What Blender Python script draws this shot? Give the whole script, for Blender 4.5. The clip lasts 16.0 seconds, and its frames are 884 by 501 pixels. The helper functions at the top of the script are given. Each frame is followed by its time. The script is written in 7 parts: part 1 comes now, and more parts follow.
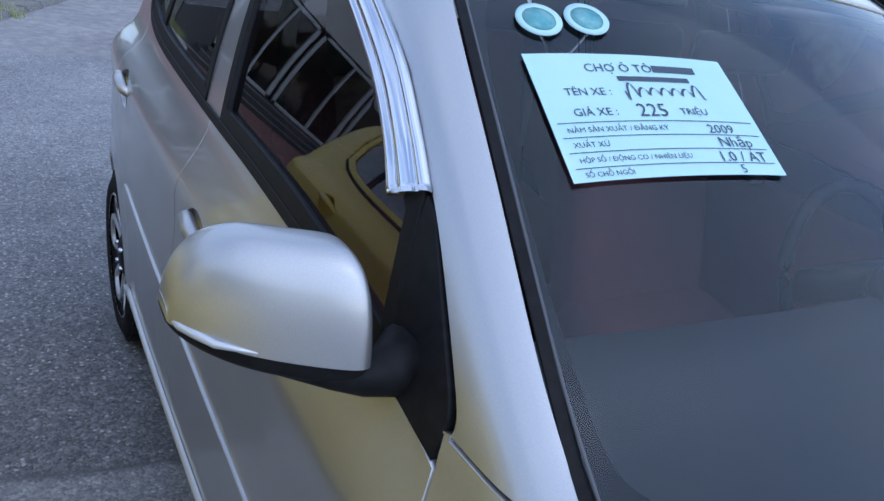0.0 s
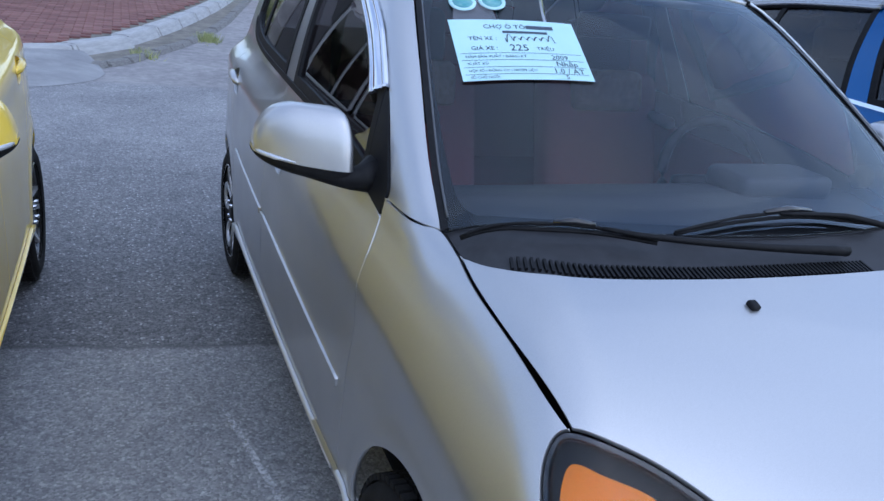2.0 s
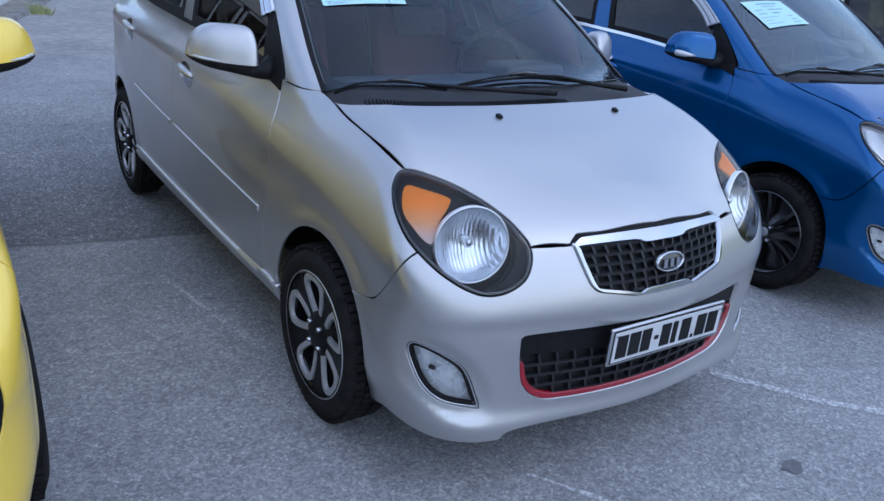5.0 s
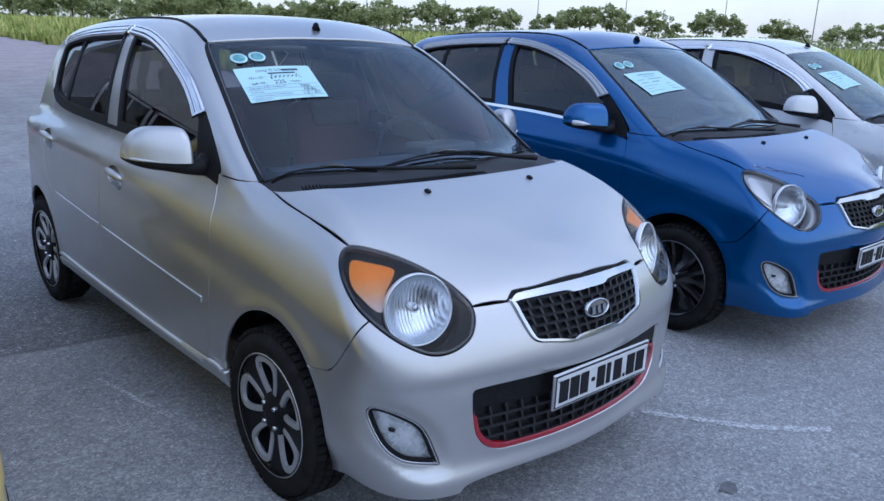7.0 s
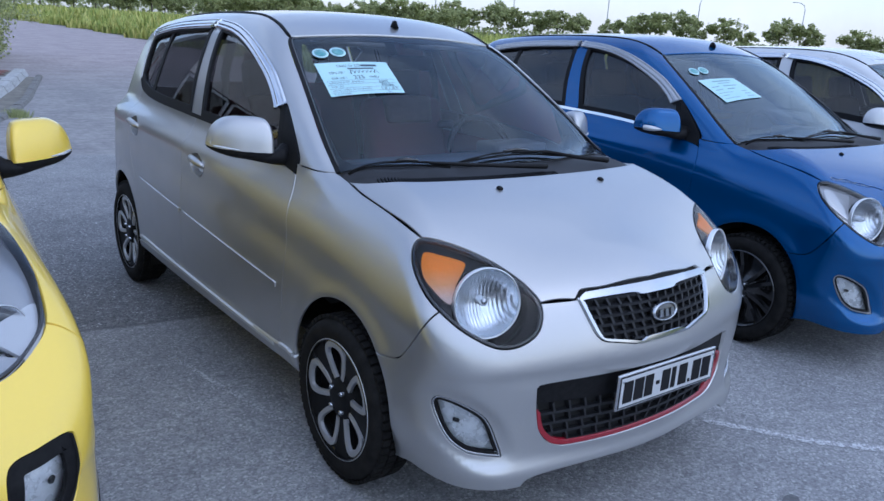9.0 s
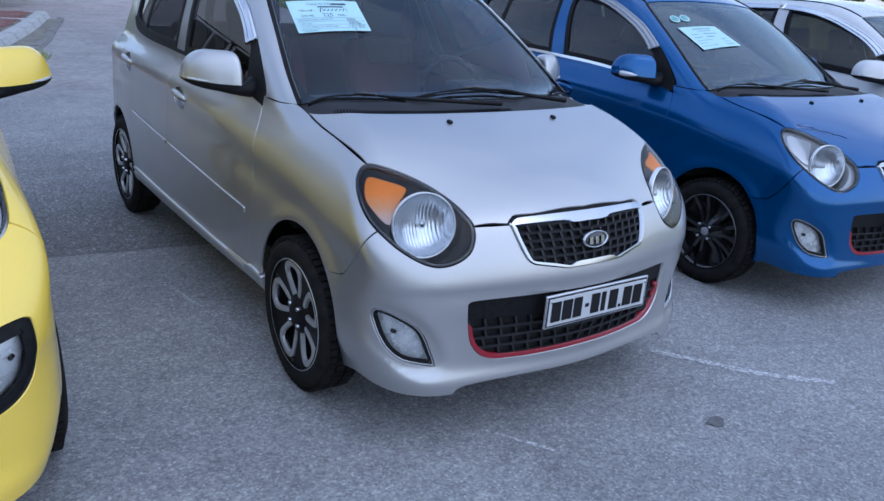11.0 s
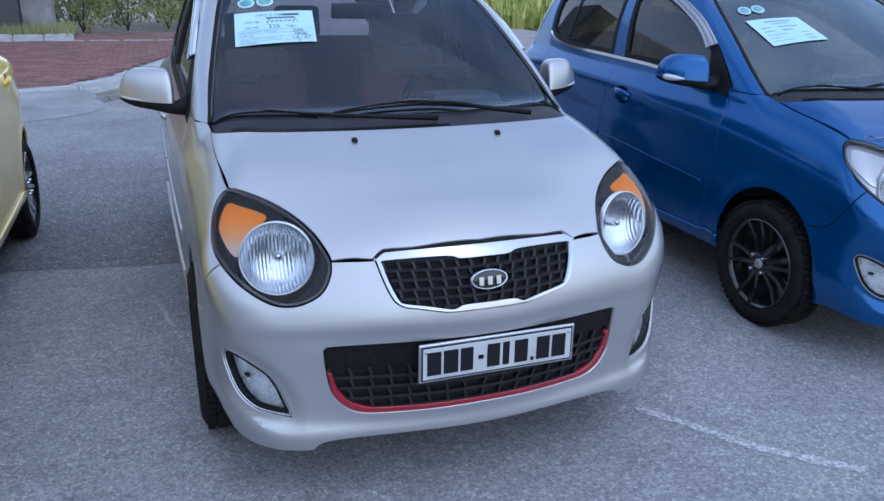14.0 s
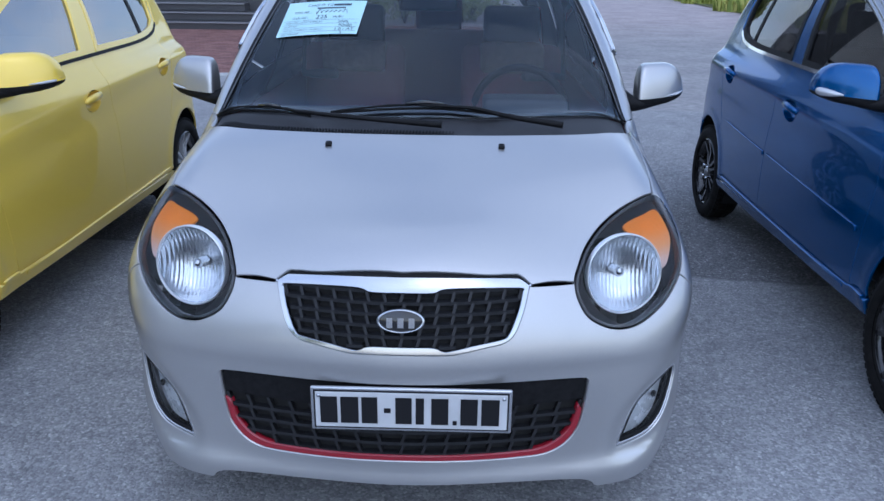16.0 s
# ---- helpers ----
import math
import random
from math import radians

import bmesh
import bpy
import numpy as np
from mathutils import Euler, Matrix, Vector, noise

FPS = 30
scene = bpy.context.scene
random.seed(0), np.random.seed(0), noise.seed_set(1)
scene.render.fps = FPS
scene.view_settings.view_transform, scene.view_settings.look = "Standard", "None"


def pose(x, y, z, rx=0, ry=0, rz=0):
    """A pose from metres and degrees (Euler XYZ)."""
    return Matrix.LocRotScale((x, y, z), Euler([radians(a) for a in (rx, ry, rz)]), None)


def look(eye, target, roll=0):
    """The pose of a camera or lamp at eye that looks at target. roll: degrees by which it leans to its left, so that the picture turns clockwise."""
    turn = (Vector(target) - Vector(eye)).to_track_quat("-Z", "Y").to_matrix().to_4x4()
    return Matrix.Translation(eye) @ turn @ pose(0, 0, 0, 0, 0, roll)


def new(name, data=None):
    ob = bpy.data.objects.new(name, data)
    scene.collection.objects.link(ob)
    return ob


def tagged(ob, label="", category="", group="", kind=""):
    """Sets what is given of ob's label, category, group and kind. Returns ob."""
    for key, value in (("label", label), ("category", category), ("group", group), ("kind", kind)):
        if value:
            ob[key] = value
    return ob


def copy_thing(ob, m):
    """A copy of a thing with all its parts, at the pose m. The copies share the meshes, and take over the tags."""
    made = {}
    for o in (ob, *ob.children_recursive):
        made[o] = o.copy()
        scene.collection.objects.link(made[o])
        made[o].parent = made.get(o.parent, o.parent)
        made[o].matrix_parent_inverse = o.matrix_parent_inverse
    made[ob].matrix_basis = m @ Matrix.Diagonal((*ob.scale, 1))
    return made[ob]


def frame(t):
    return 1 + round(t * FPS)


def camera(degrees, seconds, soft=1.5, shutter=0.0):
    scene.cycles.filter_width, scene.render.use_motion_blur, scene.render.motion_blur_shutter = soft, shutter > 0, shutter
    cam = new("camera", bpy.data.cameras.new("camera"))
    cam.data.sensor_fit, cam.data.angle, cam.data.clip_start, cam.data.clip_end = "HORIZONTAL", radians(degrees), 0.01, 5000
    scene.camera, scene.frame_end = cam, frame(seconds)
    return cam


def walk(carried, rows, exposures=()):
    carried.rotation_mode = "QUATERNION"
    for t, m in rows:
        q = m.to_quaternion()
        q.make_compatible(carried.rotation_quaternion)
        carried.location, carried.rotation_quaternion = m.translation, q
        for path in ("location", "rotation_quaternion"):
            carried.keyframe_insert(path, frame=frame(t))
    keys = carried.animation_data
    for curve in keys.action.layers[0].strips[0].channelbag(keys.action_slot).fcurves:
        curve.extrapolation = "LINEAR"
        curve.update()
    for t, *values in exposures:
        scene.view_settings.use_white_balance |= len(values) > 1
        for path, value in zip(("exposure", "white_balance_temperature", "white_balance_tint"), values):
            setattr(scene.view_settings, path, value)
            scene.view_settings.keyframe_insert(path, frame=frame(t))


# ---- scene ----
cam = camera(59.2, 16.0)
PATH = [
    (0, (-1.093, -0.128, 1.483), (-0.132, 1.435, 0.687), 9.4),
    (0.5, (-1.098, -0.308, 1.486), (-0.235, 1.319, 0.706), 8.3),
    (1, (-1.201, -0.538, 1.484), (-0.407, 1.13, 0.72), 7.3),
    (1.5, (-1.215, -0.799, 1.51), (-0.475, 0.903, 0.766), 7.0),
    (2, (-1.202, -1.017, 1.489), (-0.464, 0.693, 0.761), 6.6),
    (2.5, (-1.283, -1.171, 1.499), (-0.503, 0.525, 0.781), 6.2),
    (3, (-1.449, -1.346, 1.508), (-0.6, 0.313, 0.784), 6.2),
    (3.5, (-1.491, -1.49, 1.513), (-0.585, 0.126, 0.759), 6.1),
    (4, (-1.533, -1.655, 1.486), (-0.577, -0.083, 0.7), 6.6),
    (4.2, (-1.566, -1.741, 1.483), (-0.598, -0.186, 0.681), 6.6),
    (6.3, (-1.891, -2.047, 1.517), (-0.606, -0.629, 0.935), 3.1),
    (6.5, (-1.882, -2.046, 1.515), (-0.587, -0.629, 0.956), 2.6),
    (7, (-1.896, -2.046, 1.505), (-0.61, -0.615, 0.958), 2.3),
    (7.5, (-1.917, -2.046, 1.519), (-0.679, -0.575, 0.967), 2.6),
    (8, (-1.934, -2.053, 1.511), (-0.74, -0.542, 0.971), 2.9),
    (8.2, (-1.936, -2.055, 1.506), (-0.756, -0.531, 0.97), 2.9),
    (10.3, (-1.993, -2.063, 1.489), (-0.831, -0.555, 0.876), 5.1),
    (10.5, (-1.954, -2.164, 1.507), (-0.825, -0.64, 0.874), 4.6),
    (11, (-1.867, -2.378, 1.478), (-0.759, -0.851, 0.813), 4.6),
    (11.5, (-1.784, -2.429, 1.482), (-0.704, -0.906, 0.765), 4.2),
    (12, (-1.614, -2.392, 1.482), (-0.581, -0.847, 0.743), 3.5),
    (12.5, (-1.447, -2.372, 1.491), (-0.494, -0.787, 0.73), 2.5),
    (13, (-1.283, -2.45, 1.492), (-0.399, -0.814, 0.755), 2.2),
    (13.5, (-1.087, -2.546, 1.489), (-0.297, -0.845, 0.792), 1.7),
    (14, (-0.825, -2.526, 1.496), (-0.175, -0.759, 0.823), 1.0),
    (14.5, (-0.55, -2.498, 1.509), (-0.07, -0.672, 0.849), 0.5),
    (15, (-0.274, -2.539, 1.506), (0.031, -0.675, 0.849), 0.2),
    (15.5, (-0.05, -2.486, 1.473), (0.065, -0.604, 0.805), 0.2),
    (16, (0.13, -2.321, 1.476), (0.09, -0.445, 0.785), 0.7),
]
walk(cam, [(t, look(eye, target, roll)) for t, eye, target, roll in PATH], [(0.0, 0.62, 5280, 12), (1.0, 0.8, 5280, 12), (2.0, 0.66, 5280, 12), (4.0, 0.6, 5280, 12), (7.0, 0.48, 5280, 12), (10.5, 0.48, 5280, 12), (12.0, 0.6, 5280, 12), (13.5, 0.64, 5280, 12), (15.0, 0.5, 5280, 12), (16.0, 0.58, 5280, 12)])

# ---------------------------------------------------------------- light
import functools
from mathutils.geometry import delaunay_2d_cdt

SUN_EL, SUN_AZ = 56.0, 165.0
world = bpy.data.worlds.new("sky")
scene.world = world
world.use_nodes = True
wn = world.node_tree
sky = wn.nodes.new("ShaderNodeTexSky")
sky.sky_type = "NISHITA"
sky.sun_disc = False
sky.sun_elevation = radians(SUN_EL)
sky.sun_rotation = radians(SUN_AZ)
sky.air_density, sky.dust_density, sky.ozone_density = 1.0, 1.6, 1.0
# broken white cloud over the blue
cloud = wn.nodes.new("ShaderNodeTexNoise")
cloud.inputs["Scale"].default_value, cloud.inputs["Detail"].default_value, cloud.inputs["Roughness"].default_value = 2.6, 9.0, 0.62
cover = wn.nodes.new("ShaderNodeValToRGB")
for e, (p, c) in zip(cover.color_ramp.elements, ((0.40, 0.25), (0.62, 0.85))):
    e.position, e.color = p, (c, c, c, 1)
wn.links.new(cloud.outputs[0], cover.inputs[0])
veil = wn.nodes.new("ShaderNodeMix")
veil.data_type = "RGBA"
wn.links.new(cover.outputs[0], veil.inputs["Factor"])
va, vb = [i for i in veil.inputs if i.type == "RGBA"]
wn.links.new(sky.outputs[0], va)
vb.default_value = (4.6, 4.7, 4.9, 1)
# bright warm haze low down, deeper blue overhead
up = wn.nodes.new("ShaderNodeTexCoord")
up_z = wn.nodes.new("ShaderNodeSeparateXYZ")
wn.links.new(up.outputs["Generated"], up_z.inputs[0])
haze = wn.nodes.new("ShaderNodeValToRGB")
while len(haze.color_ramp.elements) < 4:
    haze.color_ramp.elements.new(0.5)
for e, (p, c) in zip(haze.color_ramp.elements, ((0.0, (0.64, 0.605, 0.56)), (0.22, (0.68, 0.675, 0.66)), (0.55, (0.55, 0.575, 0.61)), (1.0, (0.44, 0.48, 0.54)))):
    e.position, e.color = p, (*c, 1)
wn.links.new(up_z.outputs[2], haze.inputs[0])
graded = wn.nodes.new("ShaderNodeMix")
graded.data_type, graded.blend_type = "RGBA", "MULTIPLY"
graded.inputs["Factor"].default_value = 1.0
ga, gb = [i for i in graded.inputs if i.type == "RGBA"]
wn.links.new([o for o in veil.outputs if o.type == "RGBA"][0], ga)
wn.links.new(haze.outputs[0], gb)
wn.links.new([o for o in graded.outputs if o.type == "RGBA"][0], wn.nodes["Background"].inputs[0])
wn.nodes["Background"].inputs[1].default_value = 0.26
sun = new("sun", bpy.data.lights.new("sun", "SUN"))
sun.data.energy, sun.data.angle, sun.data.color = 0.5, radians(120), (1.0, 0.96, 0.91)
sd = Vector((math.sin(radians(SUN_AZ)) * math.cos(radians(SUN_EL)), math.cos(radians(SUN_AZ)) * math.cos(radians(SUN_EL)), math.sin(radians(SUN_EL))))
sun.matrix_world = look(sd * 30, (0, 0, 0))


# ---------------------------------------------------------------- materials
def mat(name, color, rough=0.5, metal=0.0, spec=0.5, coat=0.0):
    m = bpy.data.materials.new(name)
    m.use_nodes = True
    b = m.node_tree.nodes["Principled BSDF"]
    b.inputs["Base Color"].default_value = (*color, 1)
    b.inputs["Roughness"].default_value = rough
    b.inputs["Metallic"].default_value = metal
    b.inputs["Specular IOR Level"].default_value = spec
    b.inputs["Coat Weight"].default_value = coat
    b.inputs["Coat Roughness"].default_value = 0.03
    return m


def nodes(m):
    return m.node_tree, m.node_tree.nodes["Principled BSDF"]


def noise_tex(nt, scale, detail=4.0, rough=0.6, coord="Object"):
    tc = nt.nodes.new("ShaderNodeTexCoord")
    n = nt.nodes.new("ShaderNodeTexNoise")
    n.inputs["Scale"].default_value, n.inputs["Detail"].default_value, n.inputs["Roughness"].default_value = scale, detail, rough
    nt.links.new(tc.outputs[coord], n.inputs["Vector"])
    return n


def ramp(nt, src, stops):
    r = nt.nodes.new("ShaderNodeValToRGB")
    e = r.color_ramp.elements
    while len(e) < len(stops):
        e.new(0.5)
    for k, (p, c) in zip(e, stops):
        k.position, k.color = p, (*c, 1)
    nt.links.new(src, r.inputs[0])
    return r


def bump(nt, b, src, strength, dist):
    n = nt.nodes.new("ShaderNodeBump")
    n.inputs["Strength"].default_value, n.inputs["Distance"].default_value = strength, dist
    nt.links.new(src, n.inputs["Height"])
    nt.links.new(n.outputs[0], b.inputs["Normal"])
    return n


def mottled(m, scale, lo, hi, rough=None, bumps=None, detail=5.0):
    nt, b = nodes(m)
    n = noise_tex(nt, scale, detail)
    r = ramp(nt, n.outputs[0], [(0.3, lo), (0.7, hi)])
    nt.links.new(r.outputs[0], b.inputs["Base Color"])
    if rough:
        mr = nt.nodes.new("ShaderNodeMapRange")
        mr.inputs[3].default_value, mr.inputs[4].default_value = rough
        nt.links.new(n.outputs[0], mr.inputs[0])
        nt.links.new(mr.outputs[0], b.inputs["Roughness"])
    if bumps:
        n2 = noise_tex(nt, bumps[0], 3.0)
        bump(nt, b, n2.outputs[0], bumps[1], bumps[2])
    return m


def paint(name, color, metal, rough=0.32, flake=0.06, coat=1.0):
    m = mat(name, color, rough, metal, 0.5, coat)
    nt, b = nodes(m)
    n = noise_tex(nt, 900.0, 2.0)
    lo = tuple(c * (1 - flake) for c in color)
    hi = tuple(min(1.0, c * (1 + flake)) for c in color)
    r = ramp(nt, n.outputs[0], [(0.35, lo), (0.65, hi)])
    nt.links.new(r.outputs[0], b.inputs["Base Color"])
    d = noise_tex(nt, 3.0, 6.0)
    mr = nt.nodes.new("ShaderNodeMapRange")
    mr.inputs[1].default_value, mr.inputs[2].default_value = 0.35, 0.75
    mr.inputs[3].default_value, mr.inputs[4].default_value = rough * 0.85, rough * 1.25
    nt.links.new(d.outputs[0], mr.inputs[0])
    nt.links.new(mr.outputs[0], b.inputs["Roughness"])
    return m


def glass(name, tint, gloss=0.03, ior=1.5, cast=(1.0, 1.0, 1.0)):
    m = bpy.data.materials.new(name)
    m.use_nodes = True
    nt = m.node_tree
    nt.nodes.remove(nt.nodes["Principled BSDF"])
    out = nt.nodes["Material Output"]
    tr = nt.nodes.new("ShaderNodeBsdfTransparent")
    tr.inputs[0].default_value = (*tint, 1)
    gl = nt.nodes.new("ShaderNodeBsdfGlossy")
    gl.inputs["Roughness"].default_value = gloss
    gl.inputs["Color"].default_value = (*cast, 1)
    fr = nt.nodes.new("ShaderNodeFresnel")
    fr.inputs[0].default_value = ior
    mx = nt.nodes.new("ShaderNodeMixShader")
    nt.links.new(fr.outputs[0], mx.inputs[0])
    nt.links.new(tr.outputs[0], mx.inputs[1])
    nt.links.new(gl.outputs[0], mx.inputs[2])
    nt.links.new(mx.outputs[0], out.inputs[0])
    return m


def dusty_sheen(m, amount):
    """A thin uneven pale film on a glass: dust, plus reflected sky put into colour."""
    nt = m.node_tree
    out = nt.nodes["Material Output"]
    src = out.inputs[0].links[0].from_socket
    df = nt.nodes.new("ShaderNodeBsdfDiffuse")
    df.inputs[0].default_value = (0.62, 0.63, 0.62, 1)
    n = noise_tex(nt, 7.0, 6.0)
    mr = nt.nodes.new("ShaderNodeMapRange")
    mr.inputs[1].default_value, mr.inputs[2].default_value = 0.3, 0.7
    mr.inputs[3].default_value, mr.inputs[4].default_value = amount * 0.5, amount * 1.5
    nt.links.new(n.outputs[0], mr.inputs[0])
    mx = nt.nodes.new("ShaderNodeMixShader")
    nt.links.new(mr.outputs[0], mx.inputs[0])
    nt.links.new(src, mx.inputs[1])
    nt.links.new(df.outputs[0], mx.inputs[2])
    nt.links.new(mx.outputs[0], out.inputs[0])
    return m


SILVER = paint("silver_paint", (0.485, 0.484, 0.484), 0.8, 0.36, 0.06, 0.8)
BLUE = paint("blue_paint", (0.001, 0.080, 0.258), 0.55, 0.18, 0.2, 0.55)
WHITE = paint("white_paint", (0.60, 0.61, 0.62), 0.1, 0.3, 0.02)
YELLOW = paint("yellow_paint", (0.88, 0.63, 0.075), 0.15, 0.34, 0.05)
BLACK = mottled(mat("black_plastic", (0.01, 0.01, 0.011), 0.5, 0, 0.14), 60, (0.006, 0.006, 0.007), (0.014, 0.014, 0.015), (0.42, 0.6))
FRIT = mat("black_glass_print", (0.010, 0.010, 0.011), 0.6, 0, 0.3)
COWL = mottled(mat("faded_plastic", (0.05, 0.05, 0.053), 0.6, 0, 0.4), 40, (0.018, 0.018, 0.02), (0.034, 0.034, 0.037), (0.5, 0.7))
GLOSSBLACK = mat("gloss_black", (0.012, 0.012, 0.013), 0.12, 0, 0.5, 0.6)
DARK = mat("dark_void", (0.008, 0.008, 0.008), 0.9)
RUBBER = mottled(mat("tyre_rubber", (0.02, 0.02, 0.02), 0.85, 0, 0.12), 25, (0.008, 0.008, 0.008), (0.022, 0.021, 0.02), (0.7, 0.95), (300, 0.2, 0.002))
CHROME = mat("chrome", (0.52, 0.54, 0.57), 0.11, 1.0)
ALLOY = mat("machined_alloy", (0.55, 0.55, 0.56), 0.45, 0.75)
RED = mat("red_trim", (0.27, 0.008, 0.02), 0.35, 0, 0.5, 0.5)
AMBER = mottled(mat("amber_reflector", (0.85, 0.2, 0.01), 0.4, 0.0, 0.2, 0.0), 14, (0.72, 0.15, 0.004), (0.95, 0.30, 0.018), None, (30, 0.4, 0.01))
# paler lower down for the clear part, with the lens reflection put into its colour
nt, b = nodes(AMBER)
tca = nt.nodes.new("ShaderNodeTexCoord")
sza = nt.nodes.new("ShaderNodeSeparateXYZ")
nt.links.new(tca.outputs["Object"], sza.inputs[0])
fade = nt.nodes.new("ShaderNodeMapRange")
fade.inputs[1].default_value, fade.inputs[2].default_value = 0.715, 0.83
nt.links.new(sza.outputs[2], fade.inputs[0])
nt.links.new(ramp(nt, fade.outputs[0], [(0.0, (0.62, 0.46, 0.40)), (0.3, (0.74, 0.33, 0.12)), (0.6, (0.86, 0.25, 0.012)), (1.0, (0.78, 0.21, 0.002))]).outputs[0], b.inputs["Base Color"])
LENS = dusty_sheen(glass("clear_lens", (0.93, 0.94, 0.95), 0.02, 1.32), 0.002)
# windscreens: the blue of the reflected sky is put into their gloss colour
SCREEN = dusty_sheen(glass("windscreen_glass", (0.80, 0.84, 0.88), 0.012, 1.5, (0.84, 0.93, 1.0)), 0.0012)
SCREENBRIGHT = dusty_sheen(glass("bright_windscreen_glass", (0.6, 0.66, 0.7), 0.015, 2.1, (0.8, 0.92, 1.0)), 0.006)
TINT = dusty_sheen(glass("tinted_glass", (0.30, 0.285, 0.29), 0.01, 1.6), 0.002)
REARGLASS = glass("rear_glass", (0.42, 0.43, 0.45), 0.01, 1.5)
MIRRORTINT = glass("mirror_tint_glass", (0.10, 0.10, 0.10), 0.01, 3.6)
CLOTH = mottled(mat("dark_cloth", (0.05, 0.05, 0.055), 0.9), 200, (0.03, 0.03, 0.034), (0.06, 0.06, 0.066))
TAN = mottled(mat("tan_cloth", (0.25, 0.19, 0.14), 0.9), 60, (0.2, 0.15, 0.11), (0.30, 0.23, 0.17))
REDCLOTH = mottled(mat("maroon_cloth", (0.16, 0.04, 0.05), 0.9), 120, (0.13, 0.045, 0.05), (0.22, 0.085, 0.085))


# ---------------------------------------------------------------- mesh helpers
def part(name, bm, material, parent=None, label="", smooth=True):
    me = bpy.data.meshes.new(name)
    bm.normal_update()
    bm.to_mesh(me)
    bm.free()
    return part_mesh(name, me, material, parent, label, smooth)


def part_mesh(name, me, material, parent=None, label="", smooth=True):
    ob = new(name, me)
    for m in material if isinstance(material, (list, tuple)) else [material]:
        me.materials.append(m)
    if smooth:
        me.polygons.foreach_set("use_smooth", [True] * len(me.polygons))
    if parent:
        ob.parent = parent
    if label:
        ob["label"] = label
    return ob


def box_bm(sx, sy, sz, at=(0, 0, 0), bevel=0.0, seg=2):
    bm = bmesh.new()
    bmesh.ops.create_cube(bm, size=1, matrix=Matrix.Translation(at) @ Matrix.Diagonal((sx, sy, sz, 1)))
    if bevel:
        bmesh.ops.bevel(bm, geom=bm.edges[:], offset=bevel, segments=seg, affect="EDGES", profile=0.6)
    return bm


def tube(points, radius, n=8, closed=False, bm=None):
    """A round tube along points."""
    bm = bm or bmesh.new()
    pts = [Vector(p) for p in points]
    rings = []
    for i, p in enumerate(pts):
        a = pts[i - 1] if (i or closed) else p
        b = pts[(i + 1) % len(pts)] if (i < len(pts) - 1 or closed) else p
        d = (b - a).normalized()
        u = d.cross(Vector((0.0, 0.3, 1.0)) if abs(d.z) < 0.9 else Vector((1, 0, 0))).normalized()
        v = d.cross(u)
        r = radius[i] if isinstance(radius, (list, tuple)) else radius
        rings.append([bm.verts.new(p + (u * math.cos(k * math.tau / n) + v * math.sin(k * math.tau / n)) * r) for k in range(n)])
    for i in range(len(rings) - (0 if closed else 1)):
        a, b = rings[i], rings[(i + 1) % len(rings)]
        for k in range(n):
            bm.faces.new((a[k], a[(k + 1) % n], b[(k + 1) % n], b[k]))
    if not closed:
        bm.faces.new(rings[0][::-1])
        bm.faces.new(rings[-1])
    return bm


def lathe(profile, n=48, bm=None, m=None):
    """Spin (radius, height) points round the local x axis."""
    bm = bm or bmesh.new()
    m = m or Matrix.Identity(4)
    rings = [[bm.verts.new(m @ Vector((h, r * math.cos(k * math.tau / n), r * math.sin(k * math.tau / n)))) for k in range(n)] for r, h in profile]
    for a, b in zip(rings, rings[1:]):
        for k in range(n):
            bm.faces.new((a[k], a[(k + 1) % n], b[(k + 1) % n], b[k]))
    return bm


def spline(xs, ys):
    """A natural cubic spline, straight beyond its ends."""
    xs, ys = np.array(xs, float), np.array(ys, float)
    n = len(xs)
    h = np.diff(xs)
    a = np.eye(n)
    r = np.zeros(n)
    for i in range(1, n - 1):
        a[i, i - 1:i + 2] = h[i - 1], 2 * (h[i - 1] + h[i]), h[i]
        r[i] = 6 * ((ys[i + 1] - ys[i]) / h[i] - (ys[i] - ys[i - 1]) / h[i - 1])
    m = np.linalg.solve(a, r)
    s0 = (ys[1] - ys[0]) / h[0] - h[0] * m[1] / 6
    s1 = (ys[-1] - ys[-2]) / h[-1] + h[-1] * m[-2] / 6

    def f(x):
        x = np.asarray(x, float)
        i = np.clip(np.searchsorted(xs, x) - 1, 0, n - 2)
        t0, t1 = xs[i + 1] - x, x - xs[i]
        v = (m[i] * t0 ** 3 + m[i + 1] * t1 ** 3) / (6 * h[i]) + (ys[i] / h[i] - m[i] * h[i] / 6) * t0 + (ys[i + 1] / h[i] - m[i + 1] * h[i] / 6) * t1
        v = np.where(x < xs[0], ys[0] + s0 * (x - xs[0]), v)
        return np.where(x > xs[-1], ys[-1] + s1 * (x - xs[-1]), v)
    return f


def smax(a, b, k):
    h = np.clip(0.5 + 0.5 * (a - b) / k, 0, 1)
    return b * (1 - h) + a * h + k * h * (1 - h)


def ease(t):
    t = np.clip(t, 0, 1)
    return t * t * (3 - 2 * t)


def smin(a, b, k):
    return -smax(-a, -b, k)


def softplus(s, r):
    return 0.5 * (s + np.sqrt(s * s + r * r))


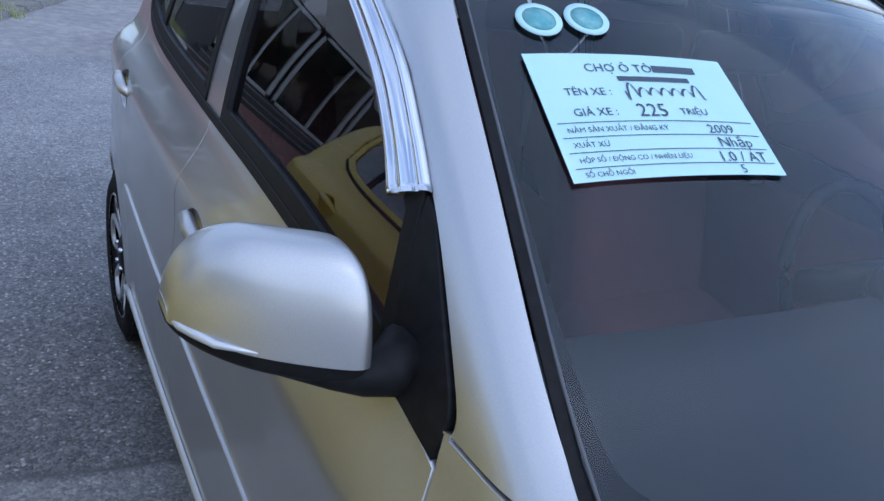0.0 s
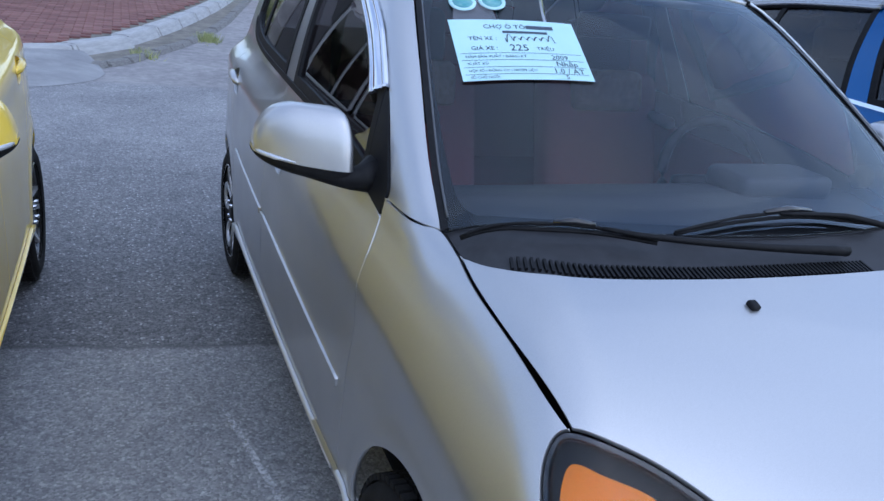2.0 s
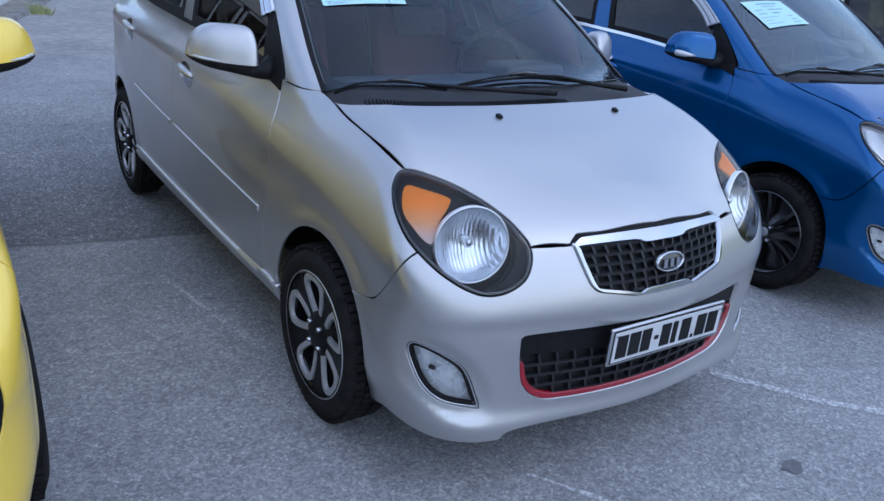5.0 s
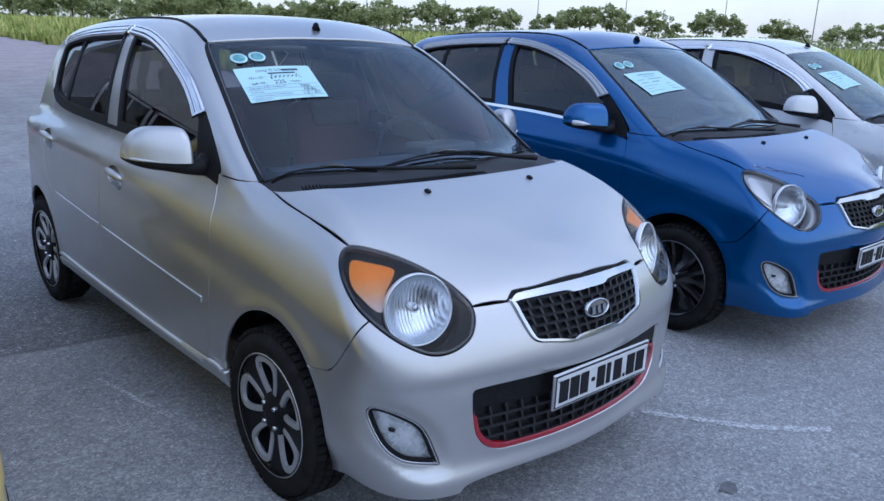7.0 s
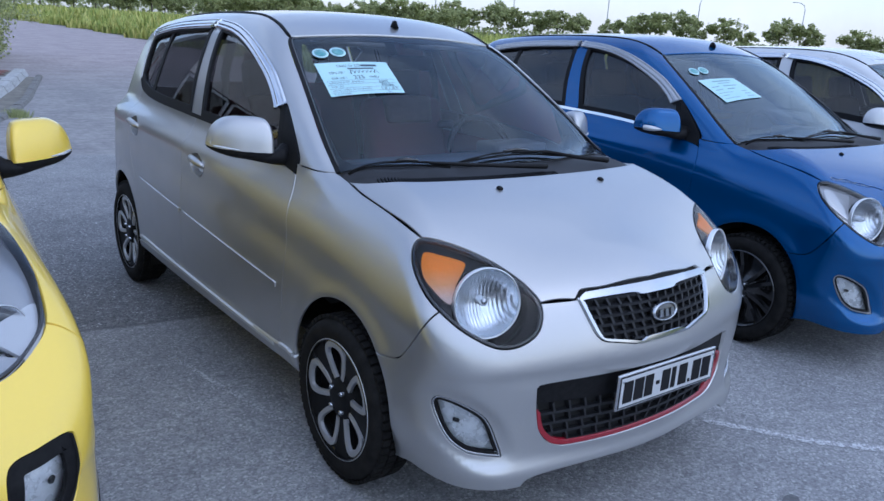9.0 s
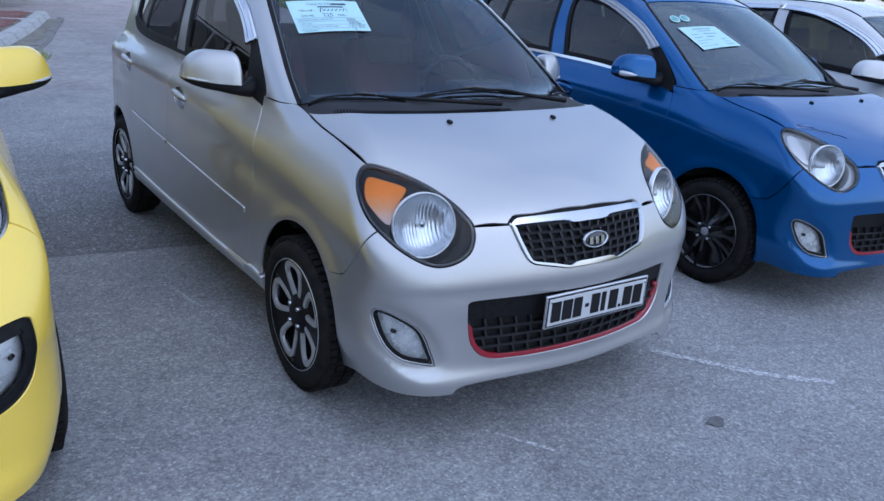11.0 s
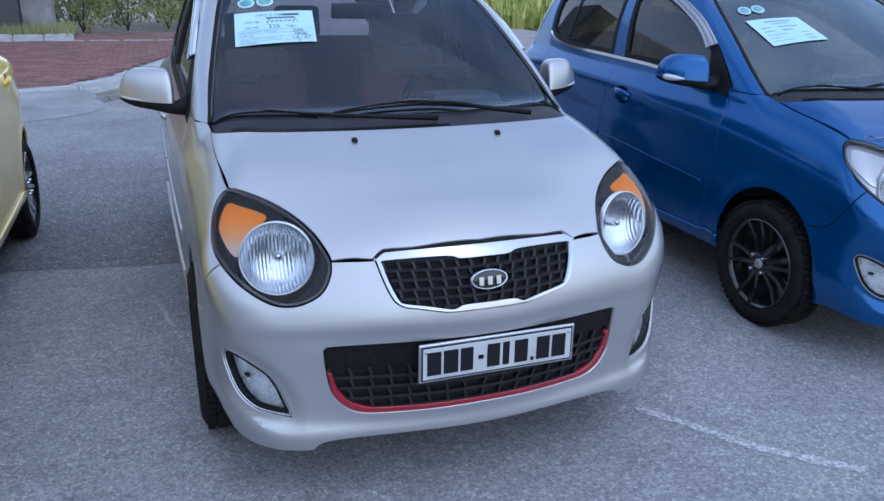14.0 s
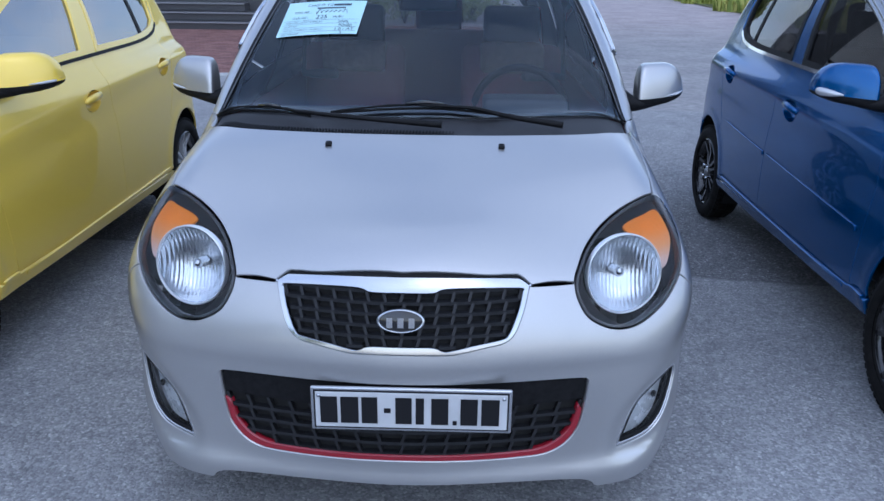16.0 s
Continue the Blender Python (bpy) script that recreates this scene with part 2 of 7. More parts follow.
# ---------------------------------------------------------------- the car's skin
class Skin:
    """A small hatchback's outer surface: side, nose, bonnet, tail and cabin blended. x across, y to the rear from the front axle, z up."""

    def __init__(self, wheelbase=2.37, nose=None, hood=None, crease=None, screen=None, roof=None, belt=0.0, crown_a=None, wide=0.0, tail=None, pocket=0.016):
        self.pocket = pocket
        self.wb = wheelbase
        self.wide = spline([-0.7, -0.35, 0, 0.45, 1.0, 1.5, 2.1, 2.55, 2.9], np.array([0.742, 0.759, 0.765, 0.782, 0.797, 0.806, 0.807, 0.784, 0.7315]) + wide)
        self.nose = nose or spline([0.1, 0.2, 0.3, 0.45, 0.55, 0.62, 0.68, 0.74, 0.85], [-0.645, -0.668, -0.678, -0.694, -0.695, -0.68, -0.661, -0.637, -0.545])
        self.crown = crown_a or spline([0.1, 0.3, 0.45, 0.6, 0.7, 0.9], [0.16, 0.25, 0.31, 0.325, 0.355, 0.42])
        self.hood = hood or spline([-0.72, -0.62, -0.5, -0.4, -0.3, -0.127, 0.0, 0.15, 0.5], [0.667, 0.756, 0.815, 0.851, 0.89, 0.9485, 0.984, 1.0169, 1.0493])
        self.hoodk = spline([-0.7, -0.55, -0.4, -0.27, 0.15, 1.0], [0.42, 0.36, 0.2, 0.075, 0.08, 0.15])
        self.crease = crease or spline([-0.6, -0.25, 0.05, 0.4, 1.0, 1.25, 2.1, 2.8], [0.615, 0.675, 0.735, 0.785, 0.833, 0.85, 0.893, 0.91])
        self.screen = screen or spline([0.8, 0.96, 1.1, 1.205, 1.309, 1.42, 1.55], [-0.17, 0.065, 0.28, 0.456, 0.64, 0.85, 1.11])
        self.roof = roof or spline([0.6, 0.85, 1.1, 1.5, 1.9, 2.3, 2.6, 2.9], [1.415, 1.462, 1.489, 1.496, 1.481, 1.448, 1.405, 1.343])
        self.tail = tail or spline([0.1, 0.3, 0.55, 0.8, 1.0, 1.2, 1.4, 1.5], [2.76, 2.82, 2.835, 2.815, 2.78, 2.70, 2.60, 2.54])
        self.cabin = spline([0.0, 0.4, 0.9, 1.4, 2.0, 2.4, 2.8], np.array([0.685, 0.722, 0.745, 0.752, 0.742, 0.72, 0.68]) + wide)
        self.belt = belt

    def side(self, y, z):
        s = z - self.crease(y)
        rad = 0.02 + 0.03 * ease((0.1 - y) / 0.4)
        up = softplus(s, rad) - 0.5 * rad
        w = self.wide(y) - 0.25 * up - 1.3 * up * up
        w = w - 0.006 * np.exp(-((s + 0.10) / 0.07) ** 2) - 0.40 * (softplus(0.29 - z, 0.04) - 0.0014)
        for hub in (0.0, self.wb):
            r = np.hypot(y - hub, z - 0.285)
            w = w + 0.007 * np.exp(-((r - 0.32) / 0.035) ** 2)
        return w

    def f(self, p):
        x, y, z = np.abs(p[..., 0]), p[..., 1], p[..., 2]
        zc = np.clip(z, 0.1, 1.5)
        a = self.crown(zc)
        front = self.nose(zc) + a * (np.sqrt(x * x + 0.09) - 0.3) - y
        front = front + 0.007 / (1 + np.exp(np.clip((z - 0.525 + 0.03 * x * x) / 0.008, -40, 40)))
        front = front - 0.016 / (1 + np.exp(np.clip((z - 0.216 - 0.045 * x * x) / 0.012, -40, 40)))
        du = (x - 0.645) * -0.674 + (z - 0.348) * -0.739
        dv = (x - 0.645) * 0.739 + (z - 0.348) * -0.674
        front = front + self.pocket / (1 + np.exp(np.clip((np.sqrt((du / 0.138) ** 2 + ((dv - 0.004) / 0.076) ** 2) - 1) / 0.085, -40, 40)))
        tailc = y - self.tail(zc) + 0.16 * x * x
        top = 0.9 * (z - self.hood(np.clip(y, -0.75, 0.5)) + self.hoodk(np.clip(y, -0.7, 1.0)) * x * x)
        body = smax(x - self.side(y, z), top, 0.08)
        body = smax(body, front, 0.11 + 0.11 * ease((0.74 - z) / 0.30))
        body = smax(body, tailc, 0.16)
        dz = np.maximum(z - 0.96 - self.belt, -0.02)
        cab = x - (self.cabin(y) - 0.24 * dz - 0.26 * dz * np.abs(dz))
        scr = 0.5 * (self.screen(zc) + 0.38 * x * x - y)
        roof = z - self.roof(y) + 0.10 * x * x + 0.10 * x ** 4
        c = smax(cab, scr, 0.05)
        c = smax(c, roof, 0.10)
        c = smax(c, tailc, 0.12)
        c = np.maximum(c, 0.5 - z)
        return smin(body, c, 0.03)

    def normal(self, p):
        e = 0.003
        g = np.stack([self.f(p + np.eye(3)[i] * e) - self.f(p - np.eye(3)[i] * e) for i in range(3)], -1)
        return g / np.maximum(np.linalg.norm(g, axis=-1, keepdims=True), 1e-9)

    def cast(self, o, d, far=1.6, near=0.0, steps=110):
        """The first meeting of the rays o + s d, from s = far inwards to near, with the skin."""
        s = np.linspace(far, near, steps)
        v = self.f(o[:, None] + d[:, None] * s[None, :, None])
        i = np.clip(np.argmax(v < 0, 1), 1, steps - 1)
        a, b = s[i - 1], s[i]
        for _ in range(20):
            m = 0.5 * (a + b)
            inside = self.f(o + d * m[:, None]) < 0
            a, b = np.where(inside, a, m), np.where(inside, m, b)
        return o + d * b[:, None]

    # single places on the right-hand side (x below 0)
    @functools.lru_cache(None)
    def at_side(self, y, z):
        return self.cast(np.array([[0.0, y, z]]), np.array([[-1.0, 0, 0]]))[0]

    @functools.lru_cache(None)
    def at_top(self, x, y):
        return self.cast(np.array([[x, y, 0.4]]), np.array([[0.0, 0, 1]]))[0]

    @functools.lru_cache(None)
    def at_front(self, x, z):
        return self.cast(np.array([[x, 1.0, z]]), np.array([[0.0, -1, 0]]), 2.4)[0]


class Ball:
    """Rays out of one point."""

    def __init__(self, c, ahead=-1.0):
        self.c, self.ahead = np.array(c, float), ahead

    def to2d(self, p):
        v = np.asarray(p) - self.c
        return np.stack([np.arctan2(v[..., 0], self.ahead * v[..., 1]), np.arctan2(v[..., 2], np.hypot(v[..., 0], v[..., 1]))], -1)

    def rays(self, uv):
        t, h = uv[:, 0], uv[:, 1]
        return np.repeat(self.c[None], len(uv), 0), np.stack([np.sin(t) * np.cos(h), self.ahead * np.cos(t) * np.cos(h), np.sin(h)], -1)


class Axle:
    """Rays out of the lengthwise line x = 0, z = h, in planes across the car."""

    def __init__(self, h=0.45):
        self.h = h

    def to2d(self, p):
        p = np.asarray(p)
        return np.stack([p[..., 1], 0.8 * np.arctan2(p[..., 2] - self.h, -p[..., 0])], -1)

    def rays(self, uv):
        a = uv[:, 1] / 0.8
        z = np.zeros(len(uv))
        return np.stack([z, uv[:, 0], z + self.h], -1), np.stack([-np.cos(a), z, np.sin(a)], -1)


class Top:
    def to2d(self, p):
        return np.asarray(p)[..., :2]

    def rays(self, uv):
        z = np.zeros(len(uv))
        return np.stack([uv[:, 0], uv[:, 1], z + 0.3], -1), np.stack([z, z, z + 1], -1)


class Front:
    def to2d(self, p):
        return np.asarray(p)[..., [0, 2]]

    def __init__(self, y=1.3):
        self.y = y

    def rays(self, uv):
        z = np.zeros(len(uv))
        return np.stack([uv[:, 0], z + self.y, uv[:, 1]], -1), np.stack([z, z - 1, z], -1)


class Rear:
    def to2d(self, p):
        return np.asarray(p)[..., [0, 2]]

    def rays(self, uv):
        z = np.zeros(len(uv))
        return np.stack([uv[:, 0], z + 1.6, uv[:, 1]], -1), np.stack([z, z + 1, z], -1)


def smooth_run(pts, n=8):
    """Points along a curve through pts (Catmull-Rom), the last one left out."""
    p = np.array(pts, float)
    if len(p) == 2:
        return [p[0] + (p[1] - p[0]) * k / n for k in range(n)]
    q = np.vstack([2 * p[0] - p[1], p, 2 * p[-1] - p[-2]])
    out = []
    for i in range(1, len(q) - 2):
        for k in range(n):
            t = k / n
            out.append(0.5 * (2 * q[i] + (q[i + 1] - q[i - 1]) * t + (2 * q[i - 1] - 5 * q[i] + 4 * q[i + 1] - q[i + 2]) * t * t + (3 * q[i] - q[i - 1] - 3 * q[i + 1] + q[i + 2]) * t ** 3))
    return out


def loop_of(*runs, n=8):
    """A closed outline out of runs of points, with corners where the runs meet."""
    out = []
    for r in runs:
        out += smooth_run(r, n)
    return np.array(out)


def ring_of(pts, n=8):
    """A smooth closed outline through pts."""
    p = list(pts)
    return np.array(smooth_run([p[-1]] + p + [p[0], p[1]], n))[n:-n]


def inside(poly, q):
    x, y = q[:, 0], q[:, 1]
    r = np.zeros(len(q), bool)
    a = poly
    b = np.roll(poly, -1, 0)
    for (x0, y0), (x1, y1) in zip(a, b):
        c = (y0 > y) != (y1 > y)
        r ^= c & (x < (x1 - x0) * (y - y0) / ((y1 - y0) if y1 != y0 else 1e-12) + x0)
    return r


def shrink(poly, g):
    """The outline moved inwards by g."""
    area = 0.5 * np.sum(poly[:, 0] * np.roll(poly[:, 1], -1) - np.roll(poly[:, 0], -1) * poly[:, 1])
    e = np.roll(poly, -1, 0) - poly
    e /= np.maximum(np.linalg.norm(e, axis=1, keepdims=True), 1e-9)
    nrm = np.stack([-e[:, 1], e[:, 0]], 1) * np.sign(area)
    m = nrm + np.roll(nrm, 1, 0)
    m /= np.maximum(np.sum(m * nrm, 1, keepdims=True), 0.35)
    return poly + m * g


def patch(skin, proj, outline, holes=(), step=0.02, gap=0.0025, lift=0.0, depth=0.012, far=1.6, near=0.0):
    """A panel of the skin inside an outline (points on or near the skin), with turned-in edges: vertices, faces, normals."""
    loops = [shrink(proj.to2d(np.asarray(outline)), gap)] + [shrink(proj.to2d(np.asarray(h)), -gap) for h in holes]
    lo, hi = loops[0].min(0), loops[0].max(0)
    gx, gy = np.meshgrid(np.arange(lo[0] + step / 2, hi[0], step), np.arange(lo[1] + step / 2, hi[1], step))
    gx[::2] += step / 2
    q = np.stack([gx.ravel(), gy.ravel()], 1)
    keep = inside(shrink(loops[0], step * 0.35), q)
    for h in loops[1:]:
        keep &= ~inside(shrink(h, -step * 0.35), q)
    q = q[keep]
    pts = np.vstack(loops + [q])
    edges, n0 = [], 0
    for l in loops:
        edges += [(n0 + i, n0 + (i + 1) % len(l)) for i in range(len(l))]
        n0 += len(l)
    vs, es, fs, *_ = delaunay_2d_cdt([Vector(p) for p in pts], edges, [], 0, 1e-6)
    uv = np.array([v[:] for v in vs])
    tri = np.array([f for f in fs if len(f) == 3])
    c = uv[tri].mean(1)
    ok = inside(loops[0], c)
    for h in loops[1:]:
        ok &= ~inside(h, c)
    tri = tri[ok]
    o, d = proj.rays(uv)
    p = skin.cast(o, d, far, near)
    nv = skin.normal(p)
    p = p + nv * lift
    a, b, cc = p[tri[:, 0]], p[tri[:, 1]], p[tri[:, 2]]
    flip = np.sum(np.cross(b - a, cc - a) * nv[tri[:, 0]], 1) < 0
    tri[flip] = tri[flip][:, ::-1]
    faces = [tuple(int(i) for i in t) for t in tri]
    nt = len(faces)
    cnt = {}
    for t in faces:
        for i in range(3):
            e = (t[i], t[(i + 1) % 3])
            if (e[1], e[0]) in cnt:
                del cnt[(e[1], e[0])]
            else:
                cnt[e] = 1
    verts = [tuple(v) for v in p]
    inner = {}
    for i, j in cnt:
        for k in (i, j):
            if k not in inner:
                inner[k] = len(verts)
                verts.append(tuple(p[k] - nv[k] * depth))
    if depth:
        faces += [(j, i, inner[i], inner[j]) for i, j in cnt]
    return np.array(verts), faces, nt, nv


def patch_mesh(name, data, mirror=False):
    verts, faces, nt, nv = data
    verts, nv = verts.copy(), nv.copy()
    if mirror:
        verts[:, 0] *= -1
        nv[:, 0] *= -1
        faces = [f[::-1] for f in faces]
    me = bpy.data.meshes.new(name)
    me.from_pydata([tuple(v) for v in verts], [], faces)
    me.update()
    me.polygons.foreach_set("use_smooth", [True] * len(me.polygons))
    ln = []
    for i, f in enumerate(faces):
        for k in f:
            ln.append(tuple(nv[k]) if i < nt else (0.0, 0.0, 0.0))
    me.normals_split_custom_set(ln)
    return me


def panel(name, data, material, parent, mirror=False, label=""):
    return part_mesh(name, patch_mesh(name, data, mirror), material, parent, label, False)


# ---------------------------------------------------------------- hatchback panels
def mir(pts):
    """Points of the right-hand side, mirrored and turned round, so that a run can go on across the car."""
    q = np.array(pts, float)[::-1].copy()
    q[:, 0] *= -1
    return q


def arc(hub, r, a0, a1, n, skin):
    """Points of a wheel opening's edge between two angles (degrees, 0 to the rear, 90 up)."""
    return [skin.at_side(hub + r * math.cos(radians(a)), 0.285 + r * math.sin(radians(a))) for a in np.linspace(a0, a1, n)]


ARCH = 0.305
HEADLAMP = [(-0.66, -0.268, 0.859), (-0.58, -0.32, 0.842), (-0.507, -0.385, 0.808), (-0.457, -0.455, 0.77), (-0.432, -0.51, 0.735), (-0.421, -0.545, 0.705), (-0.432, -0.573, 0.667), (-0.463, -0.587, 0.627),
            (-0.525, -0.58, 0.599), (-0.59, -0.556, 0.601), (-0.66, -0.505, 0.64), (-0.709, -0.44, 0.693), (-0.726, -0.384, 0.735), (-0.722, -0.32, 0.787), (-0.697, -0.274, 0.832)]
GRILLE = [(-0.305, 0.712), (-0.291, 0.66), (-0.276, 0.622), (-0.262, 0.602), (-0.24, 0.59), (-0.204, 0.584), (-0.146, 0.574), (-0.11, 0.57), (0.0, 0.571)]
MESH_TOP = [(-0.287, 0.701), (-0.275, 0.706), (-0.115, 0.712), (-0.072, 0.704), (0.0, 0.704)]
MESH_LOW = [(-0.287, 0.701), (-0.279, 0.668), (-0.267, 0.636), (-0.254, 0.61), (-0.24, 0.601), (-0.175, 0.591), (-0.117, 0.58), (-0.1, 0.58), (-0.074, 0.589), (0.0, 0.59)]
INTAKE_LOW = [(-0.462, 0.47), (-0.456, 0.40), (-0.437, 0.325), (-0.38, 0.274), (-0.271, 0.262), (0.0, 0.262)]
FOG = [(-0.719, 0.436), (-0.705, 0.445), (-0.665, 0.43), (-0.614, 0.396), (-0.587, 0.357), (-0.568, 0.308), (-0.556, 0.268), (-0.566, 0.262), (-0.63, 0.273), (-0.659, 0.285), (-0.688, 0.313), (-0.707, 0.354), (-0.721, 0.41)]
DLO_TOP = [(2.36, 1.105), (2.39, 1.24), (2.34, 1.345), (1.99, 1.392), (1.5, 1.42), (1.26, 1.40), (1.03, 1.35), (0.77, 1.25), (0.58, 1.14), (0.42, 1.0), (0.405, 0.955)]


HANDLES = {"front_door": (1.212, 0.826), "rear_door": (2.108, 0.874)}


def cup_edge(skin, y, z, n=28):
    """The oval edge of a door handle's cup."""
    return np.array([skin.at_side(y + 0.074 * math.cos(a), z + 0.047 * math.sin(a) + 0.08 * 0.074 * math.cos(a)) for a in np.linspace(0, math.tau, n, endpoint=False)])


def panels(skin, lamp=HEADLAMP, fogs=FOG, fogband=0.008, back=((-0.671, -0.1), (-0.674, 0.05)), joint=((-0.262, 0.503), (-0.305, 0.511), (-0.331, 0.527), (-0.361, 0.56), (-0.412, 0.632)), unit=((-0.557, -0.485, 0.703), 0.117)):
    """All outer panels of the right-hand side and the middle, as patches."""
    S, T, F = skin.at_side, skin.at_top, skin.at_front
    P = {}
    ball, axle, top = Ball((0, 0.35, 0.42)), Axle(0.45), Top()
    head = [np.array(p) for p in lamp]
    # bonnet
    o, d = ball.rays(ball.to2d(np.array(head)))
    head = list(skin.cast(o, d))
    o, d = ball.rays(ball.to2d(ring_of(head, 6)))
    hring = skin.cast(o, d)

    def lampline(i, j):
        k = len(hring)
        a, b = i * 6, j * 6
        return [hring[q % k] for q in range(a, b + 1 if b >= a else b + k + 1)]
    corner = T(-0.312, -0.579)
    right = [T(0.0, -0.601), T(-0.18, -0.588), T(-0.262, -0.572), T(-0.283, -0.569), corner]
    right2 = [corner, T(-0.366, -0.563), head[5]]
    lamp_edge = lampline(0, 5)[::-1]
    fend_edge = [head[0], *[T(*q) for q in back], T(-0.668, 0.147)]
    cowl_edge = [T(-0.668, 0.147), T(-0.635, 0.065), T(-0.58, 0.003), T(-0.48, -0.028), T(-0.30, -0.05), T(-0.15, -0.059), T(0.0, -0.062)]
    edge2 = [corner, T(-0.366, -0.5595), head[5]]
    P["bonnet"] = patch(skin, top, loop_of(right, edge2, lamp_edge, fend_edge, cowl_edge, mir(cowl_edge), mir(fend_edge), mir(lamp_edge), mir(edge2), mir(right)), step=0.022, gap=0.0035)
    # windscreen and cowl
    low = [T(x, 0.056 + 0.37 * x * x) for x in (-0.672, -0.45, -0.22, 0.0)]
    pillar = [T(-0.522, 0.895), T(-0.552, 0.833), T(-0.612, 0.565), T(-0.653, 0.355), T(-0.672, 0.225)]
    head_edge = [T(0.0, 0.838), T(-0.28, 0.856), T(-0.46, 0.882), T(-0.522, 0.895)]
    scr = loop_of(head_edge, pillar, low, mir(low), mir(pillar), mir(head_edge))
    P["windscreen"] = patch(skin, top, scr, step=0.035, gap=0.003, lift=-0.004, depth=0.004)
    low2 = [T(x, 0.102 + 0.37 * x * x) for x in (-0.60, -0.45, -0.22, 0.0)]
    pil2 = [T(-0.49, 0.845), T(-0.553, 0.695), T(-0.600, 0.467), T(-0.616, 0.335), T(-0.615, 0.27), T(-0.60, 0.235)]
    he2 = [T(0.0, 0.80), T(-0.28, 0.818), T(-0.44, 0.84), T(-0.49, 0.845)]
    hole = loop_of(he2, pil2, low2, mir(low2), mir(pil2), mir(he2))
    P["windscreen_border"] = patch(skin, top, scr, [hole], step=0.03, gap=0.004, lift=-0.009, depth=0.002)
    inn = [T(p[0] + 0.013, p[1] - 0.001) for p in pillar]
    P["windscreen_seal"] = patch(skin, top, loop_of(pillar, [pillar[-1], inn[-1]], inn[::-1], [inn[0], pillar[0]]), step=0.02, gap=0.0, lift=0.0005, depth=0.006)
    P["seal_run"] = [p + np.array((0.0015, 0, 0.0008)) for p in smooth_run(inn, 6)]
    low_c = [T(x, 0.064 + 0.37 * x * x) for x in (-0.668, -0.45, -0.2, 0.0)]
    P["cowl_panel"] = patch(skin, top, loop_of(cowl_edge, mir(cowl_edge), [mir(cowl_edge)[-1], mir(low_c)[-1]], mir(low_c)[::-1], low_c[::-1], [low_c[0], cowl_edge[0]]), step=0.02, gap=0.003, lift=-0.014, depth=0.01)
    # roof
    rail = [T(-0.525, 0.905), T(-0.511, 1.04), T(-0.496, 1.25), T(-0.488, 1.6), T(-0.48, 2.1), T(-0.46, 2.52)]
    back = [T(-0.46, 2.52), T(-0.25, 2.55), T(0.0, 2.56)]
    rf = [T(0.0, 0.846), T(-0.28, 0.864), T(-0.46, 0.89), T(-0.525, 0.905)]
    P["roof"] = patch(skin, top, loop_of(rf, rail, back, mir(back), mir(rail), mir(rf)), step=0.045, gap=0.004)
    # front wing
    seam = [S(*q[:2]) for q in smooth_run([(-0.212, 0.497), *joint, (head[11][1], head[11][2])], 5)] + [head[11]]
    lampback = lampline(11, 0)
    wing_top = [T(-0.668, 0.147), T(-0.672, 0.225), T(-0.697, 0.268), S(0.318, 0.960), S(0.415, 0.962)]
    door_seam = [S(0.415, 0.962), S(0.405, 0.925), S(0.385, 0.84), S(0.388, 0.70), S(0.41, 0.5), S(0.435, 0.285)]
    arch_f = arc(0, ARCH, 8, 136, 12, skin)
    P["front_wing"] = patch(skin, axle, loop_of(fend_edge, wing_top, door_seam, [door_seam[-1], S(0.31, 0.285), arch_f[0]], arch_f, [arch_f[-1], *seam[1:]], lampback), step=0.02)
    # doors
    b_seam = [S(1.375, 1.010), S(1.385, 0.86), S(1.41, 0.72), S(1.42, 0.577), S(1.42, 0.285)]
    belt_f = [S(y, z) for y, z in ((0.415, 0.932), (0.62, 0.966), (0.85, 0.99), (1.1, 1.004), (1.375, 1.010))]
    P["front_door"] = patch(skin, axle, loop_of(door_seam[1:], [door_seam[-1], b_seam[-1]], b_seam[::-1], belt_f[::-1]), [cup_edge(skin, *HANDLES["front_door"])], step=0.02, gap=0.002)
    r_seam = [S(2.36, 1.105), S(2.29, 1.03), S(2.25, 0.90), S(2.20, 0.74), S(2.12, 0.60)]
    arch_r = arc(skin.wb, ARCH, 172, 128, 5, skin)
    belt_r = [S(y, z) for y, z in ((1.375, 1.010), (1.95, 1.020), (2.22, 1.045), (2.36, 1.105))]
    P["rear_door"] = patch(skin, axle, loop_of(b_seam, [b_seam[-1], S(2.03, 0.285), arch_r[0]], [*arch_r[:], S(2.12, 0.60)], r_seam[::-1], belt_r[::-1]), [cup_edge(skin, *HANDLES["rear_door"])], step=0.022, gap=0.002)
    # side frame: front pillar, roof rail, rear wing
    pil_out = pillar[::-1] + [T(-0.525, 0.905)]
    tail_edge = [T(-0.46, 2.52), S(2.60, 1.33), S(2.66, 1.2), S(2.70, 1.05), S(2.71, 0.9), S(2.72, 0.66)]
    arch_b = arc(skin.wb, ARCH, 52, 128, 8, skin)
    dlo_up = [S(y, z) for y, z in DLO_TOP]
    P["side_frame"] = patch(skin, axle, loop_of(wing_top[::-1][:4], pil_out, rail, tail_edge, [tail_edge[-1], S(2.66, 0.58), arch_b[0]], arch_b, [arch_b[-1], S(2.12, 0.60)], r_seam[::-1], dlo_up), step=0.024)
    # glass
    fg = [S(y, z) for y, z in ((0.542, 0.962), (0.66, 0.981), (0.95, 1.010), (1.315, 1.020))]
    fg_b = [S(1.315, 1.020), S(1.40, 1.25), S(1.425, 1.408)]
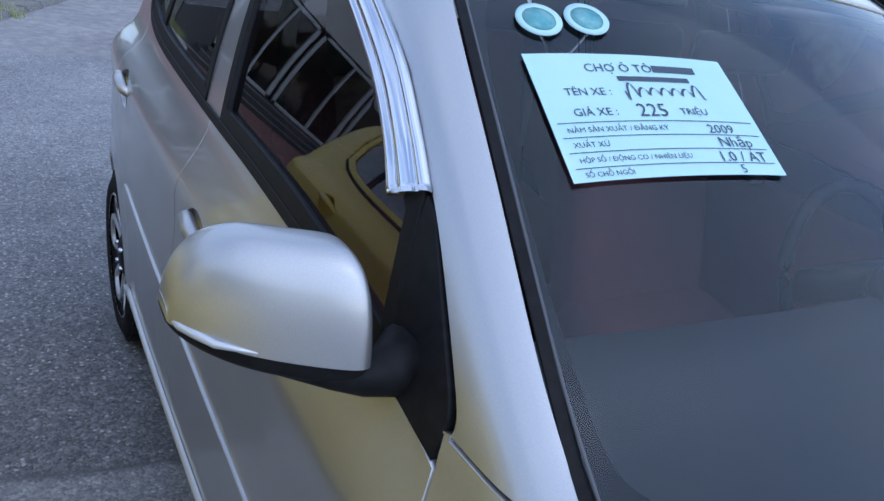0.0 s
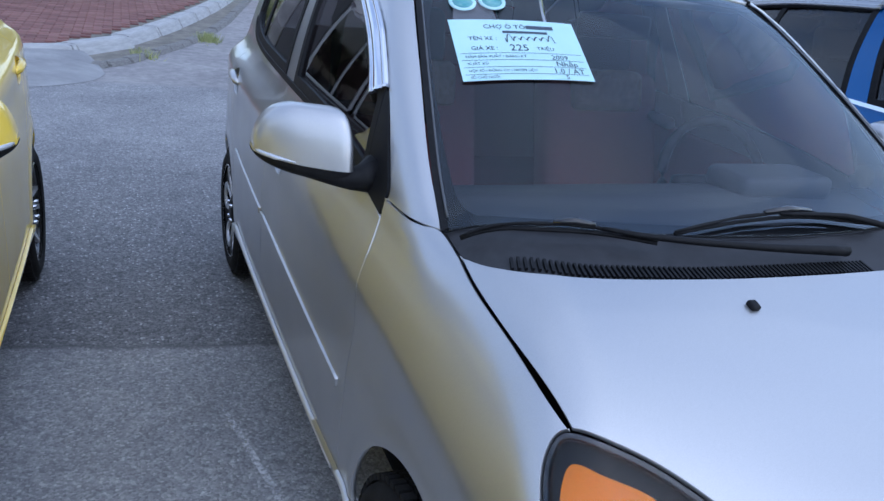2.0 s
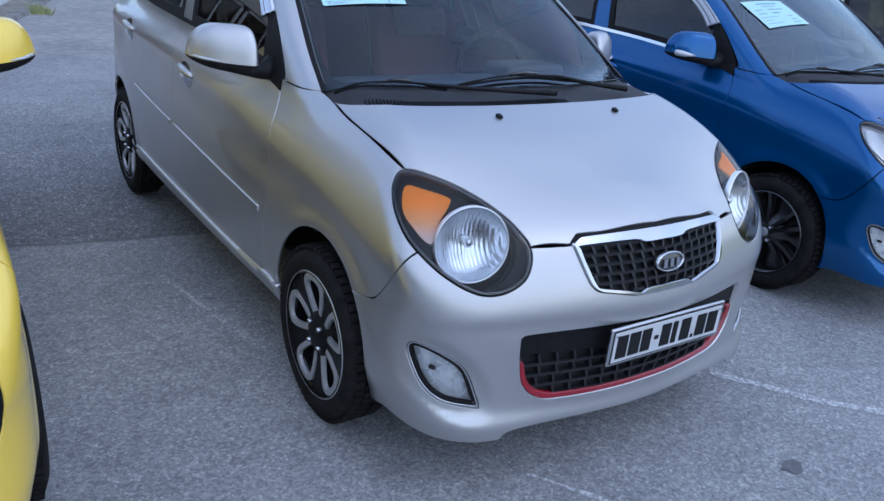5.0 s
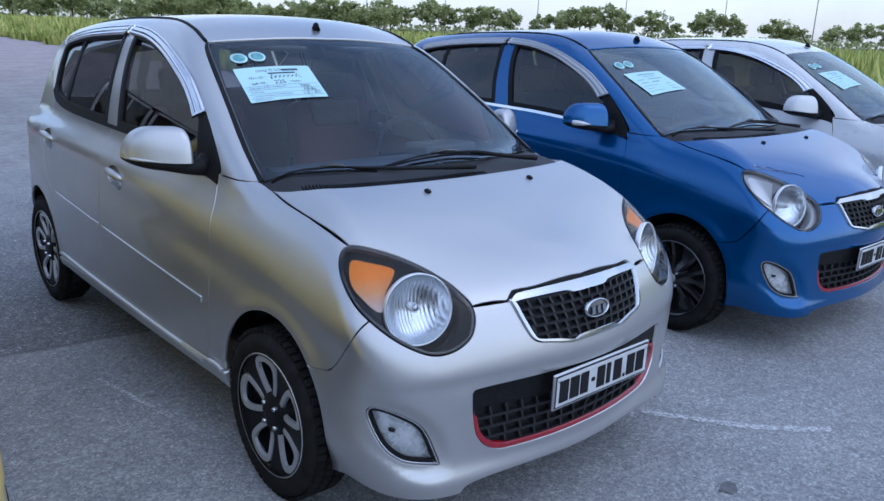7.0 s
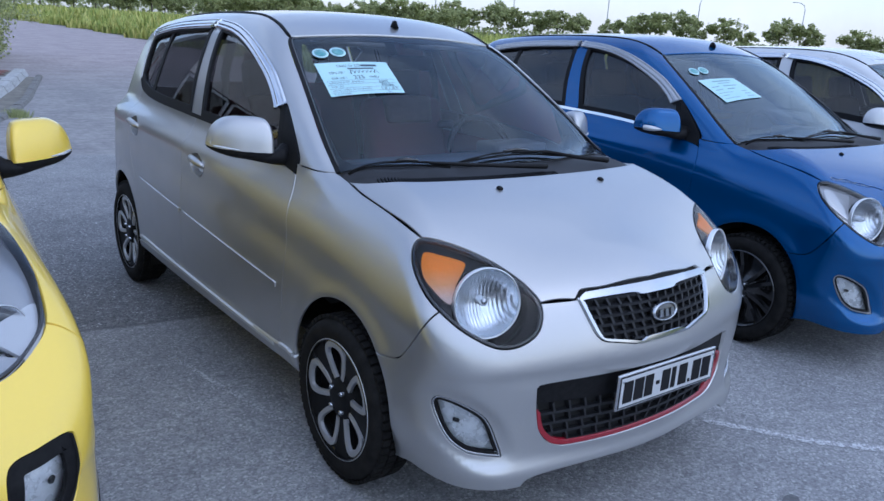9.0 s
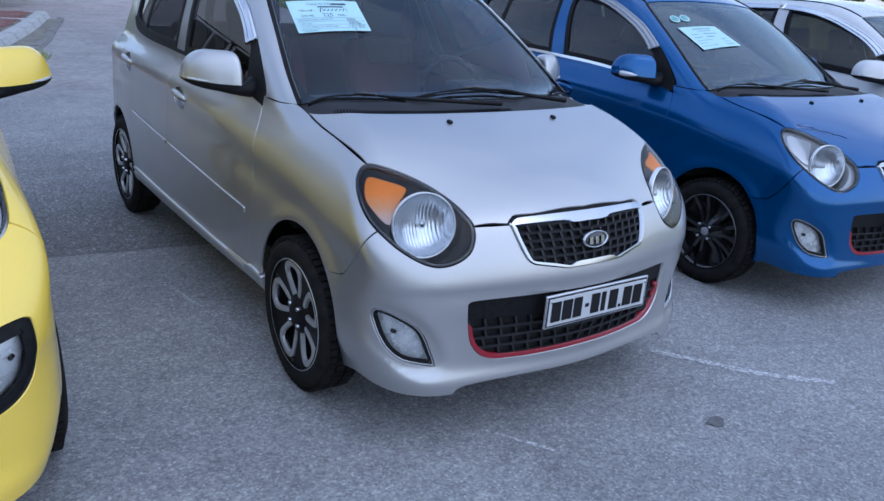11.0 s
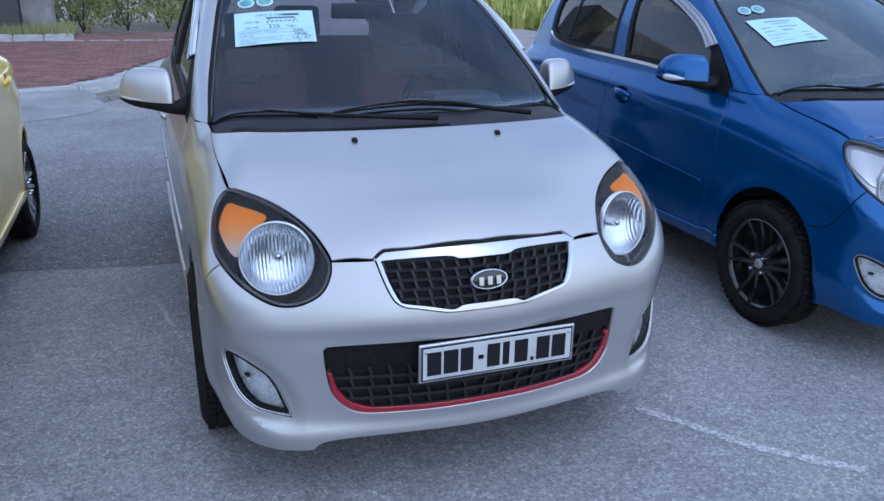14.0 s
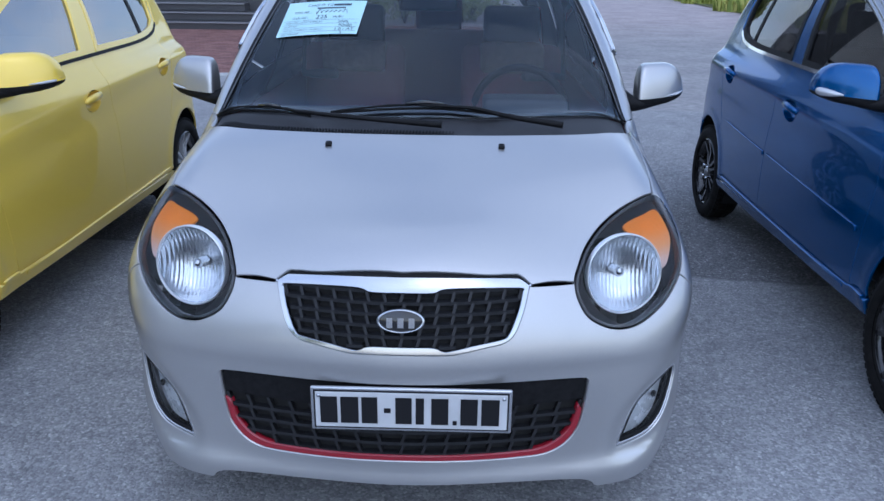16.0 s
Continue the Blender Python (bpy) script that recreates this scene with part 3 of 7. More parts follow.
    fg_t = [S(y, z) for y, z in ((1.425, 1.408), (1.25, 1.393), (1.03, 1.343), (0.80, 1.255), (0.69, 1.196), (0.604, 1.142))]
    out = loop_of(fg, fg_b, fg_t, [fg_t[-1], fg[0]])
    P["front_glass"] = patch(skin, axle, out, step=0.05, gap=-0.006, lift=-0.010, depth=0.003)
    P["front_seal"] = patch(skin, axle, out, [shrink_on(skin, axle, out, 0.018)], step=0.03, gap=-0.004, lift=0.0015, depth=0.012)
    rg = [S(y, z) for y, z in ((1.45, 1.022), (1.95, 1.028), (2.22, 1.054), (2.33, 1.10))]
    rg_t = [S(y, z) for y, z in ((2.33, 1.10), (2.355, 1.23), (2.31, 1.335), (1.99, 1.382), (1.53, 1.41))]
    out = loop_of(rg, rg_t, [rg_t[-1], S(1.50, 1.2), rg[0]])
    P["rear_glass"] = patch(skin, axle, out, step=0.05, gap=-0.006, lift=-0.010, depth=0.003)
    P["rear_seal"] = patch(skin, axle, out, [shrink_on(skin, axle, out, 0.018)], step=0.03, gap=-0.004, lift=0.0015, depth=0.012)
    bar = loop_of([S(2.06, 1.02), S(2.10, 1.025)], [S(2.10, 1.025), S(2.08, 1.38)], [S(2.08, 1.38), S(2.05, 1.385)], [S(2.05, 1.385), S(2.06, 1.02)], n=5)
    P["quarter_bar"] = patch(skin, axle, bar, step=0.03, gap=0, lift=-0.006, depth=0.006)
    bp = loop_of([S(1.322, 1.013), S(1.443, 1.015)], [S(1.443, 1.015), S(1.495, 1.2), S(1.525, 1.413)], [S(1.525, 1.413), S(1.432, 1.41)], [S(1.432, 1.41), S(1.407, 1.25), S(1.322, 1.013)])
    P["pillar_trim"] = patch(skin, axle, bp, step=0.03, gap=0.001, lift=-0.002, depth=0.012)
    sail = loop_of([S(0.412, 0.928), S(0.47, 0.94), S(0.538, 0.953)], [S(0.538, 0.953), S(0.562, 1.03), S(0.598, 1.15)], [S(0.598, 1.15), S(0.555, 1.122), S(0.43, 1.0), S(0.412, 0.955)], [S(0.412, 0.955), S(0.412, 0.928)])
    P["mirror_sail"] = patch(skin, axle, sail, step=0.03, gap=0.001, lift=0.001, depth=0.012)
    va = [S(y, z) for y, z in ((0.592, 1.152), (0.672, 1.206), (0.792, 1.275), (1.022, 1.362), (1.255, 1.411), (1.49, 1.428))]
    vb = [S(y, z) for y, z in ((0.655, 1.122), (0.722, 1.178), (0.836, 1.242), (1.05, 1.326), (1.26, 1.373), (1.49, 1.391))]
    P["visor_front"] = visor(skin, va, vb)
    va = [S(y, z) for y, z in ((1.51, 1.428), (1.75, 1.418), (1.99, 1.402), (2.2, 1.378), (2.36, 1.35))]
    vb = [S(y, z) for y, z in ((1.51, 1.388), (1.75, 1.376), (1.99, 1.36), (2.18, 1.338), (2.33, 1.314))]
    P["visor_rear"] = visor(skin, va, vb)
    ba = [S(y, z + 0.012) for y, z in ((0.55, 0.951), (0.67, 0.972), (0.85, 0.990), (1.1, 1.004), (1.4, 1.010), (1.95, 1.018), (2.22, 1.042), (2.34, 1.088))]
    bb_ = [S(y, z - 0.004) for y, z in ((0.55, 0.951), (0.67, 0.972), (0.85, 0.990), (1.1, 1.004), (1.4, 1.010), (1.95, 1.018), (2.22, 1.042), (2.34, 1.088))]
    P["belt_strip"] = patch(skin, axle, loop_of(ba, [ba[-1], bb_[-1]], bb_[::-1], [bb_[0], ba[0]], n=6), step=0.02, gap=0, lift=0.004, depth=0.008)
    # front bumper
    under = [S(-0.27, 0.165), np.array((-0.74, -0.40, 0.172)), np.array((-0.66, -0.52, 0.165)), np.array((-0.56, -0.60, 0.16)), np.array((-0.505, -0.62, 0.16))]
    under2 = [under[-1], np.array((-0.46, -0.635, 0.185)), np.array((-0.25, -0.67, 0.19)), np.array((0.0, -0.68, 0.19))]
    arch_s = arc(0, ARCH, 136, 203, 6, skin)
    lamplow = lampline(5, 11)[::-1]
    gr = [F(x, z) for x, z in GRILLE]
    gl = [corner, gr[0]]
    run = [arch_s[::-1], seam, lamplow, right2[::-1], gl, gr]
    half = [under2[::-1], under[::-1], [under[0], arch_s[-1]]] + run
    P["front_bumper"] = patch(skin, ball, loop_of(*half, *[mir(r) for r in half[::-1]]), [loop_of(*intake(F)), ring_of([F(x, z) for x, z in fogs]), ring_of(mir([F(x, z) for x, z in fogs]))], step=0.013, gap=0.0025, depth=0.02)
    c, r = np.array(unit[0]), unit[1]
    d = np.array((-0.3, -1.0, 0.16))
    d /= np.linalg.norm(d)
    u = np.cross(d, (0, 0, 1.0))
    u /= np.linalg.norm(u)
    w = np.cross(u, d)
    disc = np.array([c + r * (u * math.cos(a) + w * math.sin(a)) for a in np.linspace(0, math.tau, 40, endpoint=False)])
    P["headlamp_bowl"] = patch(skin, ball, hring, [disc], step=0.025, gap=0.001, lift=-0.022, depth=0.05)
    P["headlamp_lens"] = patch(skin, ball, hring, step=0.02, gap=0.004, lift=0.002, depth=0.03)
    P["headlamp_rim"] = patch(skin, ball, hring, [shrink_on(skin, ball, hring, 0.012)], step=0.02, gap=0.003, lift=-0.001, depth=0.03)
    amb = ring_of([(-0.676, -0.300, 0.832), (-0.63, -0.33, 0.828), (-0.575, -0.37, 0.812), (-0.585, -0.39, 0.797), (-0.63, -0.415, 0.762), (-0.668, -0.44, 0.715), (-0.698, -0.385, 0.75), (-0.708, -0.34, 0.785)])
    P["amber_reflector"] = patch(skin, ball, amb, step=0.02, gap=0, lift=-0.016, depth=0.012)
    # grille
    gtop = [F(-0.305, 0.710), F(-0.281, 0.724), F(-0.262, 0.727), F(-0.18, 0.732), F(0.0, 0.736)]
    gap = [F(-0.315, 0.70), F(-0.20, 0.70), F(0.0, 0.705)]
    hid = [T(-0.33, -0.53), T(-0.2, -0.55), T(0.0, -0.56)]
    P["bonnet_gap"] = patch(skin, ball, loop_of(gap, mir(gap), [mir(gap)[-1], mir(hid)[-1]], mir(hid)[::-1], hid[::-1], [hid[0], gap[0]]), step=0.03, gap=0, lift=-0.012, depth=0.0)
    outl = loop_of(gtop, mir(gtop), [mir(gtop)[-1], mir(gr)[-1]], mir(gr)[::-1], gr[::-1], [gr[0], gtop[0]])
    mt, ml = [F(x, z) for x, z in MESH_TOP], [F(x, z) for x, z in MESH_LOW]
    inn = loop_of(mt, mir(mt), mir(ml)[::-1], ml[::-1], n=5)
    P["grille_surround"] = patch(skin, ball, outl, [inn], step=0.016, gap=0.002, lift=0.008, depth=0.022)
    P["grille_back"] = patch(skin, ball, inn, step=0.03, gap=-0.004, lift=-0.02, depth=0.0)
    # lower intake
    P["intake_back"] = patch(skin, ball, loop_of(*intake(F)), step=0.03, gap=-0.004, lift=-0.03, depth=0.0)
    il = [F(x, z) for x, z in INTAKE_LOW]
    band = [F(-0.462, 0.47), F(-0.456, 0.415), F(-0.25, 0.41), F(0.0, 0.405)]
    tp = [F(-0.46, 0.472), F(-0.41, 0.48), F(0.0, 0.489)]
    P["intake_band"] = patch(skin, ball, loop_of(tp, mir(tp), [mir(tp)[-1], mir(band)[-2]], mir(band)[:-1][::-1], band[1:][::-1], [band[1], tp[0]]), step=0.02, gap=-0.001, lift=-0.012, depth=0.02)
    r1 = [F(-0.455, 0.40), F(-0.436, 0.324), F(-0.379, 0.273), F(-0.27, 0.261), F(0.0, 0.26)]
    r2 = [F(0.0, 0.272), F(-0.27, 0.273), F(-0.368, 0.285), F(-0.424, 0.332), F(-0.445, 0.40)]
    P["intake_trim"] = patch(skin, ball, loop_of(r1, mir(r1), mir(r2), r2, n=6), step=0.02, gap=0, lift=-0.004, depth=0.02)
    fog = ring_of([F(x, z) for x, z in fogs])
    P["fog_rim"] = patch(skin, ball, fog, [shrink_on(skin, ball, fog, 0.0045)], step=0.02, gap=0.0005, lift=-0.002, depth=0.02)
    inner = shrink_on(skin, ball, fog, 0.0045)
    P["fog_band"] = patch(skin, ball, inner, [shrink_on(skin, ball, inner, fogband)], step=0.02, gap=0.0, lift=-0.006, depth=0.012)
    P["fog_lens"] = patch(skin, ball, fog, step=0.02, gap=0.012, lift=-0.009, depth=0.004)
    P["fog_bowl"] = patch(skin, ball, shrink_on(skin, ball, fog, 0.008), step=0.02, gap=0.0, lift=-0.03, depth=0.0)
    fx, fz = fog[:, 0].min() * 0.62 + fog[:, 0].max() * 0.38, fog[:, 2].min() * 0.42 + fog[:, 2].max() * 0.58
    P["fog_at"] = F(float(fx), float(fz))
    # sills and side strips
    sk = loop_of([S(0.30, 0.285), S(1.2, 0.285), S(2.06, 0.285)], [S(2.06, 0.285), S(2.08, 0.24)], [S(2.08, 0.24), S(1.2, 0.232), S(0.30, 0.225)], [S(0.30, 0.225), S(0.30, 0.285)])
    P["side_skirt"] = patch(skin, axle, sk, step=0.03, gap=0.002, lift=0.010, depth=0.03)
    for key, y0, y1, z0, z1 in (("strip_front", 0.455, 1.40, 0.513, 0.577), ("strip_rear", 1.435, 2.03, 0.579, 0.617)):
        a = [S(y0 + (y1 - y0) * k / 3, z0 + (z1 - z0) * k / 3 + 0.009) for k in range(4)]
        b = [S(y0 + (y1 - y0) * k / 3, z0 + (z1 - z0) * k / 3 - 0.011) for k in range(4)]
        P[key] = patch(skin, axle, loop_of(a, [a[-1], b[-1]], b[::-1], [b[0], a[0]]), step=0.02, gap=0, lift=0.007, depth=0.008)
    for key, q0, q1 in (("sill_strip", (0.475, 0.273), (2.03, 0.31)), ("sill_tip", (0.315, 0.290), (0.425, 0.290))):
        a = [S(q0[0] + (q1[0] - q0[0]) * k / 4, q0[1] + (q1[1] - q0[1]) * k / 4 + 0.006) for k in range(5)]
        b = [S(q0[0] + (q1[0] - q0[0]) * k / 4, q0[1] + (q1[1] - q0[1]) * k / 4 - 0.007) for k in range(5)]
        P[key] = patch(skin, axle, loop_of(a, [a[-1], b[-1]], b[::-1], [b[0], a[0]]), step=0.02, gap=0, lift=0.013, depth=0.012)
    # tail
    rear = Rear()
    R = lambda x, z: skin.cast(np.array([[x, 1.6, z]]), np.array([[0.0, 1, 0]]))[0]
    te = [R(-0.50, 1.37), R(-0.60, 1.2), R(-0.63, 1.05), R(-0.64, 0.90), R(-0.60, 0.64)]
    tc = [R(-0.60, 0.64), R(-0.3, 0.62), R(0.0, 0.62)]
    tt = [R(0.0, 1.40), R(-0.25, 1.398), R(-0.50, 1.37)]
    rw = [(0.0, 1.36), (-0.44, 1.335), (-0.53, 1.2), (-0.54, 1.05), (-0.45, 1.02), (0.0, 1.01)]
    rwin = loop_of([R(*p) for p in rw], mir([R(*p) for p in rw]), n=5)
    P["tailgate"] = patch(skin, rear, loop_of(tt, te, tc, mir(tc), mir(te), mir(tt)), [rwin], step=0.04)
    P["rear_window"] = patch(skin, rear, rwin, step=0.06, gap=-0.006, lift=-0.006, depth=0.004)
    bb = Ball((0, 1.9, 0.45), 1.0)
    bs = [S(2.72, 0.66), S(2.66, 0.58), S(2.57, 0.525)]
    ab = arc(skin.wb, ARCH, 50, -25, 6, skin)
    low_r = [S(2.66, 0.2), np.array((-0.6, 2.78, 0.2)), np.array((0.0, 2.83, 0.2))]
    up_r = [R(0.0, 0.615), R(-0.3, 0.615), R(-0.60, 0.635), S(2.72, 0.66)]
    P["rear_bumper"] = patch(skin, bb, loop_of(up_r, bs, ab, [ab[-1], *low_r], mir([ab[-1], *low_r]), mir(ab), mir(bs), mir(up_r)), step=0.03)
    tl = loop_of([R(-0.60, 1.2), R(-0.63, 1.05), R(-0.64, 0.90), R(-0.60, 0.64)], [R(-0.60, 0.64), S(2.72, 0.66)], [S(2.72, 0.66), S(2.71, 0.9), S(2.70, 1.05), S(2.66, 1.2)], [S(2.66, 1.2), R(-0.60, 1.2)])
    P["tail_lamp"] = patch(skin, bb, tl, step=0.025, gap=0.003, lift=0.004, depth=0.02)
    return P


def visor(skin, a, b):
    """A grooved strip between two lines on the skin, standing off it: vertices, faces, normals."""
    a, b = np.array(smooth_run(a, 8) + [a[-1]]), np.array(smooth_run(b, 8) + [b[-1]])
    prof = [(0.0, 0.001), (0.0, 0.009), (0.08, 0.0125), (0.16, 0.013), (0.20, 0.0105), (0.27, 0.0105), (0.31, 0.0135), (0.52, 0.0165), (0.62, 0.0165), (0.66, 0.013), (0.76, 0.0135), (0.80, 0.0165), (0.92, 0.016), (1.0, 0.0125), (1.0, 0.006)]
    na, nb = skin.normal(a), skin.normal(b)
    n = 0.5 * (na + nb)
    n /= np.linalg.norm(n, axis=1, keepdims=True)
    rows = np.stack([a + (b - a) * t + n * h for t, h in prof], 1)
    k, m = rows.shape[:2]
    flip = np.sum(np.cross(rows[1, 0] - rows[0, 0], rows[0, 7] - rows[0, 0]) * n[0]) < 0
    faces = []
    for i in range(k - 1):
        for j in range(m - 1):
            f = (i * m + j, (i + 1) * m + j, (i + 1) * m + j + 1, i * m + j + 1)
            faces.append(f[::-1] if flip else f)
    ends = [tuple(range(m)), tuple(range((k - 1) * m, k * m))[::-1]]
    faces += [f[::-1] if not flip else f for f in ends]
    return rows.reshape(-1, 3), faces, 0, rows.reshape(-1, 3)


def intake(F):
    il = [F(x, z) for x, z in INTAKE_LOW]
    tp = [F(-0.462, 0.47), F(-0.41, 0.481), F(0.0, 0.49)]
    return [tp, mir(tp), mir(il)[::-1], il[::-1]]


def shrink_on(skin, proj, outline, g):
    """An outline on the skin, g inside another."""
    uv = shrink(proj.to2d(np.asarray(outline)), g)
    o, d = proj.rays(uv)
    return skin.cast(o, d)


PAIRED = {"front_wing", "front_door", "rear_door", "side_frame", "front_glass", "front_seal", "rear_glass", "rear_seal", "quarter_bar", "pillar_trim", "mirror_sail", "visor_front", "visor_rear",
          "headlamp_bowl", "headlamp_lens", "headlamp_rim", "amber_reflector", "fog_rim", "fog_band", "fog_lens", "fog_bowl", "side_skirt", "strip_front", "strip_rear", "tail_lamp", "belt_strip", "windscreen_seal", "sill_strip", "sill_tip"}


# ---------------------------------------------------------------- car details
def ribbon(skin_at, pts, width, lift, thick, bm=None):
    """A flat bar along points (x, z) of the nose."""
    bm = bm or bmesh.new()
    rows = []
    for k, (x, z) in enumerate(pts):
        a, b = pts[max(k - 1, 0)], pts[min(k + 1, len(pts) - 1)]
        d = Vector((b[0] - a[0], b[1] - a[1])).normalized()
        n = Vector((-d.y, d.x)) * width / 2
        row = []
        for s, l in ((1, lift), (-1, lift), (-1, lift - thick), (1, lift - thick)):
            p = skin_at(x, z)
            row.append(bm.verts.new((x + n.x * s, p[1] - l, z + n.y * s)))
        rows.append(row)
    for a, b in zip(rows, rows[1:]):
        for i in range(4):
            bm.faces.new((a[i], a[(i + 1) % 4], b[(i + 1) % 4], b[i]))
    bm.faces.new(rows[0][::-1])
    bm.faces.new(rows[-1])
    return bm


def lattice(skin, poly, z0, z1, rows, pitch, lift, lean=0.16):
    """Mesh bars inside an outline (x, z) on the nose: level bars, and short leaning ones between them, mirrored about the middle."""
    bm = bmesh.new()
    poly = np.array(poly)
    ys = {}

    def at(x, z):
        key = (round(x, 3), round(z, 3))
        if key not in ys:
            ys[key] = skin.at_front(x, z)
        return ys[key]
    dz = (z1 - z0) / rows
    for r in range(rows + 1):
        z = z0 + r * dz
        run = [(x, z) for x in np.arange(-0.46, 0.461, 0.01) if inside(poly, np.array([[x, z]]))[0]]
        for k in range(1, len(run)):
            if run[k][0] - run[k - 1][0] > 0.015:
                ribbon(at, run[:k], 0.0085, lift, 0.02, bm)
                run = run[k:]
                break
        if len(run) > 2:
            ribbon(at, run, 0.0085, lift, 0.02, bm)
        if r == rows:
            break
        for k in range(-12, 13):
            side = -1 if k < 0 else 1
            x = k * pitch + side * 0.004 * (r % 2)
            a, b = (x - side * lean * dz, z), (x + side * lean * dz, z + dz)
            if inside(poly, np.array([((a[0] + b[0]) / 2, z + dz / 2)])).all():
                ribbon(at, [a, ((a[0] + b[0]) / 2, z + dz / 2), b], 0.0075, lift, 0.018, bm)
    return bm


def full(half):
    return [*half, *[(-x, z) for x, z in half[::-1]]]


def wheel(car, x, y, style, skin):
    """A tyre with its rim; the outer face looks away from the car."""
    s = -1 if x < 0 else 1
    m = Matrix.Translation((x, y, 0.246)) @ Matrix.Diagonal((s, 1.018, 1.018, 1))
    rim = part("wheel", lathe([(0.196, 0.0), (0.203, -0.004), (0.203, -0.012), (0.192, -0.016), (0.186, -0.03), (0.178, -0.11), (0.172, -0.12), (0.06, -0.125), (0.0, -0.125)], 48, m=m), GLOSSBLACK, car)
    bm = lathe([(0.19, -0.15), (0.235, -0.165), (0.262, -0.155), (0.270, -0.13), (0.272, -0.08), (0.270, -0.028), (0.262, -0.006), (0.235, 0.006), (0.206, -0.002), (0.198, -0.014)], 60, m=m)
    part("tyre", bm, RUBBER, rim)
    bm = bmesh.new()
    for k in range(60):
        a = k * math.tau / 60
        for lo, hi, sh in ((-0.012, -0.038, 0.0), (-0.044, -0.074, 0.5), (-0.086, -0.128, 0.0)):
            bmesh.ops.create_cube(bm, size=1, matrix=m @ Matrix.Rotation(a + sh * math.tau / 60, 4, "X") @ Matrix.Translation(((lo + hi) / 2, 0, 0.275)) @ Matrix.Diagonal((abs(hi - lo), 0.0205, 0.0125, 1)))
    part("tread", bm, RUBBER, rim, smooth=False)
    if style == "loops":
        part("disc", lathe([(0.19, -0.05), (0.13, -0.06), (0.075, -0.034), (0.062, -0.016), (0.045, -0.008), (0.02, -0.006), (0.0, -0.006)], 40, m=m), BLACK, rim)
        for k in range(5):
            turn = m @ Matrix.Rotation(radians(-10 + 36 + 72 * k), 4, "X")
            bm = bmesh.new()
            top, low = [], []
            for r, w, d in ((0.05, 0.018, -0.022), (0.10, 0.026, -0.021), (0.15, 0.040, -0.016), (0.196, 0.056, -0.010)):
                top.append([bm.verts.new(turn @ Vector((d, e * w, r))) for e in (-1, -0.8, 0.8, 1)])
                low.append([bm.verts.new(turn @ Vector((d - 0.03, e * w * 0.9, r))) for e in (-1, 1)])
                top[-1][0].co = turn @ Vector((d - 0.004, -w, r))
                top[-1][3].co = turn @ Vector((d - 0.004, w, r))
            for a0, b0, c0, d0 in zip(top, top[1:], low, low[1:]):
                for i in range(3):
                    bm.faces.new((a0[i], a0[i + 1], b0[i + 1], b0[i]))
                bm.faces.new((a0[0], b0[0], d0[0], c0[0]))
                bm.faces.new((a0[3], c0[1], d0[1], b0[3]))
            bmesh.ops.recalc_face_normals(bm, faces=bm.faces[:])
            part("spoke_web", bm, BLACK, rim, "black web between the spokes", False)
        for k in range(5):
            turn = m @ Matrix.Rotation(radians(-10 + 72 * k), 4, "X")
            mid = smooth_run([(0.066, 0.020), (0.10, 0.037), (0.145, 0.052), (0.171, 0.045), (0.183, 0.020), (0.185, 0.0), (0.183, -0.020), (0.171, -0.045), (0.145, -0.052), (0.10, -0.037), (0.066, -0.020)], 4) + [np.array((0.066, -0.020))]
            bm = bmesh.new()
            rows = []
            for i, (r, w) in enumerate(mid):
                q0, q1 = mid[max(i - 1, 0)], mid[min(i + 1, len(mid) - 1)]
                tr, tw = q1[0] - q0[0], q1[1] - q0[1]
                ln = math.hypot(tr, tw)
                nr, nw = tw / ln, -tr / ln
                half = 0.0088 + 0.0014 * (r > 0.15)
                dish = -0.004 - 0.014 * (0.19 - r) / 0.12
                rows.append([bm.verts.new(turn @ Vector((dish + dd, w + nw * half * e, r + nr * half * e))) for e, dd in ((-1.15, -0.012), (-1, -0.0012), (-0.75, 0), (0.75, 0), (1, -0.0012), (1.15, -0.012))])
            for a0, b0 in zip(rows, rows[1:]):
                for i in range(5):
                    bm.faces.new((a0[i], a0[i + 1], b0[i + 1], b0[i]))
            bmesh.ops.recalc_face_normals(bm, faces=bm.faces[:])
            part("spoke", bm, ALLOY, rim, "machined silver loop spoke", False)
        part("rim_edge", lathe([(0.2035, -0.003), (0.2025, -0.0005), (0.2005, -0.001)], 48, m=m), ALLOY, rim)
    else:
        n = 10
        for k in range(n):
            bm = bmesh.new()
            a = k * math.tau / n + (0.1 if k % 2 else -0.1)
            w = 0.009
            for r0, r1, d0, d1 in ((0.04, 0.12, -0.022, -0.03), (0.12, 0.195, -0.03, -0.012)):
                v = [bm.verts.new(m @ Matrix.Rotation(a, 4, "X") @ Vector((d, sx * w, r))) for r, d in ((r0, d0), (r1, d1)) for sx in (-1, 1)]
                u = [bm.verts.new(m @ Matrix.Rotation(a, 4, "X") @ Vector((d - 0.025, sx * w * 1.5, r))) for r, d in ((r0, d0), (r1, d1)) for sx in (-1, 1)]
                bm.faces.new((v[0], v[1], v[3], v[2]))
                bm.faces.new((v[0], v[2], u[2], u[0]))
                bm.faces.new((v[1], u[1], u[3], v[3]))
            bmesh.ops.recalc_face_normals(bm, faces=bm.faces[:])
            part("spoke", bm, GLOSSBLACK if style == "black" else ALLOY, rim, smooth=False)
        part("disc", lathe([(0.19, -0.07), (0.10, -0.075), (0.05, -0.03), (0.03, -0.018), (0.0, -0.018)], 40, m=m), GLOSSBLACK, rim)
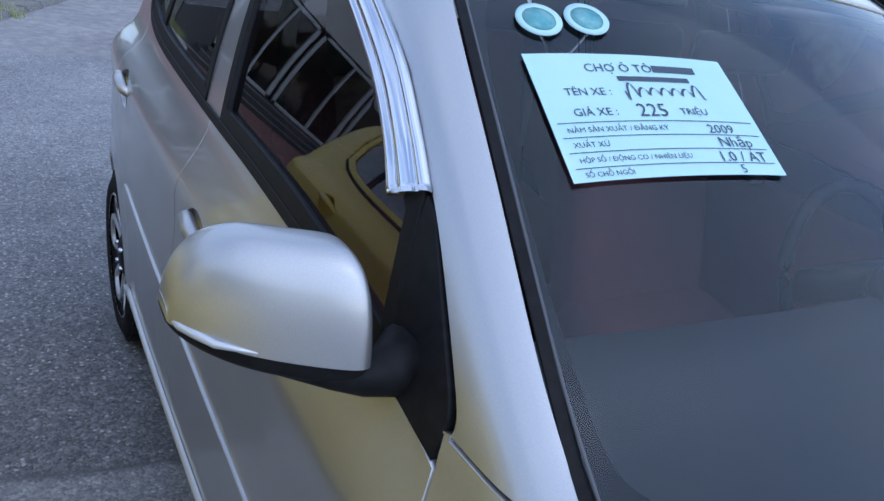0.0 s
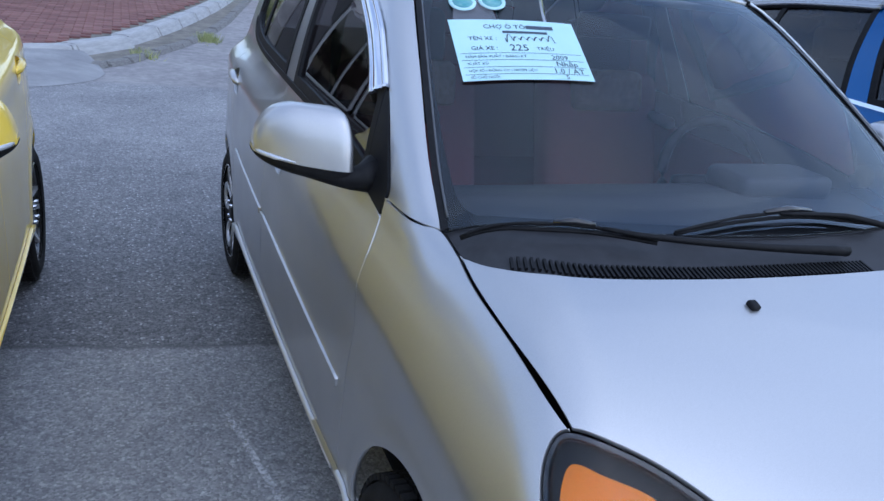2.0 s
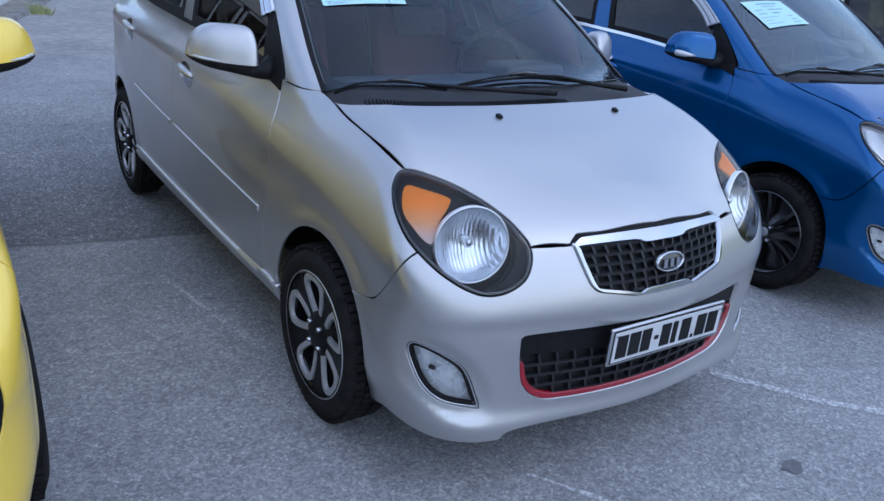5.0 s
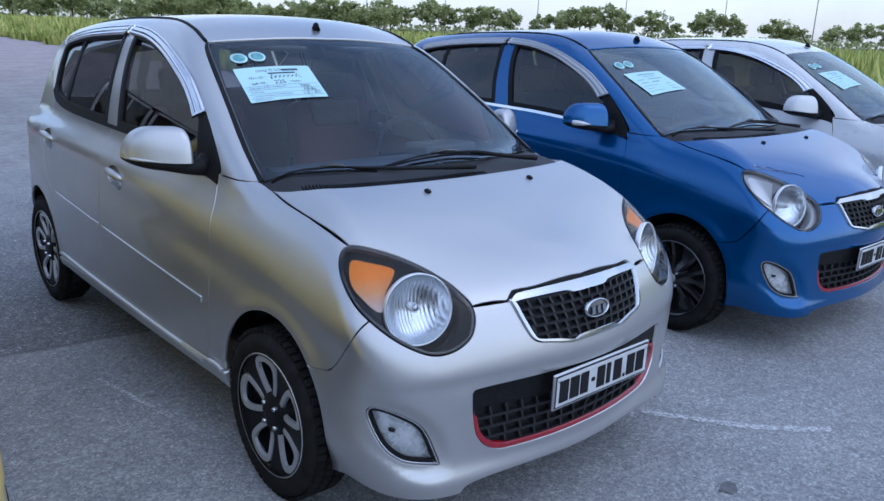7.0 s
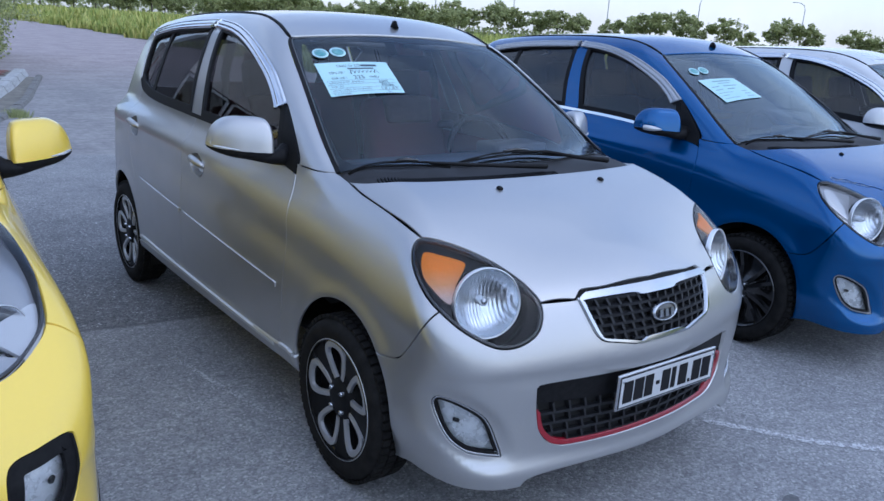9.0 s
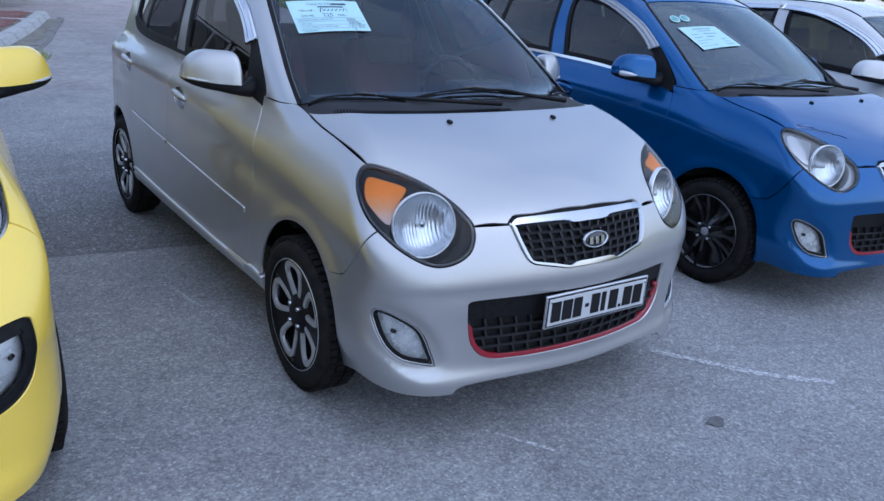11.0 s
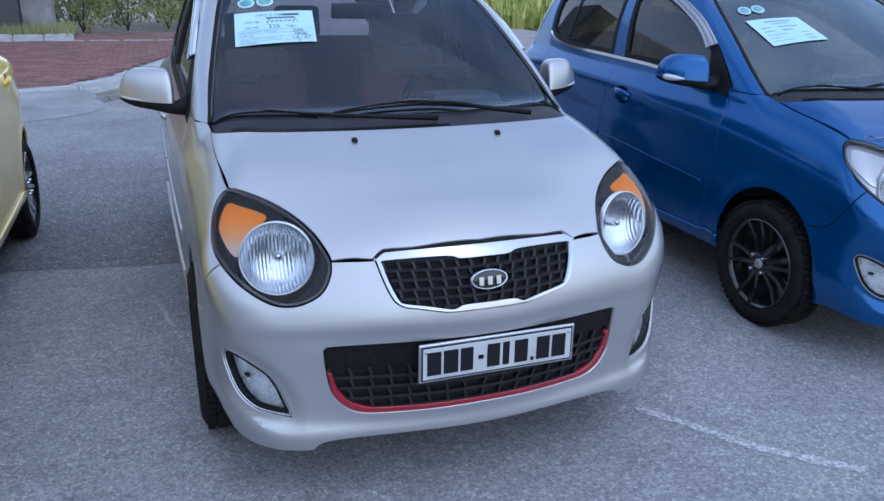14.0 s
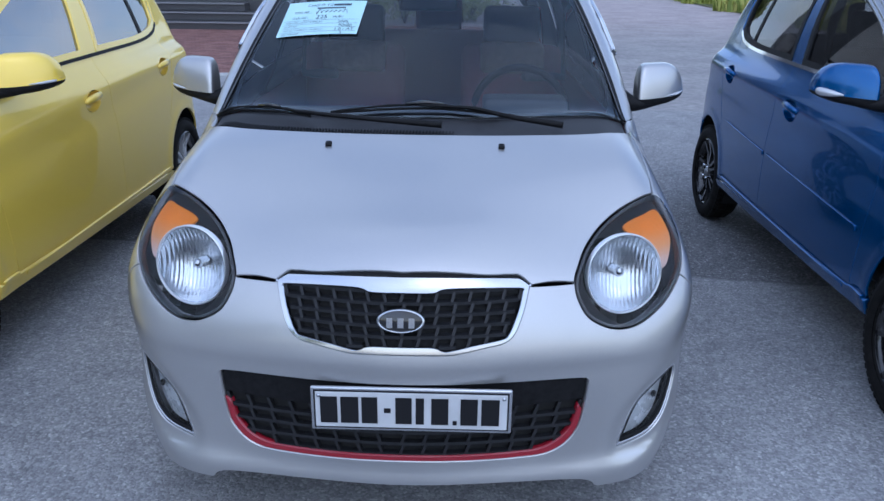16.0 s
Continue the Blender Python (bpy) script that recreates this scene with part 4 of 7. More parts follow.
    if style == "black":
        part("hub_cap", lathe([(0.0, -0.006), (0.018, -0.007), (0.022, -0.012), (0.022, -0.02)], 24, m=m), CAPGREY, rim)
    for k in range(4):
        a = radians(45 + 90 * k)
        bm = lathe([(0.0, -0.002), (0.006, -0.002), (0.0085, -0.006), (0.0085, -0.024)], 8, m=m @ Matrix.Translation((0.004, 0.046 * math.cos(a), 0.046 * math.sin(a))))
        part("wheel_nut", bm, CHROME, rim)
    return rim


def mirror(car, skin, s, body, repeater=1.0):
    """A door mirror with its black foot and indicator; s is -1 for the car's right."""
    def split(u):
        return 0.990 + 0.012 * u * u

    def along(lo, u0=0.0, u1=1.0, grow=0.0):
        """Rings from the inner end (u = 0) to the tip (u = 1); lo picks the black underside."""
        bm = bmesh.new()
        rings = []
        for k in range(29):
            u = u0 + (u1 - u0) * (1 - math.cos(math.pi * k / 28)) / 2
            x = 0.764 + 0.192 * u
            yc = 0.577 + 0.36 * (x - 0.855) + 0.03 * u * u
            fade = max(0.02, 1 - (abs(2 * u - 1)) ** (2.5 if u > 0.5 else 9)) ** (0.5 if u > 0.5 else 0.32)
            zs = split(u)
            zt = 1.110
            ring = []
            for i in range(33):
                a = math.pi * i / 32
                c, q = math.cos(a), math.sin(a)
                c = math.copysign(abs(c) ** 0.62, c)
                q = q ** 0.7
                if lo:
                    y = yc + 0.008 + c * (0.058 + grow) * (0.35 + 0.65 * fade)
                    z = zs - 0.0015 - q * (0.036 - 0.012 * u) * fade
                else:
                    y = yc + 0.008 + c * 0.060 * (0.35 + 0.65 * fade)
                    z = zs + q * (zt - zs) * fade
                    y += 0.10 * (z - zs)
                ring.append(bm.verts.new((s * x, y, z)))
            rings.append(ring)
        for a, b in zip(rings, rings[1:]):
            for i in range(32):
                bm.faces.new((a[i], a[i + 1], b[i + 1], b[i]))
            bm.faces.new((a[32], a[0], b[0], b[32]))
        bm.faces.new(rings[0])
        bm.faces.new(rings[-1])
        bmesh.ops.recalc_face_normals(bm, faces=bm.faces[:])
        for e in bm.edges:
            if len(e.link_faces) == 2 and e.calc_face_angle() > 1.2:
                e.smooth = False
        return bm
    ob = part("mirror", along(False), body, car, "painted door mirror cap on a black foot")
    part("mirror_base", along(True), BLACK, ob)
    bm = bmesh.new()
    tube([(s * 0.87, 0.565, 0.976), (s * 0.80, 0.532, 0.972), (s * 0.768, 0.52, 0.970), (s * 0.745, 0.518, 0.972), (s * 0.715, 0.525, 0.978)], [0.010, 0.020, 0.024, 0.030, 0.044], 14, bm=bm)
    part("mirror_arm", bm, BLACK, ob)
    run = [(s * (0.764 + 0.192 * u), 0.585 + 0.36 * (0.764 + 0.192 * u - 0.855) + 0.03 * u * u - 0.0585 * (1 - 0.55 * max(0, u - 0.8) / 0.2), split(u) + 0.004) for u in (0.60, 0.70, 0.80, 0.88, 0.94, 0.97)]
    part("indicator", tube(run, [q * repeater for q in (0.0015, 0.0032, 0.0048, 0.0058, 0.0058, 0.004)], 8), CLEARPLASTIC, ob)
    bm = box_bm(0.110, 0.004, 0.070, (s * 0.856, 0.644, 1.042), 0.0015, 1)
    for v in bm.verts:
        v.co.y += 0.46 * (abs(v.co.x) - 0.858)
    part("mirror_glass", bm, MIRRORGLASS, ob, smooth=False)
    return ob


CLEARPLASTIC = mat("clear_plastic", (0.55, 0.56, 0.58), 0.12, 0.3, 0.5, 0.8)
MIRRORGLASS = mat("mirror_glass", (0.85, 0.86, 0.88), 0.02, 1.0)
PAPER = mottled(mat("cyan_paper", (0.48, 0.72, 0.75), 0.7), 12, (0.47, 0.70, 0.73), (0.53, 0.75, 0.77))
INK = mat("dark_ink", (0.05, 0.07, 0.10), 0.6)
FAINTINK = mat("faint_ink", (0.24, 0.38, 0.42), 0.6)
STICKER = mottled(mat("teal_sticker", (0.12, 0.42, 0.45), 0.5), 45, (0.07, 0.30, 0.33), (0.28, 0.52, 0.50))
PLATEWHITE = mottled(mat("plate_white", (0.72, 0.73, 0.74), 0.4), 8, (0.50, 0.51, 0.52), (0.60, 0.61, 0.62))
PLATEFRAME = mat("plate_frame", (0.55, 0.56, 0.58), 0.25, 0.9)
PLATEINK = mat("plate_ink", (0.012, 0.012, 0.014), 0.7, 0, 0.2)
GRILLEBAR = mottled(mat("satin_grille_plastic", (0.018, 0.0185, 0.02), 0.45, 0, 0.3), 90, (0.014, 0.0145, 0.016), (0.022, 0.0225, 0.025), (0.4, 0.52))
BEZEL = mat("lamp_bezel", (0.014, 0.015, 0.018), 0.3, 0.2, 0.4, 0.3)
REFLECTOR = mat("lamp_reflector", (0.76, 0.79, 0.83), 0.26, 1.0)
nt, b = nodes(REFLECTOR)
wv = nt.nodes.new("ShaderNodeTexWave")
wv.inputs["Scale"].default_value, wv.inputs["Distortion"].default_value = 30.0, 0.3
tcw = nt.nodes.new("ShaderNodeTexCoord")
nt.links.new(tcw.outputs["Object"], wv.inputs["Vector"])
bump(nt, b, wv.outputs["Fac"], 0.24, 0.006)


def lamp_unit(lamp, s, centre, radius, aim):
    """The round reflector of a headlamp with its ring and bulb cap."""
    d = Vector(aim).normalized()
    m = Matrix.Translation(centre) @ d.to_track_quat("X", "Z").to_matrix().to_4x4()
    part("reflector", lathe([(radius, 0.0), (radius * 0.93, -0.02), (radius * 0.75, -0.042), (radius * 0.45, -0.058), (0.012, -0.064), (0.0, -0.064)], 40, m=m), REFLECTOR, lamp)
    part("reflector_ring", lathe([(radius * 1.045, -0.012), (radius * 1.05, 0.004), (radius * 1.03, 0.007), (radius * 1.005, 0.003), (radius * 1.0, -0.012)], 48, m=m), LAMPRING, lamp)
    part("bulb_cap", lathe([(0.0, -0.016), (0.009, -0.018), (0.014, -0.026), (0.014, -0.06)], 20, m=m), CHROME, lamp)


def outline_of(text):
    cu = bpy.data.curves.new("print", "FONT")
    cu.body, cu.size, cu.resolution_u = text, 1.0, 2
    tmp = new("print", cu)
    me = tmp.evaluated_get(bpy.context.evaluated_depsgraph_get()).to_mesh()
    co = np.array([tuple(q.co) for q in me.vertices])
    faces = [tuple(p.vertices) for p in me.polygons]
    bpy.data.objects.remove(tmp)
    return co, faces


def letters(text):
    """Letter outlines; the few accented letters that the font lacks are put together from a plain letter and small marks."""
    plain = text.replace("Ợ", "O").replace("Ơ", "O").replace("Đ", "D")
    co, faces = outline_of(plain)
    for i, ch in enumerate(text):
        marks = {"Ợ": ((-0.10, 0.68, 0.12, 0.08), (-0.40, -0.20, 0.10, 0.09)), "Ơ": ((-0.10, 0.68, 0.12, 0.08),), "Đ": ((-0.66, 0.32, 0.36, 0.07),)}.get(ch, ())
        for dx, y0, w, h in marks:
            right = outline_of(plain[:i + 1])[0][:, 0].max()
            k = len(co)
            x0 = right + dx
            co = np.vstack([co, [(x0, y0, 0), (x0 + w, y0, 0), (x0 + w, y0 + h, 0), (x0, y0 + h, 0)]])
            faces = faces + [(k, k + 1, k + 2, k + 3)]
    return co, faces


def sheet(skin, a, b, c, d, car, name, label, rows, ink):
    """A paper sheet on the windscreen between four corners (x, y), with its print. rows: (text or "", u, v, height, width or 0 for letters)."""
    a, b, c, d = [np.array(p) for p in (a, b, c, d)]

    def place(u, v, lift):
        p = (a * (1 - u) + b * u) * (1 - v) + (d * (1 - u) + c * u) * v
        n = len(p)
        q = skin.cast(np.column_stack([p, np.full(n, 0.4)]), np.tile([0.0, 0, 1], (n, 1)))
        return q + skin.normal(q) * lift
    k = 10
    g = np.linspace(0, 1, k + 1)
    uu, vv = np.meshgrid(g, g)
    pts = place(uu.reshape(-1, 1), vv.reshape(-1, 1), 0.0012)
    bm = bmesh.new()
    vs = [bm.verts.new(p) for p in pts]
    for i in range(k):
        for j in range(k):
            bm.faces.new((vs[i * (k + 1) + j], vs[(i + 1) * (k + 1) + j], vs[(i + 1) * (k + 1) + j + 1], vs[i * (k + 1) + j + 1]))
    ob = part(name, bm, PAPER, car, label)
    asp = np.linalg.norm(d - a) * 1.19 / np.linalg.norm(b - a)
    bm = bmesh.new()
    for text, u, v, h, w in rows:
        if text == "~":
            n = 120
            us = np.linspace(0, 1, n)
            wave = np.sin(us * 46) * np.interp(us, (0, 0.12, 0.2, 0.85, 0.95, 1), (1.4, 1.4, 0.6, 0.6, 1.6, 1.0)) * h
            pts = [place((u + w * us + 0.006 * np.cos(us * 46) + e * 0.004).reshape(-1, 1), (v + wave + e * 0.006).reshape(-1, 1), 0.0022) for e in (-1, 1)]
            lv, hv = [[bm.verts.new(p) for p in q] for q in pts]
            for i in range(n - 1):
                bm.faces.new((lv[i], lv[i + 1], hv[i + 1], hv[i]))
        elif w:
            n = max(2, int(w * 20))
            us = np.linspace(u, u + w, n)
            lo, hi = place(us.reshape(-1, 1), np.full((n, 1), v + h / 2), 0.0022), place(us.reshape(-1, 1), np.full((n, 1), v - h / 2), 0.0022)
            lv, hv = [bm.verts.new(p) for p in lo], [bm.verts.new(p) for p in hi]
            for i in range(n - 1):
                bm.faces.new((lv[i], lv[i + 1], hv[i + 1], hv[i]))
        else:
            co, faces = letters(text)
            if len(co):
                qs = place((u + co[:, :1] * h * asp * 0.92), v - (co[:, 1:2] - 0.35) * h, 0.0022)
                tv = [bm.verts.new(q) for q in qs]
                for f in faces:
                    bm.faces.new([tv[i] for i in f])
    part("print", bm, ink, ob, "dark printed and handwritten lines", False)
    return ob


SALE_ROWS = [("CHỢ Ô TÔ", 0.26, 0.13, 0.10, 0), ("", 0.60, 0.13, 0.06, 0.22), ("", 0.40, 0.225, 0.04, 0.36), ("TÊN XE :", 0.12, 0.335, 0.085, 0), ("GIÁ XE :", 0.12, 0.50, 0.085, 0), ("225", 0.42, 0.49, 0.15, 0), ("TRIỆU", 0.63, 0.50, 0.075, 0),
             ("NĂM SẢN XUẤT / ĐĂNG KÝ", 0.06, 0.635, 0.055, 0), ("2009", 0.72, 0.64, 0.10, 0), ("XUẤT XỨ", 0.06, 0.745, 0.055, 0), ("Nhập", 0.74, 0.745, 0.11, 0), ("HỘP SỐ / ĐỘNG CƠ / NHIÊN LIỆU", 0.06, 0.855, 0.05, 0), ("1.0 / AT", 0.70, 0.86, 0.11, 0),
             ("SỐ CHỖ NGỒI", 0.06, 0.955, 0.05, 0), ("5", 0.78, 0.955, 0.09, 0), ("", 0.03, 0.58, 0.006, 0.94), ("", 0.03, 0.69, 0.006, 0.94), ("", 0.03, 0.80, 0.006, 0.94), ("", 0.03, 0.91, 0.006, 0.94)]
PEN = [("~", 0.40, 0.335, 0.05, 0.40)]
BLUR_ROWS = [("", 0.28, 0.13, 0.05, 0.5), ("", 0.36, 0.23, 0.03, 0.34), ("", 0.1, 0.36, 0.03, 0.2), ("", 0.42, 0.36, 0.04, 0.36), ("", 0.1, 0.5, 0.03, 0.2), ("", 0.42, 0.5, 0.05, 0.2), ("", 0.07, 0.64, 0.02, 0.4), ("", 0.7, 0.64, 0.03, 0.14), ("", 0.07, 0.75, 0.02, 0.2), ("", 0.7, 0.76, 0.03, 0.16), ("", 0.07, 0.87, 0.02, 0.4), ("", 0.68, 0.88, 0.03, 0.2)]


def seat(car, x, y, cloth, s=1.0, cushioned=False):
    def cushion(sx, sy, sz, at, rot):
        bm = box_bm(sx, sy, sz, (0, 0, 0), min(sx, sy, sz) * 0.42, 4)
        bmesh.ops.transform(bm, matrix=Matrix.Translation(at) @ Matrix.Rotation(radians(rot), 4, "X"), verts=bm.verts)
        return bm
    ob = part("seat", cushion(0.48 * s, 0.5, 0.16, (x, y, 0.50), 8), cloth, car, "padded dark maroon cloth seat")
    part("backrest", cushion(0.46 * s, 0.14, 0.60, (x, y + 0.30, 0.80), -17), cloth, ob)
    part("headrest", cushion(0.26 * min(s, 1), 0.09, 0.18, (x, y + 0.415, 1.17), -12), CLOTH if cushioned else cloth, ob)
    if cushioned:
        part("neck_cushion", cushion(0.30, 0.10, 0.15, (x, y + 0.33, 1.03), -14), TAN, ob, "tan cloth neck cushion")
    return ob


def loose(car, name, bm, material, label=""):
    return part(name, bm, material, car, label)


ONCE, WHEELS = {}, {}


def once(name, build, material, parent):
    """A part whose mesh the cars share."""
    if name not in ONCE:
        ONCE[name] = part(name, build(), material, parent, smooth=False).data
    else:
        new(name, ONCE[name]).parent = parent


def vents(T):
    """The slats of the air inlet along the bonnet's rear edge."""
    bm = bmesh.new()
    mid = spline([-0.61, -0.52, -0.42, -0.315, -0.2, -0.066, 0.12], [0.066, 0.018, -0.005, -0.021, -0.03, -0.034, -0.036])
    for k in range(74):
        x = -0.605 + 0.715 * k / 73
        p = T(x, float(mid(x)))
        a = math.atan(float(mid(x + 0.01) - mid(x - 0.01)) / 0.02)
        bmesh.ops.create_cube(bm, size=1, matrix=Matrix.Translation((p[0], p[1], p[2] - 0.0105)) @ Matrix.Rotation(radians(12), 4, "X") @ Matrix.Rotation(a * 0.6, 4, "Z") @ Matrix.Diagonal((0.0048, 0.034, 0.006, 1)))
    return bm


def hatch(at, body, label, P, skin, style, opts):
    """One parked hatchback. opts: strip, amber, trim, sheet corners and rows, aerial, plate."""
    car = new("hatchback")
    tagged(car, label, "car", "parked cars")
    car.matrix_world = at
    made = {}

    def add(key, name, material, parent=None, label="", both=None):
        data = P[key]
        for i, flip in enumerate((False, True) if key in PAIRED else (False,)):
            par = car
            if parent:
                par = made[parent][i] if len(made[parent]) > i else made[parent][0]
            made.setdefault(key, []).append(panel(name, data, material, par, flip, label))
    tint = opts.get("tint", TINT)
    for key, name in (("bonnet", "bonnet"), ("roof", "roof"), ("front_wing", "front_wing"), ("front_door", "front_door"), ("rear_door", "rear_door"), ("side_frame", "side_frame"), ("side_skirt", "side_skirt"),
                      ("front_bumper", "front_bumper"), ("tailgate", "tailgate"), ("rear_bumper", "rear_bumper")):
        add(key, name, body)
    add("windscreen", "windscreen", opts.get("screen", SCREEN), label="large curved windscreen glass")
    add("windscreen_border", "windscreen_border", FRIT, "windscreen")
    add("windscreen_seal", "windscreen_seal", BLACK, "windscreen")
    for s in (-1, 1):
        part("seal_lip", tube([(-s * q[0], q[1], q[2]) for q in P["seal_run"]], 0.0022, 6), LITSEALLIP, made["windscreen"][0])
    add("cowl_panel", "cowl_panel", COWL)
    add("sill_strip", "sill_strip", SILLSTRIP if style == "loops" else body, "side_skirt")
    add("sill_tip", "sill_tip", SILLSTRIP if style == "loops" else body, "front_wing")
    add("front_glass", "window", tint, "front_door", "dark tinted door glass")
    add("rear_glass", "window", tint, "rear_door", "dark tinted door glass")
    add("front_seal", "window_seal", opts.get("seal", BLACK), "front_door")
    add("rear_seal", "window_seal", opts.get("seal", BLACK), "rear_door")
    add("quarter_bar", "window_bar", BLACK, "rear_door")
    add("pillar_trim", "pillar_trim", opts.get("pillar", body), "front_door")
    add("mirror_sail", "mirror_sail", BLACK, "front_door")
    if opts.get("visor", True):
        add("visor_front", "rain_visor", opts.get("visor_mat", VISOR), "front_door", "chrome-edged clear rain visor")
        add("visor_rear", "rain_visor", opts.get("visor_mat", VISOR), "rear_door", "chrome-edged clear rain visor")
    if opts.get("strip", True):
        add("strip_front", "rub_strip", body, "front_door")
        add("strip_rear", "rub_strip", body, "rear_door")
    add("belt_strip", "belt_moulding", opts.get("belt", BLACK), "front_door")
    add("headlamp_bowl", "headlamp", opts.get("bezel", BEZEL))
    add("headlamp_rim", "headlamp_rim", GLOSSBLACK, "headlamp_bowl")
    add("headlamp_lens", "headlamp_lens", LENS, "headlamp_bowl", "clear headlamp lens")
    add("amber_reflector", "turn_signal", opts.get("amber", AMBER), "headlamp_bowl", "orange turn signal reflector" if "amber" not in opts else "")
    for i, s in enumerate((-1, 1)):
        c, r, aim = opts.get("lamp", ((0.556, -0.465, 0.701), 0.100, (0.3, -1, 0.16)))
        lamp_unit(made["headlamp_bowl"][i], s, (s * c[0], c[1], c[2]), r, (s * aim[0], aim[1], aim[2]))
    add("grille_surround", "grille", CHROME, label="chrome-framed black mesh grille")
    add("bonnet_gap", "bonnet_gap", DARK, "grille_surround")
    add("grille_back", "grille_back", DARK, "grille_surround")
    F = skin.at_front
    once("grille_mesh", lambda: lattice(skin, opts["mesh"], 0.584, 0.706, 5, 0.0405, -0.004), GRILLEBAR, made["grille_surround"][0])
    if "badge" in opts:
        p = F(0.0, opts["badge"])
        bm = lathe([(0.0, 0.012), (0.5, 0.011), (0.86, 0.008)], 40)
        bm2 = lathe([(0.84, 0.004), (0.86, 0.012), (0.95, 0.013), (1.0, 0.006), (1.0, -0.004)], 40)
        mm = Matrix.Translation((0, p[1] - 0.004, opts["badge"])) @ Matrix.Rotation(radians(-12), 4, "X") @ Matrix.Rotation(radians(-90), 4, "Z") @ Matrix.Diagonal((1, 0.058, 0.029, 1))
        for name, q, mt in (("badge", bm, GLOSSBLACK), ("badge_ring", bm2, CHROME)):
            bmesh.ops.transform(q, matrix=mm, verts=q.verts)
            part(name, q, mt, made["grille_surround"][0])
        bm = bmesh.new()
        for x0 in (-0.026, 0.0, 0.026):
            bmesh.ops.create_cube(bm, size=1, matrix=Matrix.Translation((x0, p[1] - 0.018, opts["badge"])) @ Matrix.Rotation(radians(-12), 4, "X") @ Matrix.Diagonal((0.014, 0.004, 0.024, 1)))
        part("badge_bar", bm, CHROME, made["grille_surround"][0], smooth=False)
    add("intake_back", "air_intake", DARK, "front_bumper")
    add("intake_band", "intake_band", BLACK, "front_bumper")
    add("intake_trim", "intake_trim", RED, "front_bumper", "thin red intake edge trim")
    poly = full([(x, z) for x, z in INTAKE_LOW[1:]])
    once("intake_mesh", lambda: lattice(skin, poly, 0.272, 0.41, 4, 0.055, -0.012), GRILLEBAR, made["front_bumper"][0])
    add("fog_bowl", "fog_lamp", FOGBOWL, "front_bumper", "leaf-shaped fog lamp")
    add("fog_rim", "fog_lamp_rim", opts.get("fogrim", LAMPGREY), "front_bumper")
    add("fog_band", "fog_lamp_band", BLACK, "front_bumper")
    for s in (-1, 1):
        q = P["fog_at"]
        part("fog_bulb", lathe([(0.0, 0.008), (0.0045, 0.006), (0.0062, 0.002), (0.0062, -0.012)], 16, m=Matrix.Translation((-s * q[0], q[1] + 0.026, q[2])) @ Matrix.Rotation(radians(-90 - s * 22), 4, "Z")), BEZEL, made["front_bumper"][0])
    add("fog_lens", "fog_lamp_lens", LENS, "front_bumper")
    add("rear_window", "rear_window", REARGLASS, "tailgate")
    add("tail_lamp", "tail_lamp", TAILRED, label="red wrap-round tail lamp")
    # door handles: a cup let into the door and a lever across it
    for key, (y, z) in HANDLES.items():
        edge = cup_edge(skin, y, z)
        mid = edge.mean(0)
        x = -skin.at_side(y, z)[0]
        for i, s in enumerate((-1, 1)):
            bm = bmesh.new()
            rings = []
            for k, d in ((1.01, -0.001), (0.97, 0.004), (0.86, 0.018), (0.62, 0.030), (0.3, 0.034)):
                rings.append([bm.verts.new((-s * (mid[0] + (q[0] - mid[0]) * k + d), mid[1] + (q[1] - mid[1]) * k, mid[2] + (q[2] - mid[2]) * k)) for q in edge])
            for a, b in zip(rings, rings[1:]):
                for k in range(len(a)):
                    bm.faces.new((a[k], a[(k + 1) % len(a)], b[(k + 1) % len(a)], b[k]))
            bm.faces.new(rings[-1])
            bmesh.ops.recalc_face_normals(bm, faces=bm.faces[:])
            part("handle_cup", bm, body, made[key][i])
            run = [(s * (x - 0.006), y - 0.080, z + 0.002), (s * (x + 0.006), y - 0.058, z + 0.012), (s * (x + 0.009), y, z + 0.019), (s * (x + 0.006), y + 0.05, z + 0.022), (s * (x - 0.008), y + 0.075, z + 0.016)]
            part("door_handle", tube(run, [0.010, 0.0145, 0.017, 0.015, 0.009], 12), body, made[key][i])
    # wheels and wells
    for s in (-1, 1):
        for y in (0, skin.wb):
            if (style, s) not in WHEELS:
                WHEELS[style, s] = wheel(car, s * 0.784, 0.0, style, skin)
                if y == 0:
                    continue
            copy_thing(WHEELS[style, s], Matrix.Translation((s * (0.014 if y else 0.0), y, 0))).parent = car
            bm = bmesh.new()
            n = 24
            prev = None
            for k in range(n + 1):
                a = radians(-30 + 240 * k / n)
                row = [bm.verts.new((s * xx, y + 0.33 * math.cos(a), 0.285 + 0.33 * math.sin(a))) for xx in (0.76, 0.50)]
                if prev:
                    bm.faces.new((prev[0], row[0], row[1], prev[1]))
                prev = row
            part("wheel_liner", bm, DARK, car)
    bm = box_bm(1.10, 3.0, 0.10, (0, 1.15, 0.24), 0.03, 1)
    part("underbody", bm, DARK, car)
    bm = box_bm(0.98, 0.7, 0.5, (0, -0.1, 0.52), 0.05, 1)
    part("engine_bay", bm, DARK, car)
    for s in (-1, 1):
        mirror(car, skin, s, body, opts.get("repeater", 1.0))
    # washer nozzles, wipers, cowl vents, roof aerial
    for x in (-0.246, 0.25):
        p = skin.at_top(x, -0.128)
        bm = box_bm(0.018, 0.02, 0.012, (0, 0, 0), 0.004, 2)
        bmesh.ops.transform(bm, matrix=Matrix.Translation(p + np.array((0, 0, 0.003))) @ Matrix.Rotation(radians(20), 4, "X"), verts=bm.verts)
        part("washer_nozzle", bm, BLACK, car)
    T = skin.at_top
